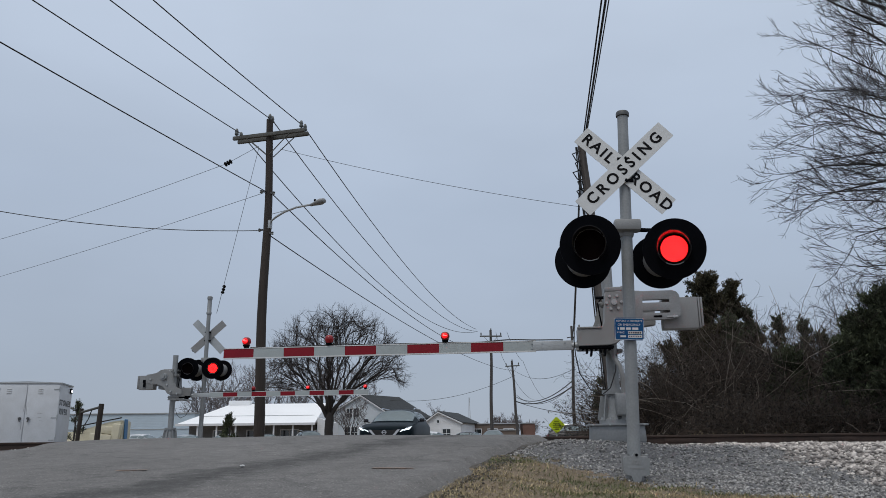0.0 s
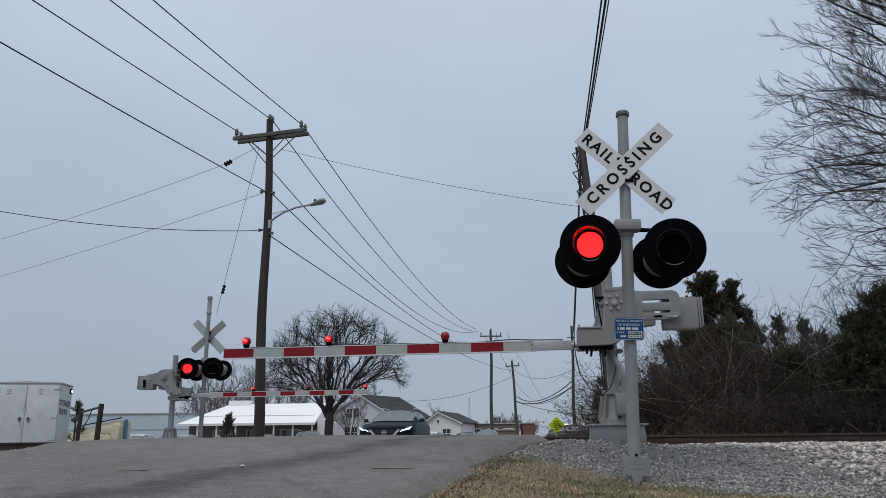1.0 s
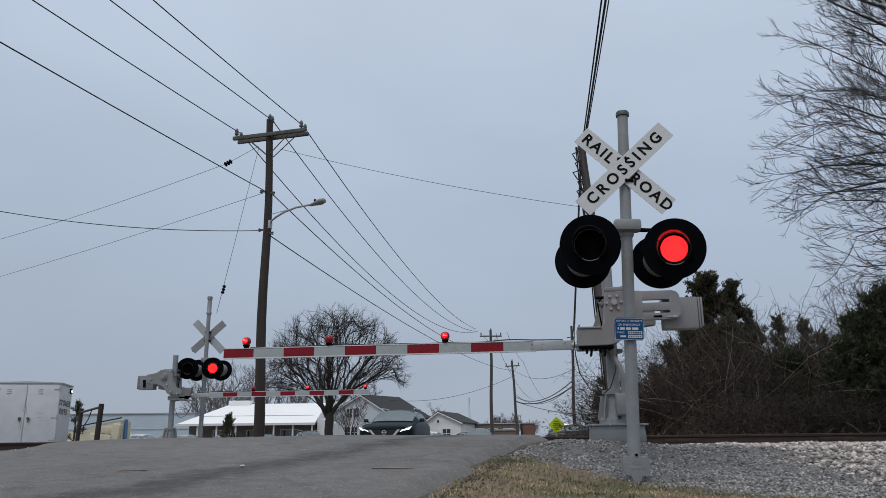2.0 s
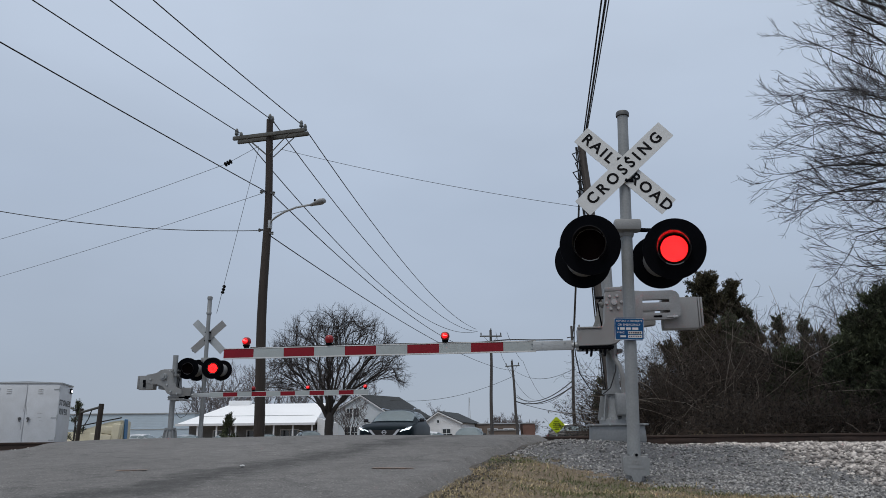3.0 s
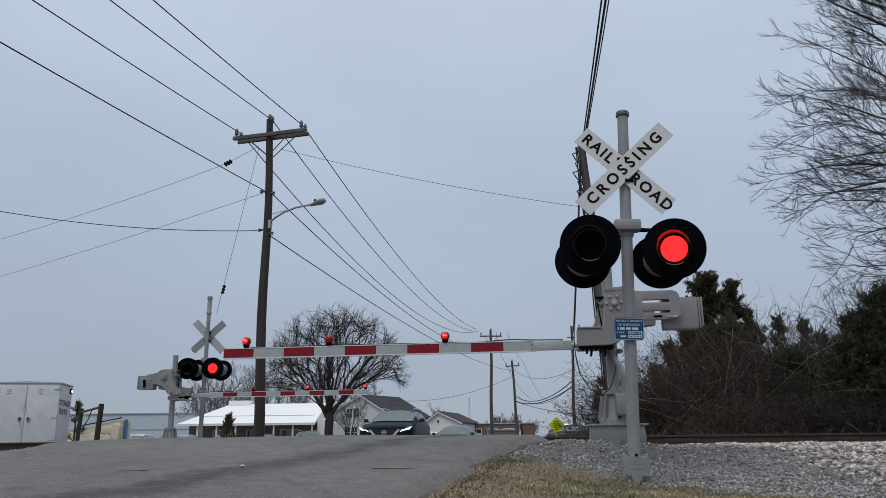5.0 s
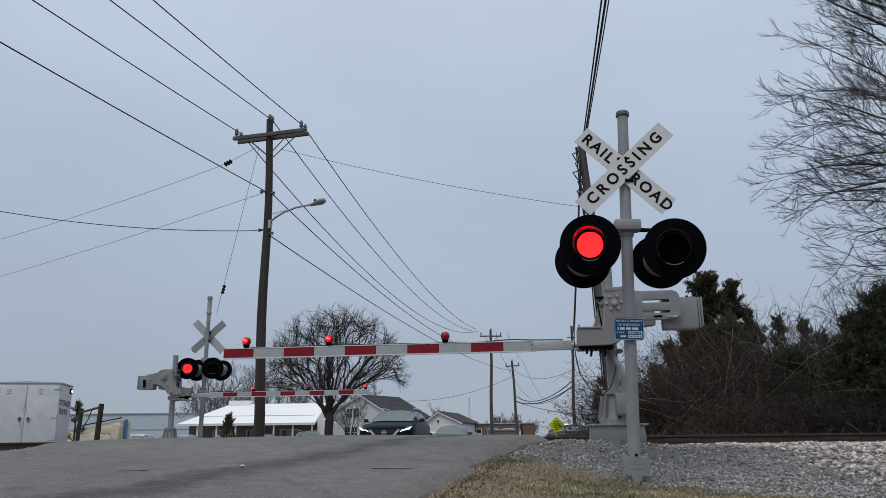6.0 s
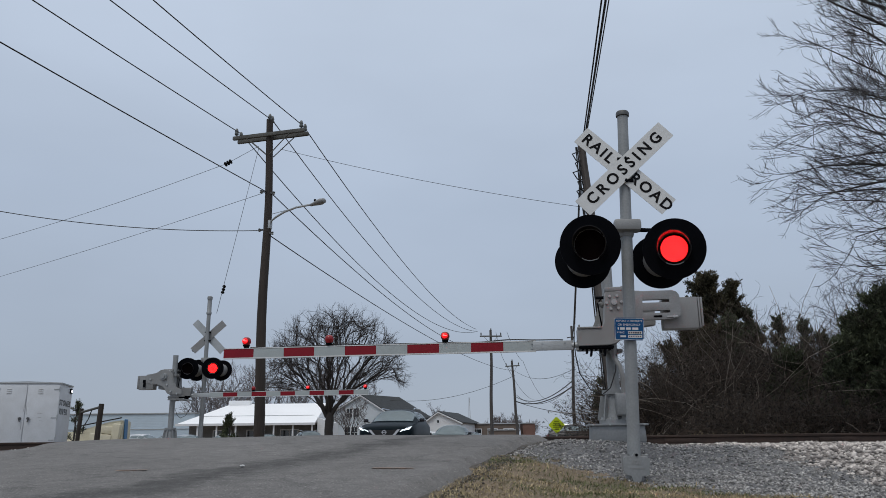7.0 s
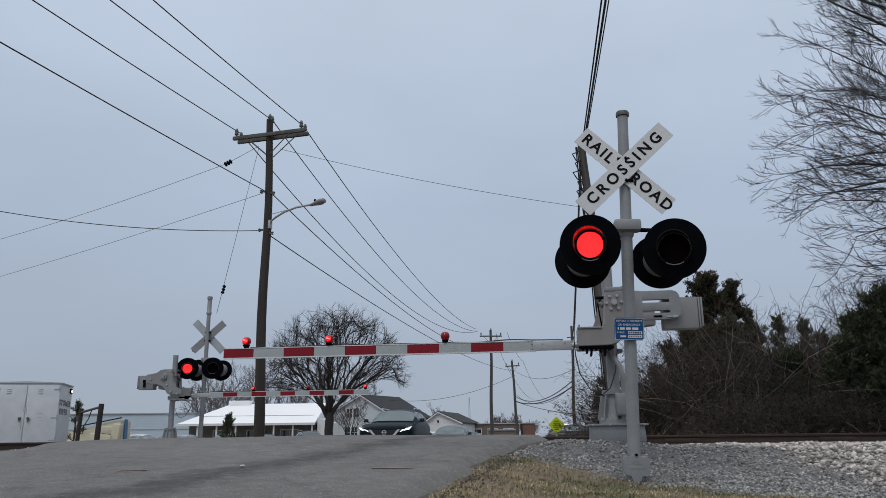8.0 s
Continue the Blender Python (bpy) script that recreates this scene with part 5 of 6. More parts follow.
def cedar(x, y, height, radius, label, name="cedar_tree", n=11000, size=0.22, material=None, ragged=0.35, dense=0.75):
    """Evergreen: a trunk, boughs in uneven whorls and dense pointed sprays."""
    z = land(x, y)
    t = thing(name, pose(x, y, z), label, "tree", "evergreen trees")
    trunk = np.zeros((1, 6, 3))
    trunk[0, :, 2] = np.linspace(-0.2, height * 0.96, 6)
    v0, f0 = tubes(trunk, np.linspace(0.025 * height, 0.01, 6)[None], 8)
    global RNG
    RNG = np.random.default_rng(int(abs(x) * 100 + y))
    nb = int(9 * height * dense)
    u = 0.06 + 0.94 * RNG.random(nb) ** 0.9
    az = RNG.random(nb) * 2 * np.pi
    prof = np.minimum(1.0, (1 - u) * 1.5 + 0.08) * np.minimum(1.0, 0.65 + u * 1.8)
    L = radius * prof * RNG.uniform(1 - ragged, 1 + ragged * 0.5, nb)
    el = np.radians(12 + 40 * u)
    d = np.stack([np.cos(az) * np.cos(el), np.sin(az) * np.cos(el), np.sin(el)], -1)
    bp = np.empty((nb, 6, 3))
    bp[:, 0] = np.stack([np.zeros(nb), np.zeros(nb), u * height * 0.92], -1)
    for j in range(1, 6):
        d = unit(d + RNG.normal(size=d.shape) * 0.10 + np.array([0, 0, 0.09]))
        bp[:, j] = bp[:, j - 1] + d * (L / 5)[:, None]
    br = np.linspace(0.02, 0.006, 6)[None].repeat(nb, 0)
    v1, f1 = tubes(bp, br, 3)
    # upswept branchlets, each a plume of sprays
    sp, sr = grow(bp, br, 8, (0.2 * radius + 0.05, 0.55 * radius + 0.08), 42, 0.16, 4, 0.10, 0.25, 0.6, 0.5)
    v2, f2 = tubes(sp, np.maximum(sr, 0.004), 3)
    q = mesh_np("trunk", np.vstack([v0, v1, v2]), np.vstack([f0, f1 + len(v0), f2 + len(v0) + len(v1)]), M['bark'], True)
    q.parent = t
    pts = np.concatenate([sp[:, 1:].reshape(-1, 3), (0.5 * sp[:, 1:] + 0.5 * sp[:, :-1]).reshape(-1, 3)])
    along = unit(sp[:, 1:] - sp[:, :-1]).reshape(-1, 3)
    dirs = unit(np.concatenate([along, along]) + np.array([0, 0, 0.35]))
    v, f = sprays(pts, dirs, n, size, 0.016 * radius + 0.018)
    q = mesh_np("crown", v, f, material or M['cedar'])
    q.parent = t
    tagged(q, kind="stuff")
    return t


for x, y, top, radius, n, brown in ((10.4, 29.5, 7.15, 1.5, 34000, 1), (11.6, 30.2, 7.0, 1.15, 24000, 1), (9.6, 29.2, 6.2, 1.15, 24000, 1), (12.4, 30.2, 5.8, 1.0, 17000, 0),
                                    (11.0, 29.0, 5.2, 1.3, 17000, 0), (10.1, 28.9, 4.9, 1.3, 17000, 1), (8.7, 29.5, 4.2, 1.0, 10000, 1)):
    cedar(x, y, top, radius, "bronze-tinted ragged cedar above a brown thicket" if brown else "dark green ragged cedar above a brown thicket", n=int(n * 1.4), size=0.12, ragged=0.8, material=M['cedar_brown'] if brown else None)
for x, y, top, radius, n in ((13.6, 30.5, 5.6, 0.65, 5200), (14.85, 31.0, 5.75, 0.6, 4200), (15.6, 31.0, 5.0, 0.7, 5000), (16.5, 31.5, 4.5, 0.8, 5000), (14.3, 30.5, 4.3, 0.8, 6000)):
    cedar(x, y, top, radius, "slender dark green cedar above the thicket", n=n, size=0.15, ragged=0.75)
for x, y, top, radius, n in ((12.75, 21.4, 4.55, 1.35, 52000), (11.75, 21.1, 3.85, 1.05, 40000), (13.8, 21.0, 5.5, 1.6, 50000), (11.1, 20.9, 2.9, 0.85, 26000), (10.2, 22.6, 3.0, 0.9, 18000), (12.2, 20.3, 2.6, 1.0, 30000)):
    cedar(x, y, top, radius, "broad dark green evergreen beside the thicket", n=n, size=0.11, ragged=0.35, dense=1.7)
cedar(5.75, 27.0, 2.9, 0.65, "small dark green cedar by the leaning pole", n=13200, size=0.10)
cedar(-11.6, 24.2, 1.75, 0.32, "small sparse conifer sapling beside fence posts", "conifer_sapling", 900, 0.07)
cedar(-11.7, 42.0, 2.3, 0.62, "small clipped dark green conifer before a porch", "yard_conifer", 11000, 0.09)


def thicket(x0, x1, y0, y1, top, n, label):
    """Tangled leafless brush: arching canes, side shoots and clinging dead leaves, coloured dark for inner shade."""
    t = thing("thicket", pose((x0 + x1) / 2, (y0 + y1) / 2, 0), label, "thicket", kind="stuff")
    cx, cy = (x0 + x1) / 2, (y0 + y1) / 2
    x, y = RNG.uniform(x0, x1, n), RNG.uniform(y0, y1, n)
    z = ground_z(x, y)
    h = np.interp(x, *top) * RNG.uniform(0.45, 1.08, n)
    d = unit(np.stack([RNG.normal(size=n) * 0.35, RNG.normal(size=n) * 0.35, np.ones(n)], -1))
    bend = RNG.normal(size=(n, 3)) * np.array([0.16, 0.16, 0.0])
    k = 8
    p = np.empty((n, k, 3))
    p[:, 0] = np.stack([x - cx, y - cy, z - 0.1], -1)
    for j in range(1, k):
        d = unit(d + bend + RNG.normal(size=d.shape) * 0.12 + np.array([0, 0, -0.05 * (j > 4)]))
        p[:, j] = p[:, j - 1] + d * (h / (k - 1) * 1.12)[:, None]
    r = RNG.uniform(0.008, 0.022, n)[:, None] * np.linspace(1, 0.35, k)[None]
    v0, f0 = tubes(p, r, 4)
    q0, r0 = grow(p, r, 5, (0.5, 1.6), 45, 0.04, 5, 0.25, 0.2, 0.6, 0.4)
    v1, f1 = tubes(q0, np.maximum(r0, 0.005), 3)
    q1, r1 = grow(q0, r0, 4, (0.2, 0.7), 48, 0.02, 4, 0.25, 0.1, 0.7, 0.5)
    v2, f2 = tubes(q1, np.maximum(r1, 0.004), 3)
    a = mesh_np("canes", np.vstack([v0, v1, v2]), np.vstack([f0, f1 + len(v0), f2 + len(v0) + len(v1)]), M['brush'], True)
    # paler arching canes through the tangle
    sel = RNG.choice(n, n // 3, replace=False)
    pc = p[sel].copy()
    pc[:, :, 1] -= 0.6
    pc[:, :, :2] += RNG.normal(size=(len(sel), 1, 2)) * 0.3
    arch = np.linspace(0, 1, k)[None, :, None] ** 2 * RNG.normal(size=(len(sel), 1, 3)) * np.array([1.2, 0.6, 0.3])
    arch *= np.interp(x[sel], *top)[:, None, None] / 5.0
    arch += np.interp(x[sel], *top)[:, None, None] / 4.5 * np.cumsum(RNG.normal(size=(len(sel), k, 3)) * 0.13, axis=1)
    v3, f3 = tubes(pc + arch, np.full((len(sel), k), 0.012) * np.linspace(1, 0.5, k)[None], 3)
    b = mesh_np("pale_canes", v3, f3, M['cane'], True)
    # shade-dark leaves fill only the lower part of the tangle
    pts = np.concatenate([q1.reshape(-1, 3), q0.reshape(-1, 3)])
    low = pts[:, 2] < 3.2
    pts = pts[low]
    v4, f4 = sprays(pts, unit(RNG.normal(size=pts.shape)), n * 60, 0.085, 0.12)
    c = mesh_np("dead_leaves", v4, f4, M['shaded_leaf'])
    for q in (a, b, c):
        q.parent = t
        tagged(q, kind="stuff")
    return t


thicket(5.6, 16.5, 22.5, 28.5, ([5.6, 6.6, 8.0, 10.0, 12.0, 14.0, 16.5], [1.6, 3.0, 4.0, 4.7, 4.5, 4.0, 4.0]), 1500, "dense tangled brown leafless brush beside the track")
thicket(16.5, 40.0, 22.0, 26.0, ([16.5, 40], [4.2, 4.0]), 500, "dense tangled brown leafless brush farther along the track")
thicket(7.0, 14.0, 19.6, 21.6, ([7.0, 14.0], [0.7, 1.2]), 500, "low dead weeds and brambles at the thicket's foot")


# ---- loose stones and turf ----
def stones(name, xy, size, material, label, sink=0.3):
    """Broken stones: jittered octahedral lumps lying on the ground."""
    n = len(xy)
    base = np.array([[1, 0, 0], [-1, 0, 0], [0, 1, 0], [0, -1, 0], [0, 0, 1], [0, 0, -1], [0.6, 0.6, 0.5], [-0.6, 0.6, -0.5], [-0.6, -0.6, 0.5], [0.6, -0.6, -0.5]])
    quads = np.array([[0, 6, 4], [6, 2, 4], [2, 1, 4], [1, 8, 4], [8, 3, 4], [3, 0, 4], [0, 2, 6], [2, 7, 1], [1, 3, 8], [3, 9, 0], [0, 5, 2], [2, 5, 7], [7, 5, 1], [1, 5, 3], [3, 5, 9], [9, 5, 0]])
    s = size[0] + (size[1] - size[0]) * RNG.random(n) ** 2
    v = base[None] * RNG.uniform(0.7, 1.25, (n, 10, 1)) + RNG.normal(size=(n, 10, 3)) * 0.12
    a = RNG.random(n) * 2 * np.pi
    ca, sa = np.cos(a), np.sin(a)
    v *= (s[:, None] * np.stack([np.ones(n), RNG.uniform(0.6, 1, n), RNG.uniform(0.5, 0.8, n)], -1))[:, None, :]
    vx = v[..., 0] * ca[:, None] - v[..., 1] * sa[:, None]
    vy = v[..., 0] * sa[:, None] + v[..., 1] * ca[:, None]
    z = rough_ground(xy[:, 0], xy[:, 1])
    w = np.stack([vx + xy[:, :1], vy + xy[:, 1:], v[..., 2] + (z + s * (0.5 - sink))[:, None]], -1).reshape(-1, 3)
    f = (quads[None] + (np.arange(n) * 10)[:, None, None]).reshape(-1, 3)
    ob = mesh_np(name, w, f, material)
    return tagged(ob, label, "stones", kind="stuff")


def off_road(xy, gap=0.1):
    lo, hi = np.interp(xy[:, 1], ROAD_Y, ROAD_L), np.interp(xy[:, 1], ROAD_Y, ROAD_R)
    return (xy[:, 0] < lo - gap) | (xy[:, 0] > hi + gap)


def grey_gravel():
    n = 110000
    y = 4.0 + 11.0 * RNG.random(n) ** 1.4
    xy = np.stack([RNG.uniform(0.3, 8, n), y], -1)
    edge = gravel_edge(xy[:, 0]) + RNG.normal(size=n) * 0.22
    keep = (xy[:, 1] > edge) & off_road(xy, 0.15) & (across(xy[:, 0], xy[:, 1]) < -1.2)
    keep &= ~ballast_zone(xy[:, 0] + RNG.normal(size=n) * 0.2, xy[:, 1])
    stones("gravel", xy[keep], (0.006, 0.022), M['grey_gravel'], "loose grey crushed stone round the signal masts")


def pale_ballast():
    n = 75000
    xy = np.stack([RNG.uniform(2.0, 12, n), RNG.uniform(4.5, 16.5, n)], -1)
    keep = ballast_zone(xy[:, 0] + RNG.normal(size=n) * 0.25, xy[:, 1]) & off_road(xy, 0.25) & (across(xy[:, 0], xy[:, 1]) > -9.5)
    keep &= ~((xy[:, 0] < 3.7) & (RNG.random(n) < 0.9))
    stones("ballast", xy[keep], (0.014, 0.044), M['white_ballast'], "pale pinkish-white limestone railway ballast", 0.2)
    n = 8000
    xy = np.stack([RNG.uniform(-16, -6.7, n), RNG.uniform(13.5, 19, n)], -1)
    s = across(xy[:, 0], xy[:, 1])
    keep = (np.abs(s) < 2.4) & off_road(xy, 0.2)
    stones("ballast", xy[keep], (0.016, 0.05), M['white_ballast'], "pale limestone railway ballast beyond the road", 0.2)
    n = 1400
    y = RNG.uniform(4.3, 12.5, n)
    xy = np.stack([np.interp(y, ROAD_Y, ROAD_R) + 0.05 + np.abs(RNG.normal(size=n)) * 0.12, y], -1)
    stones("clod", xy, (0.004, 0.016), M['dark_soil'], "dark crumbled soil and asphalt along the pavement edge")


pale_ballast()
grey_gravel()


def blades(name, xy, h, material, label):
    n = len(xy)
    z = rough_ground(xy[:, 0], xy[:, 1])
    p = np.stack([xy[:, 0], xy[:, 1], z - 0.01], -1)
    a = RNG.random(n) * 2 * np.pi
    w = np.stack([np.cos(a), np.sin(a), np.zeros(n)], -1) * RNG.uniform(0.0028, 0.0062, n)[:, None]
    d = unit(np.stack([RNG.normal(size=n) * 0.8, RNG.normal(size=n) * 0.8, np.ones(n)], -1))
    L = (h[0] + (h[1] - h[0]) * RNG.random(n) ** 2)[:, None]
    mid = p + d * L * 0.55
    tip = mid + unit(d + np.stack([RNG.normal(size=n), RNG.normal(size=n), -np.ones(n) * 0.7], -1) * 0.6) * L * 0.45
    v = np.stack([p - w, p + w, mid + w * 0.7, tip, mid - w * 0.7], 1).reshape(-1, 3)
    i = np.arange(n)[:, None] * 5
    tri = np.concatenate([i + np.array([[0, 1, 2]]), i + np.array([[0, 2, 4]]), i + np.array([[4, 2, 3]])], 0)
    ob = mesh_np(name, v, tri, material)
    return tagged(ob, label, "grass", kind="stuff")


M['orange_grass'] = mat("orange_marked_grass", (0.42, 0.13, 0.05), 0.9, 0, 0.2, 3, 40, 0, island=0.4)


def turf():
    n = 210000
    xy = np.stack([RNG.uniform(-0.4, 5.5, n), 3.9 + 6.0 * RNG.random(n) ** 1.3], -1)
    patch = np.sin(xy[:, 0] * 2.7 + np.sin(xy[:, 1] * 1.9) * 1.5) * np.sin(xy[:, 1] * 2.3 + xy[:, 0])
    bald = np.sin(xy[:, 0] * 4.3 + 1) * np.sin(xy[:, 1] * 3.9 + 0.5 + xy[:, 0] * 1.1)
    keep = (xy[:, 1] < gravel_edge(xy[:, 0]) + RNG.normal(size=n) * 0.3) & off_road(xy, -0.03) & (RNG.random(n) < 0.72 - 0.38 * bald)
    green = patch + RNG.normal(size=n) * 0.35 > 0.62 - 0.14 * (xy[:, 1] - 5)
    blades("dry_grass", xy[keep & ~green], (0.014, 0.058), M['straw'], "dry straw-coloured winter grass on the verge")
    blades("green_grass", xy[keep & green], (0.016, 0.06), M['green_grass'], "sparse green grass tufts on the verge")
    n = 1500
    xy = np.stack([1.22 + RNG.normal(size=n) * 0.17, 5.42 + RNG.normal(size=n) * 0.07], -1)
    blades("marked_grass", xy, (0.012, 0.045), M['orange_grass'], "grass tips sprayed with orange survey paint")
    n = 14000
    xy = np.stack([RNG.uniform(4, 15, n), RNG.uniform(17.6, 20.5, n)], -1)
    blades("dry_grass", xy, (0.1, 0.4), M['straw'], "tall dry weeds beyond the track")


turf()


# ---- wires ----
def stay(a, b, k):
    """The point reached by going k times the way from a to b."""
    a, b = Vector(a), Vector(b)
    return tuple(a + (b - a) * k)


def line_wires():
    # line wires from the tall pole, over the tracks and out past the camera
    for a, b in (((-7.2, 25, 11.25), (-9.71, 16.15, 10.99)), ((-6.11, 25.0, 11.76), (-8.26, 16.98, 11.5)), ((-5.09, 25, 11.62), (-7.13, 16.85, 11.41)), ((-6.10, 25.0, 9.0), (-9.3, 14.25, 8.9))):
        wire(a, stay(a, b, 2.4), 0.12, 0.017)
    # on to the next pole down the road
    for a, b, sag in (((-4.92, 25.2, 11.48), (3.25, 75, 11.27), 1.25), ((-6.10, 25.2, 11.8), (3.36, 75, 11.04), 1.8), ((-6.93, 25.2, 10.96), (3.07, 75, 10.99), 2.05),
                      ((-5.97, 25.2, 8.99), (4.27, 75, 8.94), 1.25), ((-6.0, 25.1, 7.48), (7.95, 90, 8.45), 0.9)):
        wire(a, b, sag, 0.019)
    # cross-road span and side drops
    wire((-5.74, 25, 10.63), (4.58, 24, 8.05), 0.15, 0.008, "thin grey span wire across the road")
    wire((-6.12, 25, 7.63), (-16.4, 23.8, 8.4), 0.32, 0.014, "black service cable leaving the tall pole")
    for a, b in (((-6.5, 25, 10.75), (-7.72, 25.48, 10.30)), ((-7.72, 25.48, 10.30), (-16.5, 30.3, 9.62)), ((-6.12, 24.95, 9.02), (-21.51, 35.62, 8.59))):
        wire(a, stay(a, b, 1.0 if b[1] < 26 else 1.5), 0.0 if b[1] < 26 else 0.15, 0.008, "thin grey stay wire leaving the tall pole")
    wire((-6.45, 24.8, 10.6), (-6.62, 21.7, 4.2), 0.0, 0.007, "thin down guy wire of the tall pole")
    # cable bundle over the verge
    for k, (a, b) in enumerate((((4.78, 24, 10.23), (3.57, 14.86, 10.0)), ((4.84, 24, 10.27), (3.66, 14.86, 10.0)), ((4.87, 24, 10.23), (3.73, 14.86, 10.0)))):
        wire(a, stay(a, b, 2.6), 0.10, (0.022, 0.03, 0.016)[k], "black cable in a bundle above the verge", "cable bundle")
    wire((4.76, 24, 10.15), (10.4, 60, 8.9), 0.15, 0.03, "black cable in a bundle beyond the leaning pole", "cable bundle")
    wire((4.72, 24, 9.9), (10.2, 60, 7.4), 0.15, 0.03, "black cable in a bundle beyond the leaning pole", "cable bundle")
    wire((4.70, 24, 9.6), (10.15, 60, 5.6), 0.15, 0.022, "black cable in a bundle beyond the leaning pole", "cable bundle")
    # slack cables between the farther poles
    wire((10.05, 60, 4.95), (8.44, 90, 5.35), 0.95, 0.04, "slack black telephone cable between poles")
    wire((10.02, 60, 4.5), (8.43, 90, 4.85), 0.7, 0.05, "slack black telephone cable between poles")
    wire((10.02, 60, 4.55), (8.45, 90, 5.6), 1.2, 0.025, "slack black telephone cable between poles")
    wire((10.08, 60, 5.81), (8.41, 90, 8.38), 0.8, 0.02)
    wire((8.43, 90, 4.8), (14.5, 70, 2.6), 0.4, 0.03, "slack black telephone cable between poles")
    wire((8.4, 90, 7.9), (-6.58, 92, 5.25), 1.05, 0.022, "thin service wire drooping to a house")
    wire((10.1, 60, 5.9), (9.1, 45, 3.8), 0.1, 0.015)
    for x, z in ((7.2, 9.5), (9.4, 9.5)):
        wire((x * 0.5 + 1.6, 75.1, 11.0), (x, 90, z), 0.5, 0.018)
        wire((x, 90.2, z), (x + 8, 130, 7.0), 1.0, 0.02)


line_wires()


def strain_insulator(p, d, r, label):
    t = thing("strain_insulator", Matrix.Translation(p) @ Vector(d).to_track_quat('Z', 'Y').to_matrix().to_4x4(), label, "insulator")
    for k in (-1, 0, 1):
        bm = B()
        lathe(bm, [(0.02, -0.03), (r, -0.02), (r * 1.05, 0.01), (r * 0.5, 0.035), (0.02, 0.05)], Matrix.Translation((0, 0, k * 0.11)), 14)
        part("disc", bm, M['black_letter'], t)


strain_insulator((-7.70, 25.47, 10.305), (1.0, -0.4, 0.36), 0.085, "dark stacked disc insulator on a stay wire")
strain_insulator((-6.60, 22.15, 5.0), (0.03, 0.5, 1.0), 0.05, "small dark strain insulator on the guy wire")


# ---- warning sign ----
def diamond_sign():
    t = thing("warning_sign", pose(4.05, 28.0, -0.1), "fluorescent yellow-green diamond warning sign on a post", "road sign")
    bm = B()
    box(bm, (0.06, 0.05, 1.2), (0, 0.04, 0.5), bevel=0.006)
    part("post", bm, M['galv'], t)
    bm = B()
    box(bm, (0.44, 0.006, 0.44), bevel=0)
    es = [e for e in bm.edges if abs(e.verts[0].co.y - e.verts[1].co.y) > 0.004]
    bmesh.ops.bevel(bm, geom=es, offset=0.03, segments=3, affect='EDGES')
    s = part("sign_plate", bm, M['yellow_sign'], t)
    s.matrix_basis = Matrix.Translation((0, 0, 1.13)) @ Matrix.Rotation(radians(45), 4, 'Y')
    rot = Matrix.Rotation(radians(-45), 4, 'Y')
    for k, w in enumerate((0.17, 0.26, 0.30, 0.26, 0.16)):
        bm = B()
        box(bm, (w, 0.003, 0.028), rot @ Vector((0, -0.005, 0.14 - 0.07 * k)), rot)
        part("writing_bar", bm, M['black_letter'], s, "", None)


diamond_sign()


# ---- vehicles ----
M['car_dark'] = mat("dark_teal_car_paint", (0.008, 0.014, 0.018), 0.3, 0, 0.1, 2, 60, 0.0, spec=0.02)
M['car_silver'] = mat("silver_car_paint", (0.36, 0.39, 0.41), 0.28, 0.5, 0.06, 2, 60, 0.0)
M['car_grey'] = mat("grey_green_car_paint", (0.15, 0.18, 0.185), 0.35, 0.0, 0.06, 2, 60, 0.0)
M['car_white'] = mat("white_car_paint", (0.62, 0.64, 0.66), 0.3, 0, 0.05, 2, 60, 0.0)
M['car_black'] = mat("black_car_paint", (0.012, 0.013, 0.015), 0.22, 0.1, 0.1, 2, 60, 0.0)
# pale, partly metallic base stands in for sky reflected in dark glass
M['car_glass'] = mat("sky_paled_car_glass", (0.36, 0.43, 0.45), 0.06, 0.28, 0.1, 2, 60, 0.0, spec=0.5)
M['chrome'] = mat("chrome_trim", (0.75, 0.76, 0.78), 0.15, 1.0, 0.05, 5, 60, 0)
M['headlight'] = glow("lit_white_headlight", (0.85, 0.95, 1.0), 1.6)
M['lamp_glass'] = mat("clear_lamp_glass", (0.30, 0.33, 0.36), 0.1, 0, 0.1, 5, 60, 0, spec=0.8)
M['tail_red'] = mat("red_tail_lamp", (0.25, 0.01, 0.012), 0.2, 0, 0.1, 5, 60, 0)


def loft(bm, sections):
    rings = [[bm.verts.new(p) for p in s] for s in sections]
    k = len(rings[0])
    for a, b in zip(rings, rings[1:]):
        for i in range(k):
            bm.faces.new((a[i], a[(i + 1) % k], b[(i + 1) % k], b[i]))
    bm.faces.new(rings[0][::-1])
    bm.faces.new(rings[-1])
    bmesh.ops.recalc_face_normals(bm, faces=bm.faces)
    return bm


def quad_panel(bm, pts, thick, out):
    """A thin pane through four points, pushed out along a direction."""
    o = Vector(out) * thick
    a = [bm.verts.new(Vector(p) + o * 0.0) for p in pts]
    b = [bm.verts.new(Vector(p) + o) for p in pts]
    bm.faces.new(b)
    bm.faces.new(a[::-1])
    for i in range(len(pts)):
        bm.faces.new((a[i], a[(i + 1) % len(pts)], b[(i + 1) % len(pts)], b[i]))
    bmesh.ops.recalc_face_normals(bm, faces=bm.faces)
    return bm


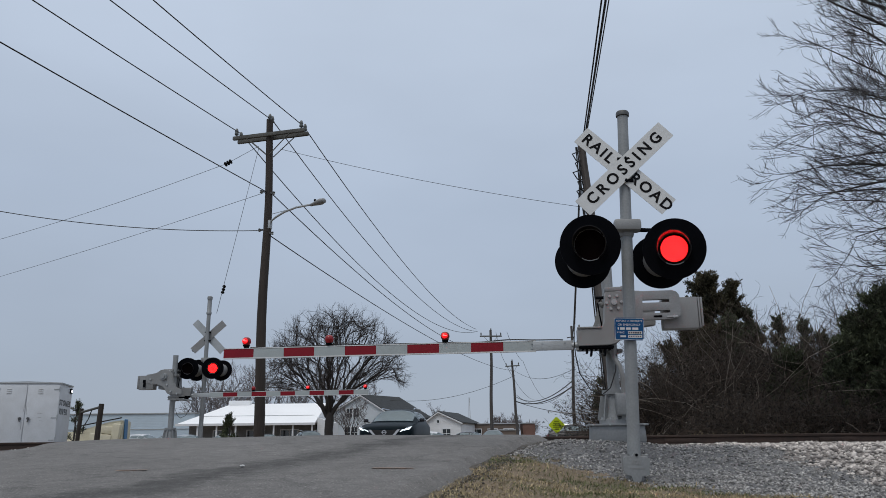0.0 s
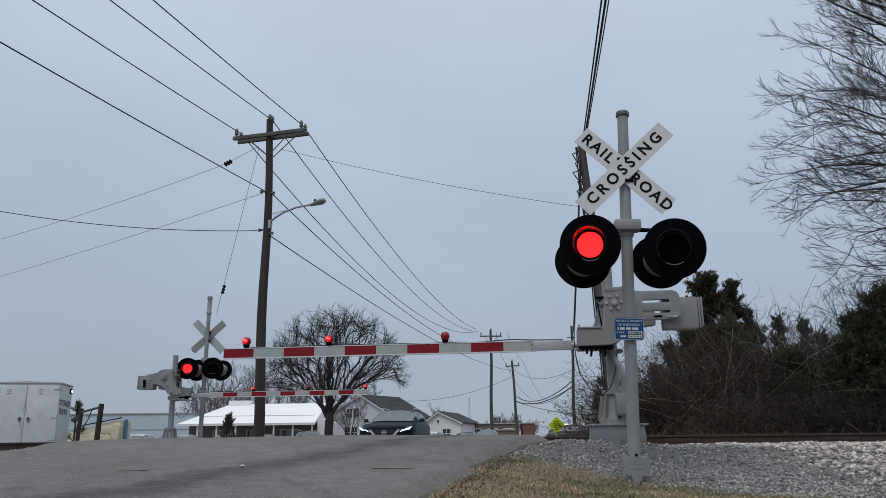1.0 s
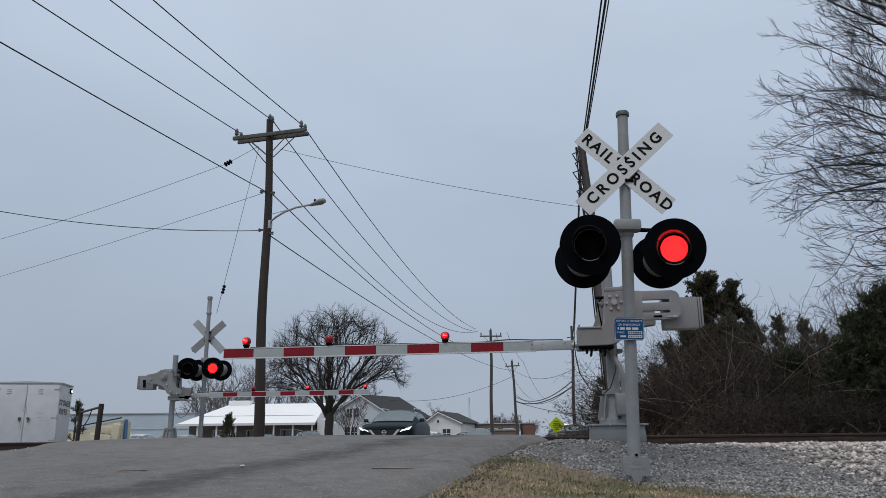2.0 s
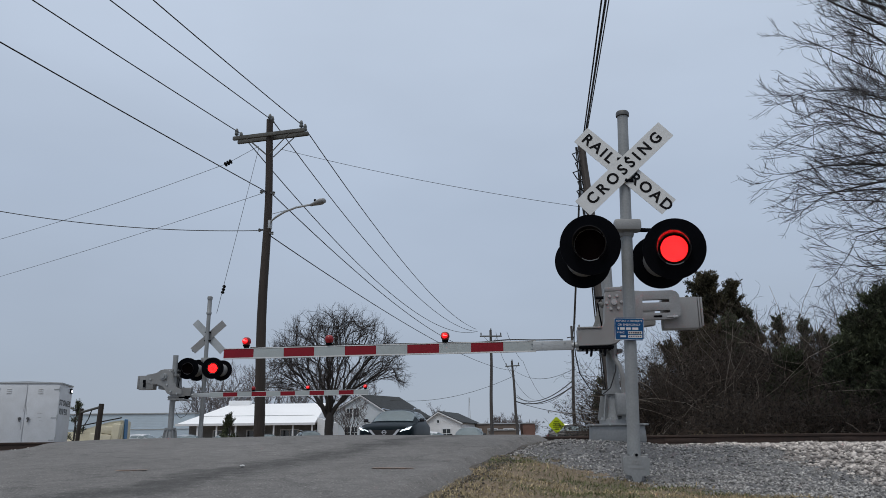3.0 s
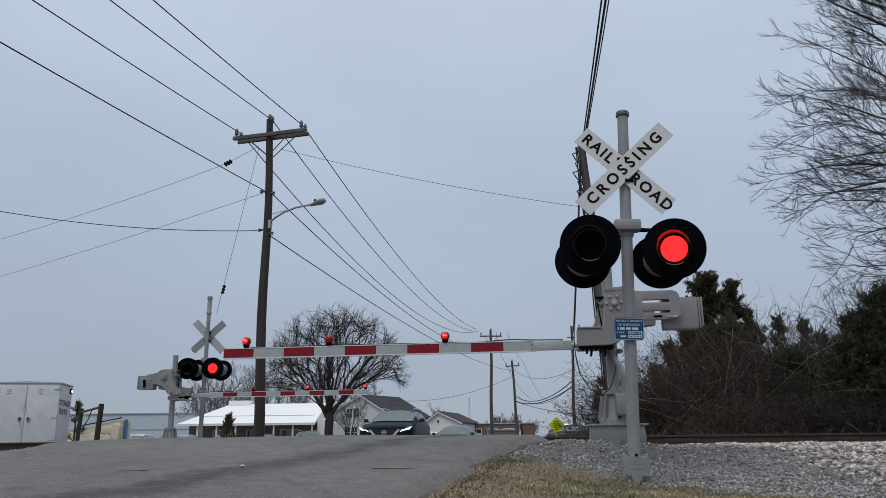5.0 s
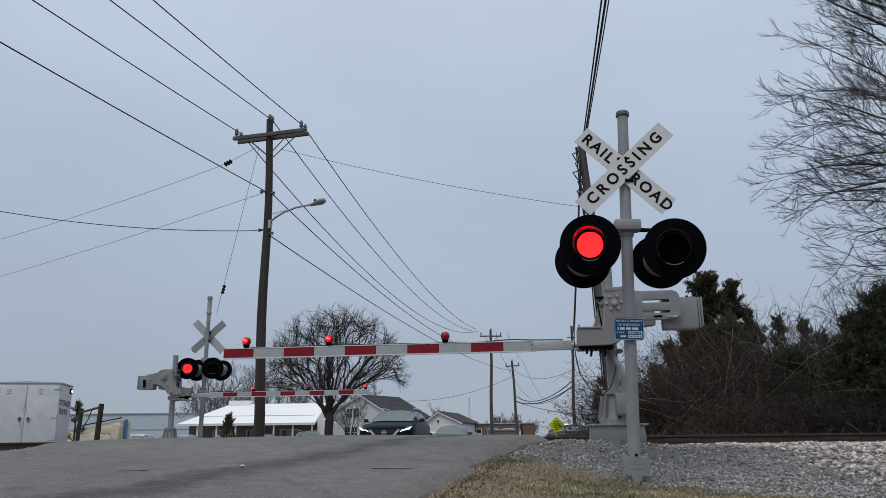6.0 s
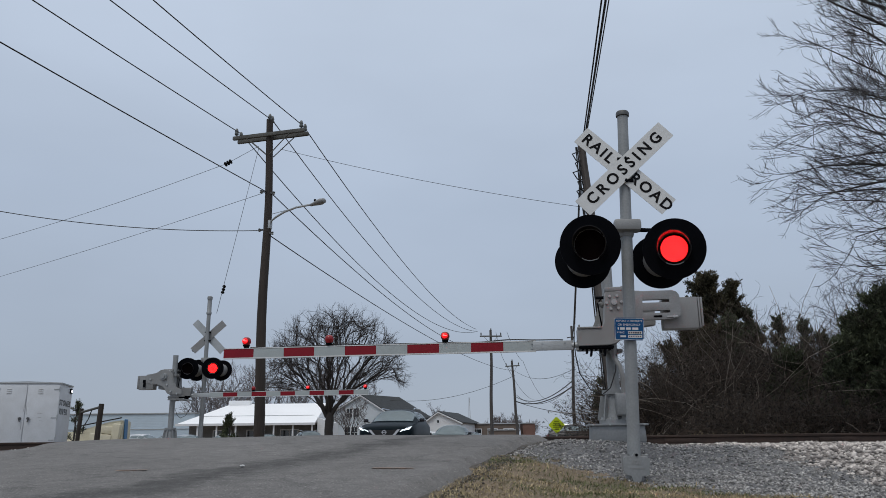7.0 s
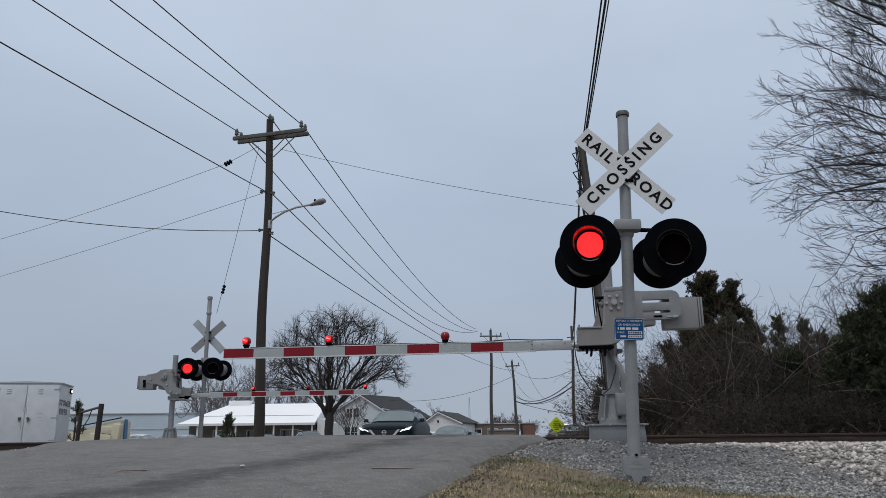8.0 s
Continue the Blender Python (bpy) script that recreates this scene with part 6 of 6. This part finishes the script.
def car(m, label, paint, kind="suv", lit=False, group="", name="car", vgrille=False):
    """A car whose nose points to -y: lofted body, cabin, glass, lamps, mirrors and wheels."""
    t = thing(name, m, label, "car", group)
    suv = kind == "suv"
    L, W_, H = (4.5, 1.90, 1.65) if suv else (4.7, 1.83, 1.46)
    belt, hood, clear = (1.16, 1.07, 0.22) if suv else (0.96, 0.84, 0.18)
    hw = W_ / 2
    y0 = -L / 2

    def ring(y, top, half, low=clear, shoulder=0.93):
        return [(-half * 0.90, y, low), (half * 0.90, y, low), (half, y, low + 0.22), (half, y, top - 0.16), (half * shoulder, y, top - 0.03), (half * 0.6, y, top + 0.008), (0, y, top + 0.02), (-half * 0.6, y, top + 0.008), (-half * shoulder, y, top - 0.03), (-half, y, top - 0.16), (-half, y, low + 0.22)]
    cowl = y0 + (1.35 if suv else 1.45)
    sec = [ring(y0, hood - 0.20, hw * 0.72, clear + 0.12), ring(y0 + 0.06, hood - 0.14, hw * 0.86, clear + 0.05), ring(y0 + 0.22, hood - 0.08, hw * 0.95), ring(y0 + 0.5, hood - 0.01, hw * 0.99), ring(y0 + 0.9, hood + 0.03, hw), ring(cowl, belt - 0.02, hw),
           ring(0, belt, hw), ring(L / 2 - 0.8, belt + 0.01, hw), ring(L / 2 - 0.25, belt - (0.02 if suv else 0.01), hw * 0.96), ring(L / 2 - 0.04, belt - 0.12, hw * 0.88, clear + 0.1)]
    bm = loft(B(), sec)
    part("body", bm, paint, t, "", 40)
    # cabin
    if suv:
        a, b, c, d = cowl - 0.02, cowl + 0.92, L / 2 - 0.55, L / 2 - 0.12
    else:
        a, b, c, d = cowl - 0.02, cowl + 0.85, L / 2 - 1.25, L / 2 - 0.55
    rw, bw = hw * 0.68, hw * 0.91
    base, tall = belt - 0.04, H - belt + 0.04
    ys = [a, a + 0.12, a + 0.50, a + 0.86, a + 1.15, (a + d) / 2 + 0.2, c, c + (d - c) * 0.45, d]
    hs = [0.0, 0.13, 0.54, 0.87, 0.965, 1.0, 0.92, 0.72, 0.05]
    ws = [bw * 0.90, bw * 0.93, bw * 0.98, bw, bw, bw, bw * 0.97, bw * 0.95, bw * 0.90]

    def shell(y, angle, out=0.0):
        """A point of the rounded cabin at a length and an angle over its cross-section."""
        h, w = float(np.interp(y, ys, hs)) * tall, float(np.interp(y, ys, ws))
        up, side = max(math.sin(angle), 0.0) ** 0.66, math.copysign(abs(math.cos(angle)) ** 0.60, math.cos(angle))
        return Vector((side * w * (1 - 0.20 * up * h / tall) * (1 + out), y - out * 0.9 * (1 if y < a + 1 else 0), base + h * up + out))

    def patch(y0_, y1_, a0, a1, out, nu=8, nv=14):
        bm = B()
        g = [[bm.verts.new(shell(y0_ + (y1_ - y0_) * i / nu, radians(a0 + (a1 - a0) * j / nv), out)) for j in range(nv + 1)] for i in range(nu + 1)]
        for p, q in zip(g, g[1:]):
            for j in range(nv):
                bm.faces.new((p[j], p[j + 1], q[j + 1], q[j]))
        bmesh.ops.solidify(bm, geom=list(bm.faces), thickness=0.006)
        bmesh.ops.recalc_face_normals(bm, faces=bm.faces)
        return bm
    bm = B()
    stations = sorted(set(ys + [a + 0.25, a + 0.7, a + 1.0, (a + c) / 2]))
    loft(bm, [[shell(y, math.pi * k / 22) for k in range(23)] for y in stations])
    part("cabin", bm, paint, t, "", 50)
    part("windshield", patch(a + 0.12, a + 0.84, 34, 146, 0.012), M['car_glass'], t, "glass with the sky's reflection put into its pale colour", 60)
    part("rear_window", patch(c + 0.08, d - 0.08, 40, 140, 0.010), M['car_glass'], t, "", 60)
    panes = ((a + 0.62, a + 1.22), (a + 1.28, a + 2.05), (a + 2.11, c + 0.05)) if suv else ((a + 0.58, a + 1.15), (a + 1.21, c - 0.05))
    for p0, p1 in panes:
        for a0, a1 in ((9, 43), (137, 171)):
            part("side_window", patch(p0, p1, a0, a1, 0.010, 4, 5), M['car_glass'], t, "", 60)
    # nose
    for sx in (-1, 1):
        pts = [(sx * hw * 0.56, y0 + 0.055, hood - 0.26), (sx * hw * 0.80, y0 + 0.12, hood - 0.20), (sx * hw * 0.97, y0 + 0.34, hood - 0.08), (sx * hw * 0.90, y0 + 0.25, hood - 0.085), (sx * hw * 0.62, y0 + 0.075, hood - 0.18)]
        bm = quad_panel(B(), pts if sx > 0 else pts[::-1], 0.03, (0, -1, 0.15))
        lamp = part("headlight", bm, M['lamp_glass'], t, "slanted headlight unit")
        if lit:
            pts = [(sx * hw * 0.56, y0 + 0.01, hood - 0.27), (sx * hw * 0.88, y0 + 0.09, hood - 0.19), (sx * hw * 0.95, y0 + 0.16, hood - 0.10), (sx * hw * 0.82, y0 + 0.07, hood - 0.15), (sx * hw * 0.62, y0 + 0.02, hood - 0.21)]
            bm = quad_panel(B(), pts if sx > 0 else pts[::-1], 0.03, (0, -1, 0.1))
            part("running_light", bm, M['headlight'], lamp, "bright white running light")
        bm = B()
        box(bm, (0.17, 0.09, 0.12), (sx * (hw + 0.07), a + 0.32, belt + 0.06), bevel=0.035)
        box(bm, (0.12, 0.05, 0.03), (sx * (hw - 0.02), a + 0.34, belt + 0.01), bevel=0.01)
        part("mirror", bm, M['car_black'], t)
        bm = B()
        box(bm, (0.22, 0.05, 0.16), (sx * hw * 0.74, L / 2 - 0.09, belt - 0.14), bevel=0.02)
        part("tail_lamp", bm, M['tail_red'], t)
        if suv:
            bm = B()
            sweep(bm, [(sx * rw * 0.93, b + 0.05, H - 0.045), (sx * rw * 0.93, b + 0.18, H + 0.015), (sx * rw * 0.93, c - 0.2, H + 0.01), (sx * rw * 0.93, c, H - 0.06)], 0.018, 6)
            part("roof_rail", bm, M['chrome'], t, "bright roof rail")
        for wy in (y0 + 0.92, L / 2 - 0.95):
            r = 0.36 if suv else 0.33
            bm = B()
            lathe(bm, [(r - 0.10, -0.11), (r - 0.02, -0.11), (r, -0.08), (r, 0.08), (r - 0.02, 0.11), (r - 0.10, 0.11)], n=28, ring=True)
            wh = part("wheel", bm, M['rubber'], t, "black tyre on alloy rim")
            wh.matrix_basis = Matrix.Translation((sx * (hw - 0.11), wy, r)) @ Matrix.Rotation(radians(90), 4, 'Y')
            bm = B()
            lathe(bm, [(0.05, -0.09), (r - 0.10, -0.06), (r - 0.095, 0.06), (0.05, 0.09)], n=24)
            part("rim", bm, M['chrome'], wh)
    bm = B()
    extrude(bm, [(-hw * 0.52, hood - 0.20), (hw * 0.52, hood - 0.20), (hw * 0.36, hood - 0.48), (-hw * 0.36, hood - 0.48)], y0 - 0.02, y0 + 0.05)
    gr = part("grille", bm, M['rubber'], t, "black mesh grille")
    if vgrille:
        for sx in (-1, 1):
            bm = B()
            extrude(bm, [(sx * hw * 0.57, hood - 0.19), (sx * hw * 0.47, hood - 0.19), (sx * hw * 0.22, hood - 0.47), (sx * hw * 0.32, hood - 0.47)], y0 - 0.045, y0 - 0.015)
            part("chrome_bar", bm, M['chrome'], gr, "slanted bright chrome grille bar")
        bm = B()
        lathe(bm, [(0.055, -0.008), (0.075, -0.008), (0.075, 0.008), (0.055, 0.008)], Matrix.Translation((0, y0 - 0.04, hood - 0.28)) @ Matrix.Rotation(radians(90), 4, 'X'), 24, True)
        box(bm, (0.19, 0.012, 0.026), (0, y0 - 0.045, hood - 0.28), bevel=0.003)
        part("badge", bm, M['chrome'], gr)
    bm = B()
    box(bm, (W_ * 0.8, 0.08, 0.14), (0, y0 + 0.02, clear + 0.16), bevel=0.03)
    part("bumper", bm, M['rubber'], t)
    return t


waiting = car(pose(-1.74, 28.16, 0.03, 0, 0, -7.5), "dark teal sport utility car waiting with lit headlights", M['car_dark'], "suv", True, "", "car", True)
FOLLOW_PATH = [(0.0, 59.2), (0.8, 55.5), (1.6, 51.1), (2.2, 47.6), (2.8, 44.4), (3.6, 41.2), (4.4, 38.8), (4.7, 38.1), (5.2, 37.1), (5.8, 36.5), (6.4, 36.3), (8.0, 36.3)]
FOLLOW_ROWS = [(t, pose(0.43 + 0.151 * (y - 37), y + 2.2, -0.17 - 0.0008 * (y - 37), 0, 0, -8.6)) for t, y in FOLLOW_PATH]
FOLLOWER = car(FOLLOW_ROWS[0][1], "grey-green sedan rolling up behind the waiting car", M['car_grey'], "sedan")


def parked(x, y, rz, paint, kind, label):
    return car(pose(x, y, land(x, y), 0, 0, rz), label, paint, kind, False, "parked cars", "parked_car")


parked(-10.1, 58.0, 20, M['car_dark'], "suv", "dark teal sport utility car parked near a tree")
parked(-0.55, 55.0, 80, M['car_white'], "sedan", "white car parked in a yard beside the road")
parked(-16.2, 57.0, 15, M['car_silver'], "sedan", "silver sedan parked before the porch")
parked(-19.0, 58.0, 60, M['car_silver'], "sedan", "silver sedan parked before the porch")
parked(-21.5, 60.0, 20, M['car_grey'], "sedan", "grey sedan parked before the porch")
parked(-13.8, 60.0, 10, M['car_dark'], "sedan", "dark sedan parked before the porch")
parked(-27.0, 70.0, 75, M['car_white'], "suv", "white sport utility car parked by the blue building")
parked(-30.5, 71.0, 75, M['car_white'], "sedan", "white sedan parked by the blue building")
parked(2.4, 62.0, 70, M['car_black'], "sedan", "black sedan parked before a white cottage")
parked(8.25, 46.0, 85, M['car_black'], "suv", "black vehicle standing beyond the yellow sign")


# ---- buildings ----
def siding(name, base):
    """Horizontal lap boards as fine relief and shade lines."""
    m = mat(name, base, 0.6, 0, 0.06, 0.7, 20, 0.0)
    n, l = m.node_tree.nodes, m.node_tree.links
    p = n["Principled BSDF"]
    tc = n.new("ShaderNodeTexCoord")
    w = n.new("ShaderNodeTexWave")
    w.bands_direction = 'Z'
    w.wave_profile = 'SAW'
    w.inputs['Scale'].default_value = 1.6
    l.new(tc.outputs['Object'], w.inputs['Vector'])
    b = n.new("ShaderNodeBump")
    b.inputs['Strength'].default_value = 0.6
    b.inputs['Distance'].default_value = 0.03
    l.new(w.outputs[0], b.inputs['Height'])
    l.new(b.outputs[0], p.inputs['Normal'])
    return m


M['white_siding'] = siding("white_lap_siding", (0.78, 0.79, 0.80))
M['blue_siding'] = siding("pale_blue_lap_siding", (0.62, 0.67, 0.71))
M['metal_blue'] = siding("pale_blue_metal_cladding", (0.52, 0.62, 0.70))
M['white_metal_roof'] = mat("white_metal_roofing", (0.88, 0.89, 0.90), 0.5, 0, 0.04, 0.4, 10, 0.03)
M['shingle'] = mat("dark_asphalt_shingles", (0.036, 0.041, 0.045), 0.9, 0, 0.25, 1.5, 12, 0.4, dist=0.03)
M['brown_wall'] = mat("brown_rendered_wall", (0.17, 0.13, 0.105), 0.9, 0, 0.15, 1, 15, 0.1)
M['brick_wall'] = mat("brown_red_brick", (0.20, 0.11, 0.085), 0.9, 0, 0.2, 1, 8, 0.2)
M['dark_void'] = mat("shaded_porch_wall", (0.22, 0.22, 0.22), 0.9, 0, 0.2, 1, 10, 0)
M['pane'] = mat("dark_window_glass", (0.03, 0.036, 0.04), 0.06, 0, 0.1, 1, 10, 0, spec=0.9)
M['white_trim'] = mat("white_painted_trim", (0.72, 0.73, 0.74), 0.5, 0, 0.05, 2, 20, 0)


def window(parent, x, y, z, w, h, cols=2, rows=2):
    """Framed window in a wall that faces -y; (x, y, z) is its centre."""
    bm = B()
    for sx in (-1, 1):
        box(bm, (0.09, 0.10, h + 0.18), (x + sx * (w / 2 + 0.045), y - 0.03, z))
    for sz in (-1, 1):
        box(bm, (w, 0.10, 0.09), (x, y - 0.03, z + sz * (h / 2 + 0.045)))
    fr = part("window", bm, M['white_trim'], parent, "white-framed window", None)
    for i in range(cols):
        for j in range(rows):
            bm = B()
            box(bm, (w / cols - 0.05, 0.02, h / rows - 0.05), (x - w / 2 + (i + 0.5) * w / cols, y - 0.02, z - h / 2 + (j + 0.5) * h / rows))
            part("pane", bm, M['pane'], fr, "", None)
    bm = B()
    for i in range(1, cols):
        box(bm, (0.05, 0.05, h), (x - w / 2 + i * w / cols, y - 0.03, z))
    for j in range(1, rows):
        box(bm, (w, 0.045, 0.05), (x, y - 0.03, z - h / 2 + j * h / rows))
    part("glazing_bar", bm, M['white_trim'], fr, "", None)
    return fr


def gable_house(m, label, w, d, eave, ridge, wall, roof, peak=0.0, windows=(), name="house", over=0.35):
    """House whose gable end faces -y, ridge along y. peak shifts the ridge sideways."""
    t = thing(name, m, label, "house")
    bm = B()
    extrude(bm, [(-w / 2, -0.4), (w / 2, -0.4), (w / 2, eave), (peak, ridge), (-w / 2, eave)], 0, d)
    part("wall", bm, wall, t, "", None)
    for sx in (-1, 1):
        run = w / 2 - sx * peak
        slope = (ridge - eave) / run
        bm = B()
        extrude(bm, [(peak, ridge + 0.02), (peak, ridge + 0.16), (sx * (w / 2 + over), eave - slope * over + 0.16), (sx * (w / 2 + over), eave - slope * over + 0.02)], -over, d + over)
        part("roof", bm, roof, t, "dark shingled roof slope", None)
        bm = B()
        extrude(bm, [(peak, ridge - 0.12), (peak, ridge + 0.05), (sx * (w / 2 + over), eave - slope * over + 0.05), (sx * (w / 2 + over), eave - slope * over - 0.12)], -over - 0.04, -over + 0.01)
        part("barge_board", bm, M['white_trim'], t, "white trim board", None)
    for spec in windows:
        window(t, *spec)
    return t


two_storey = gable_house(pose(-12.45, 110.30, -0.3, 0, 0, -30), "pale two-storey house with dark shingled roof", 12.5, 9.5, 4.1, 7.2, M['blue_siding'], M['shingle'], 0.6,
                         ((-1.5, 0, 4.75, 1.0, 1.3), (-0.3, 0, 4.75, 1.0, 1.3), (-4.4, 0, 2.0, 1.0, 1.6), (-1.8, 0, 2.0, 1.0, 1.6), (-0.5, 0, 2.0, 1.0, 1.6), (2.6, 0, 2.0, 1.0, 1.6)))
cottage = gable_house(pose(-0.35, 105, -0.3, 0, 0, -16), "small white cottage with a dark shingled roof", 5.2, 10, 3.15, 4.55, M['white_siding'], M['shingle'], -0.5,
                      ((0.6, 0, 1.7, 1.1, 1.2), (-0.6, 0, 3.3, 0.3, 0.4, 1, 1)))


def porch_building():
    t = thing("porch_building", pose(-20.7, 80, -0.3), "long low building with white metal roof and open porch", "building")
    w, d, ev, rg = 14.4, 12.0, 2.72, 5.0
    x0, x1 = -w / 2, w / 2
    bm = B()
    v = [bm.verts.new(p) for p in ((x0, 0, ev), (x1, 0, ev), (x1, d, ev), (x0, d, ev), (x0 + 4.0, d / 2, rg), (x1 + 0.3, d / 2, rg))]
    for f in ((0, 1, 5, 4), (1, 2, 5), (2, 3, 4, 5), (3, 0, 4)):
        bm.faces.new([v[i] for i in f])
    bm.faces.new([v[i] for i in (3, 2, 1, 0)])
    bmesh.ops.recalc_face_normals(bm, faces=bm.faces)
    rf = part("roof", bm, M['white_metal_roof'], t, "bright white metal hipped roof", None)
    bm = B()
    box(bm, (w + 0.1, 0.12, 0.24), (0, -0.03, ev - 0.08), bevel=0.01)
    part("fascia", bm, M['white_trim'], t, "", None)
    bm = B()
    box(bm, (2.4, 0.9, 0.5), (-2.2, d / 2, rg + 0.1), bevel=0.02)
    part("roof_vent", bm, M['white_metal_roof'], t, "", None)
    bm = B()
    box(bm, (w - 2.2, 0.06, 0.03), (0.6, 2.2, ev + 0.86), bevel=0.0)
    part("roof_seam", bm, M['galv'], rf, "", None)
    bm = B()
    box(bm, (w - 0.8, d - 3.4, ev + 0.2), (0, d / 2 + 1.3, ev / 2 - 0.2))
    part("wall", bm, M['dark_void'], t, "shaded grey wall under the porch", None)
    for k in range(7):
        bm = B()
        box(bm, (0.16, 0.16, ev + 0.1), (x0 + 2.2 + k * 1.98, 0.25, ev / 2 - 0.1), bevel=0.01)
        part("post", bm, M['white_trim'], t, "", None)
    for k in range(3):
        window(t, x0 + 4.0 + k * 3.6, 3.0 - 0.02, 1.4, 1.8, 1.3)
    # lower wing
    bm = B()
    extrude(bm, [(x1 + 0.1, -0.4), (x1 + 1.5, -0.4), (x1 + 1.5, 2.8), (x1 + 0.1, 3.3)], 1.0, 7.0)
    part("wing", bm, M['white_siding'], t, "", None)
    return t


porch_building()


def shed(name, m, label, w, d, h, wall, lines=0):
    t = thing(name, m, label, "building")
    bm = B()
    box(bm, (w, d, h + 0.4), (0, d / 2, h / 2 - 0.2))
    part("wall", bm, wall, t, "", None)
    bm = B()
    box(bm, (w + 0.3, d + 0.3, 0.14), (0, d / 2, h + 0.07), bevel=0.02)
    part("roof", bm, M['galv'], t, "", None)
    for k in range(lines):
        bm = B()
        box(bm, (w, 0.06, 0.10), (0, -0.03, h * (0.58 - 0.3 * k)))
        part("cladding_rail", bm, M['galv'], t, "", None)
    return t


shed("metal_building", pose(-43.0, 95, -0.3, 0, 0, 2), "large pale blue metal-clad building", 24, 20, 4.35, M['metal_blue'], 1)
brown = shed("shop_building", pose(7.0, 112, -0.3), "low brown shop building with a flat roof", 7.2, 9, 3.0, M['brown_wall'])
for k in range(3):
    window(brown, -2.4 + 2.3 * k, -0.02, 1.7, 1.3, 1.2)
shed("brick_building", pose(12.3, 113, -0.3), "small brown-red brick building with a flat roof", 1.75, 4, 3.05, M['brick_wall'])
shed("lit_canopy", pose(8.0, 108, -0.3), "low canopy with a pale fascia before the shop", 3.6, 2.0, 2.05, M['brown_wall'])


# ---- yard clutter beyond the cabinet ----
def fence_remnant():
    t = thing("fence", pose(-10.0, 22.0, land(-10.0, 22.0)), "leftover dark wooden fence posts joined by a rail", "fence")
    for x, y, h, r in ((0.12, 0.0, 1.42, 0.075), (-0.72, 0.6, 1.32, 0.06)):
        bm = B()
        sweep(bm, [(x - 0.03, y, -0.3), (x, y, h * 0.5), (x + 0.03, y, h)], [r * 1.05, r, r * 0.95], 10)
        part("post", bm, M['pole_wood'], t)
    bm = B()
    cyl(bm, (-0.72, 0.6, 1.2), (0.12, 0.0, 1.33), 0.035, n=8)
    part("rail", bm, M['arm_wood'], t)
    bm = B()
    sweep(bm, [(-0.2, 0.2, 1.28), (-0.28, 0.2, 1.0), (-0.42, 0.25, 0.8), (-0.45, 0.3, 0.6)], 0.014, 6)
    part("loose_wire", bm, M['wire'], t)


fence_remnant()
M['cream'] = mat("cream_moulded_fibreglass", (0.62, 0.58, 0.44), 0.45, 0, 0.08, 1.2, 30, 0.03, alt=(0.40, 0.36, 0.26), alt_amount=0.6)
M['blue_rim'] = mat("blue_rim_paint", (0.05, 0.16, 0.32), 0.5, 0, 0.1, 2, 30, 0)


def pool_shell():
    """Cream moulded shell stood on edge, with stepped ledges and a blue rim."""
    t = thing("moulded_shell", pose(-12.3, 26.6, land(-12.3, 26.6) + 0.05, 0, 0, 4), "cream moulded fibreglass shell with stepped sides and blue rim", "moulded shell")
    bm = B()
    extrude(bm, [(-1.0, -0.1), (1.05, -0.1), (1.05, 1.32), (0.6, 1.26), (0.1, 1.12), (-0.35, 0.98), (-1.0, 0.90)], 0.25, 1.2)
    bmesh.ops.bevel(bm, geom=list(bm.edges), offset=0.05, segments=2, affect='EDGES')
    part("shell", bm, M['cream'], t, "", 50)
    for x0, x1, z0, z1, y in ((-0.95, 0.2, 0.0, 0.62, 0.12), (0.0, 0.75, 0.05, 0.86, 0.05), (0.35, 0.8, 0.85, 1.12, 0.15), (0.72, 1.0, 0.2, 1.2, 0.1)):
        bm = B()
        box(bm, (x1 - x0, 0.4, z1 - z0), ((x0 + x1) / 2, y + 0.2, (z0 + z1) / 2), Matrix.Rotation(radians(6), 4, 'Y'), bevel=0.07)
        part("ledge", bm, M['cream'], t, "", 50)
    bm = B()
    box(bm, (0.035, 0.30, 1.46), (1.09, 0.60, 0.63), Matrix.Rotation(radians(-2), 4, 'Y'), bevel=0.015)
    part("rim", bm, M['blue_rim'], t, "blue painted rim")
    bm = B()
    box(bm, (1.5, 0.05, 0.04), (0.3, 0.22, 1.26), Matrix.Rotation(radians(-11), 4, 'Y'), bevel=0.008)
    part("edge_strip", bm, M['rubber'], t)


pool_shell()


def antenna_mast():
    """Slender far-off lattice mast."""
    t = thing("antenna_mast", pose(7.0, 220, -0.3), "slender grey lattice antenna mast far off", "antenna mast")
    bm = B()
    for a in (0, 120, 240):
        cyl(bm, (0.5 * math.cos(radians(a)), 0.5 * math.sin(radians(a)), 0), (0.12 * math.cos(radians(a)), 0.12 * math.sin(radians(a)), 12.6), 0.05, n=5)
    for k in range(16):
        r = 0.5 - 0.38 * k / 16
        for a in (0, 120, 240):
            cyl(bm, (r * math.cos(radians(a)), r * math.sin(radians(a)), k * 0.78), (r * math.cos(radians(a + 120)), r * math.sin(radians(a + 120)), k * 0.78 + 0.78), 0.03, n=4)
    part("lattice", bm, M['galv'], t, "", None)


antenna_mast()


# ---- what moves: the flashers and the car that rolls up ----
def motions():
    for ob, rows in FLASHERS:
        walk(ob, rows)
    walk(FOLLOWER, FOLLOW_ROWS)


motions()
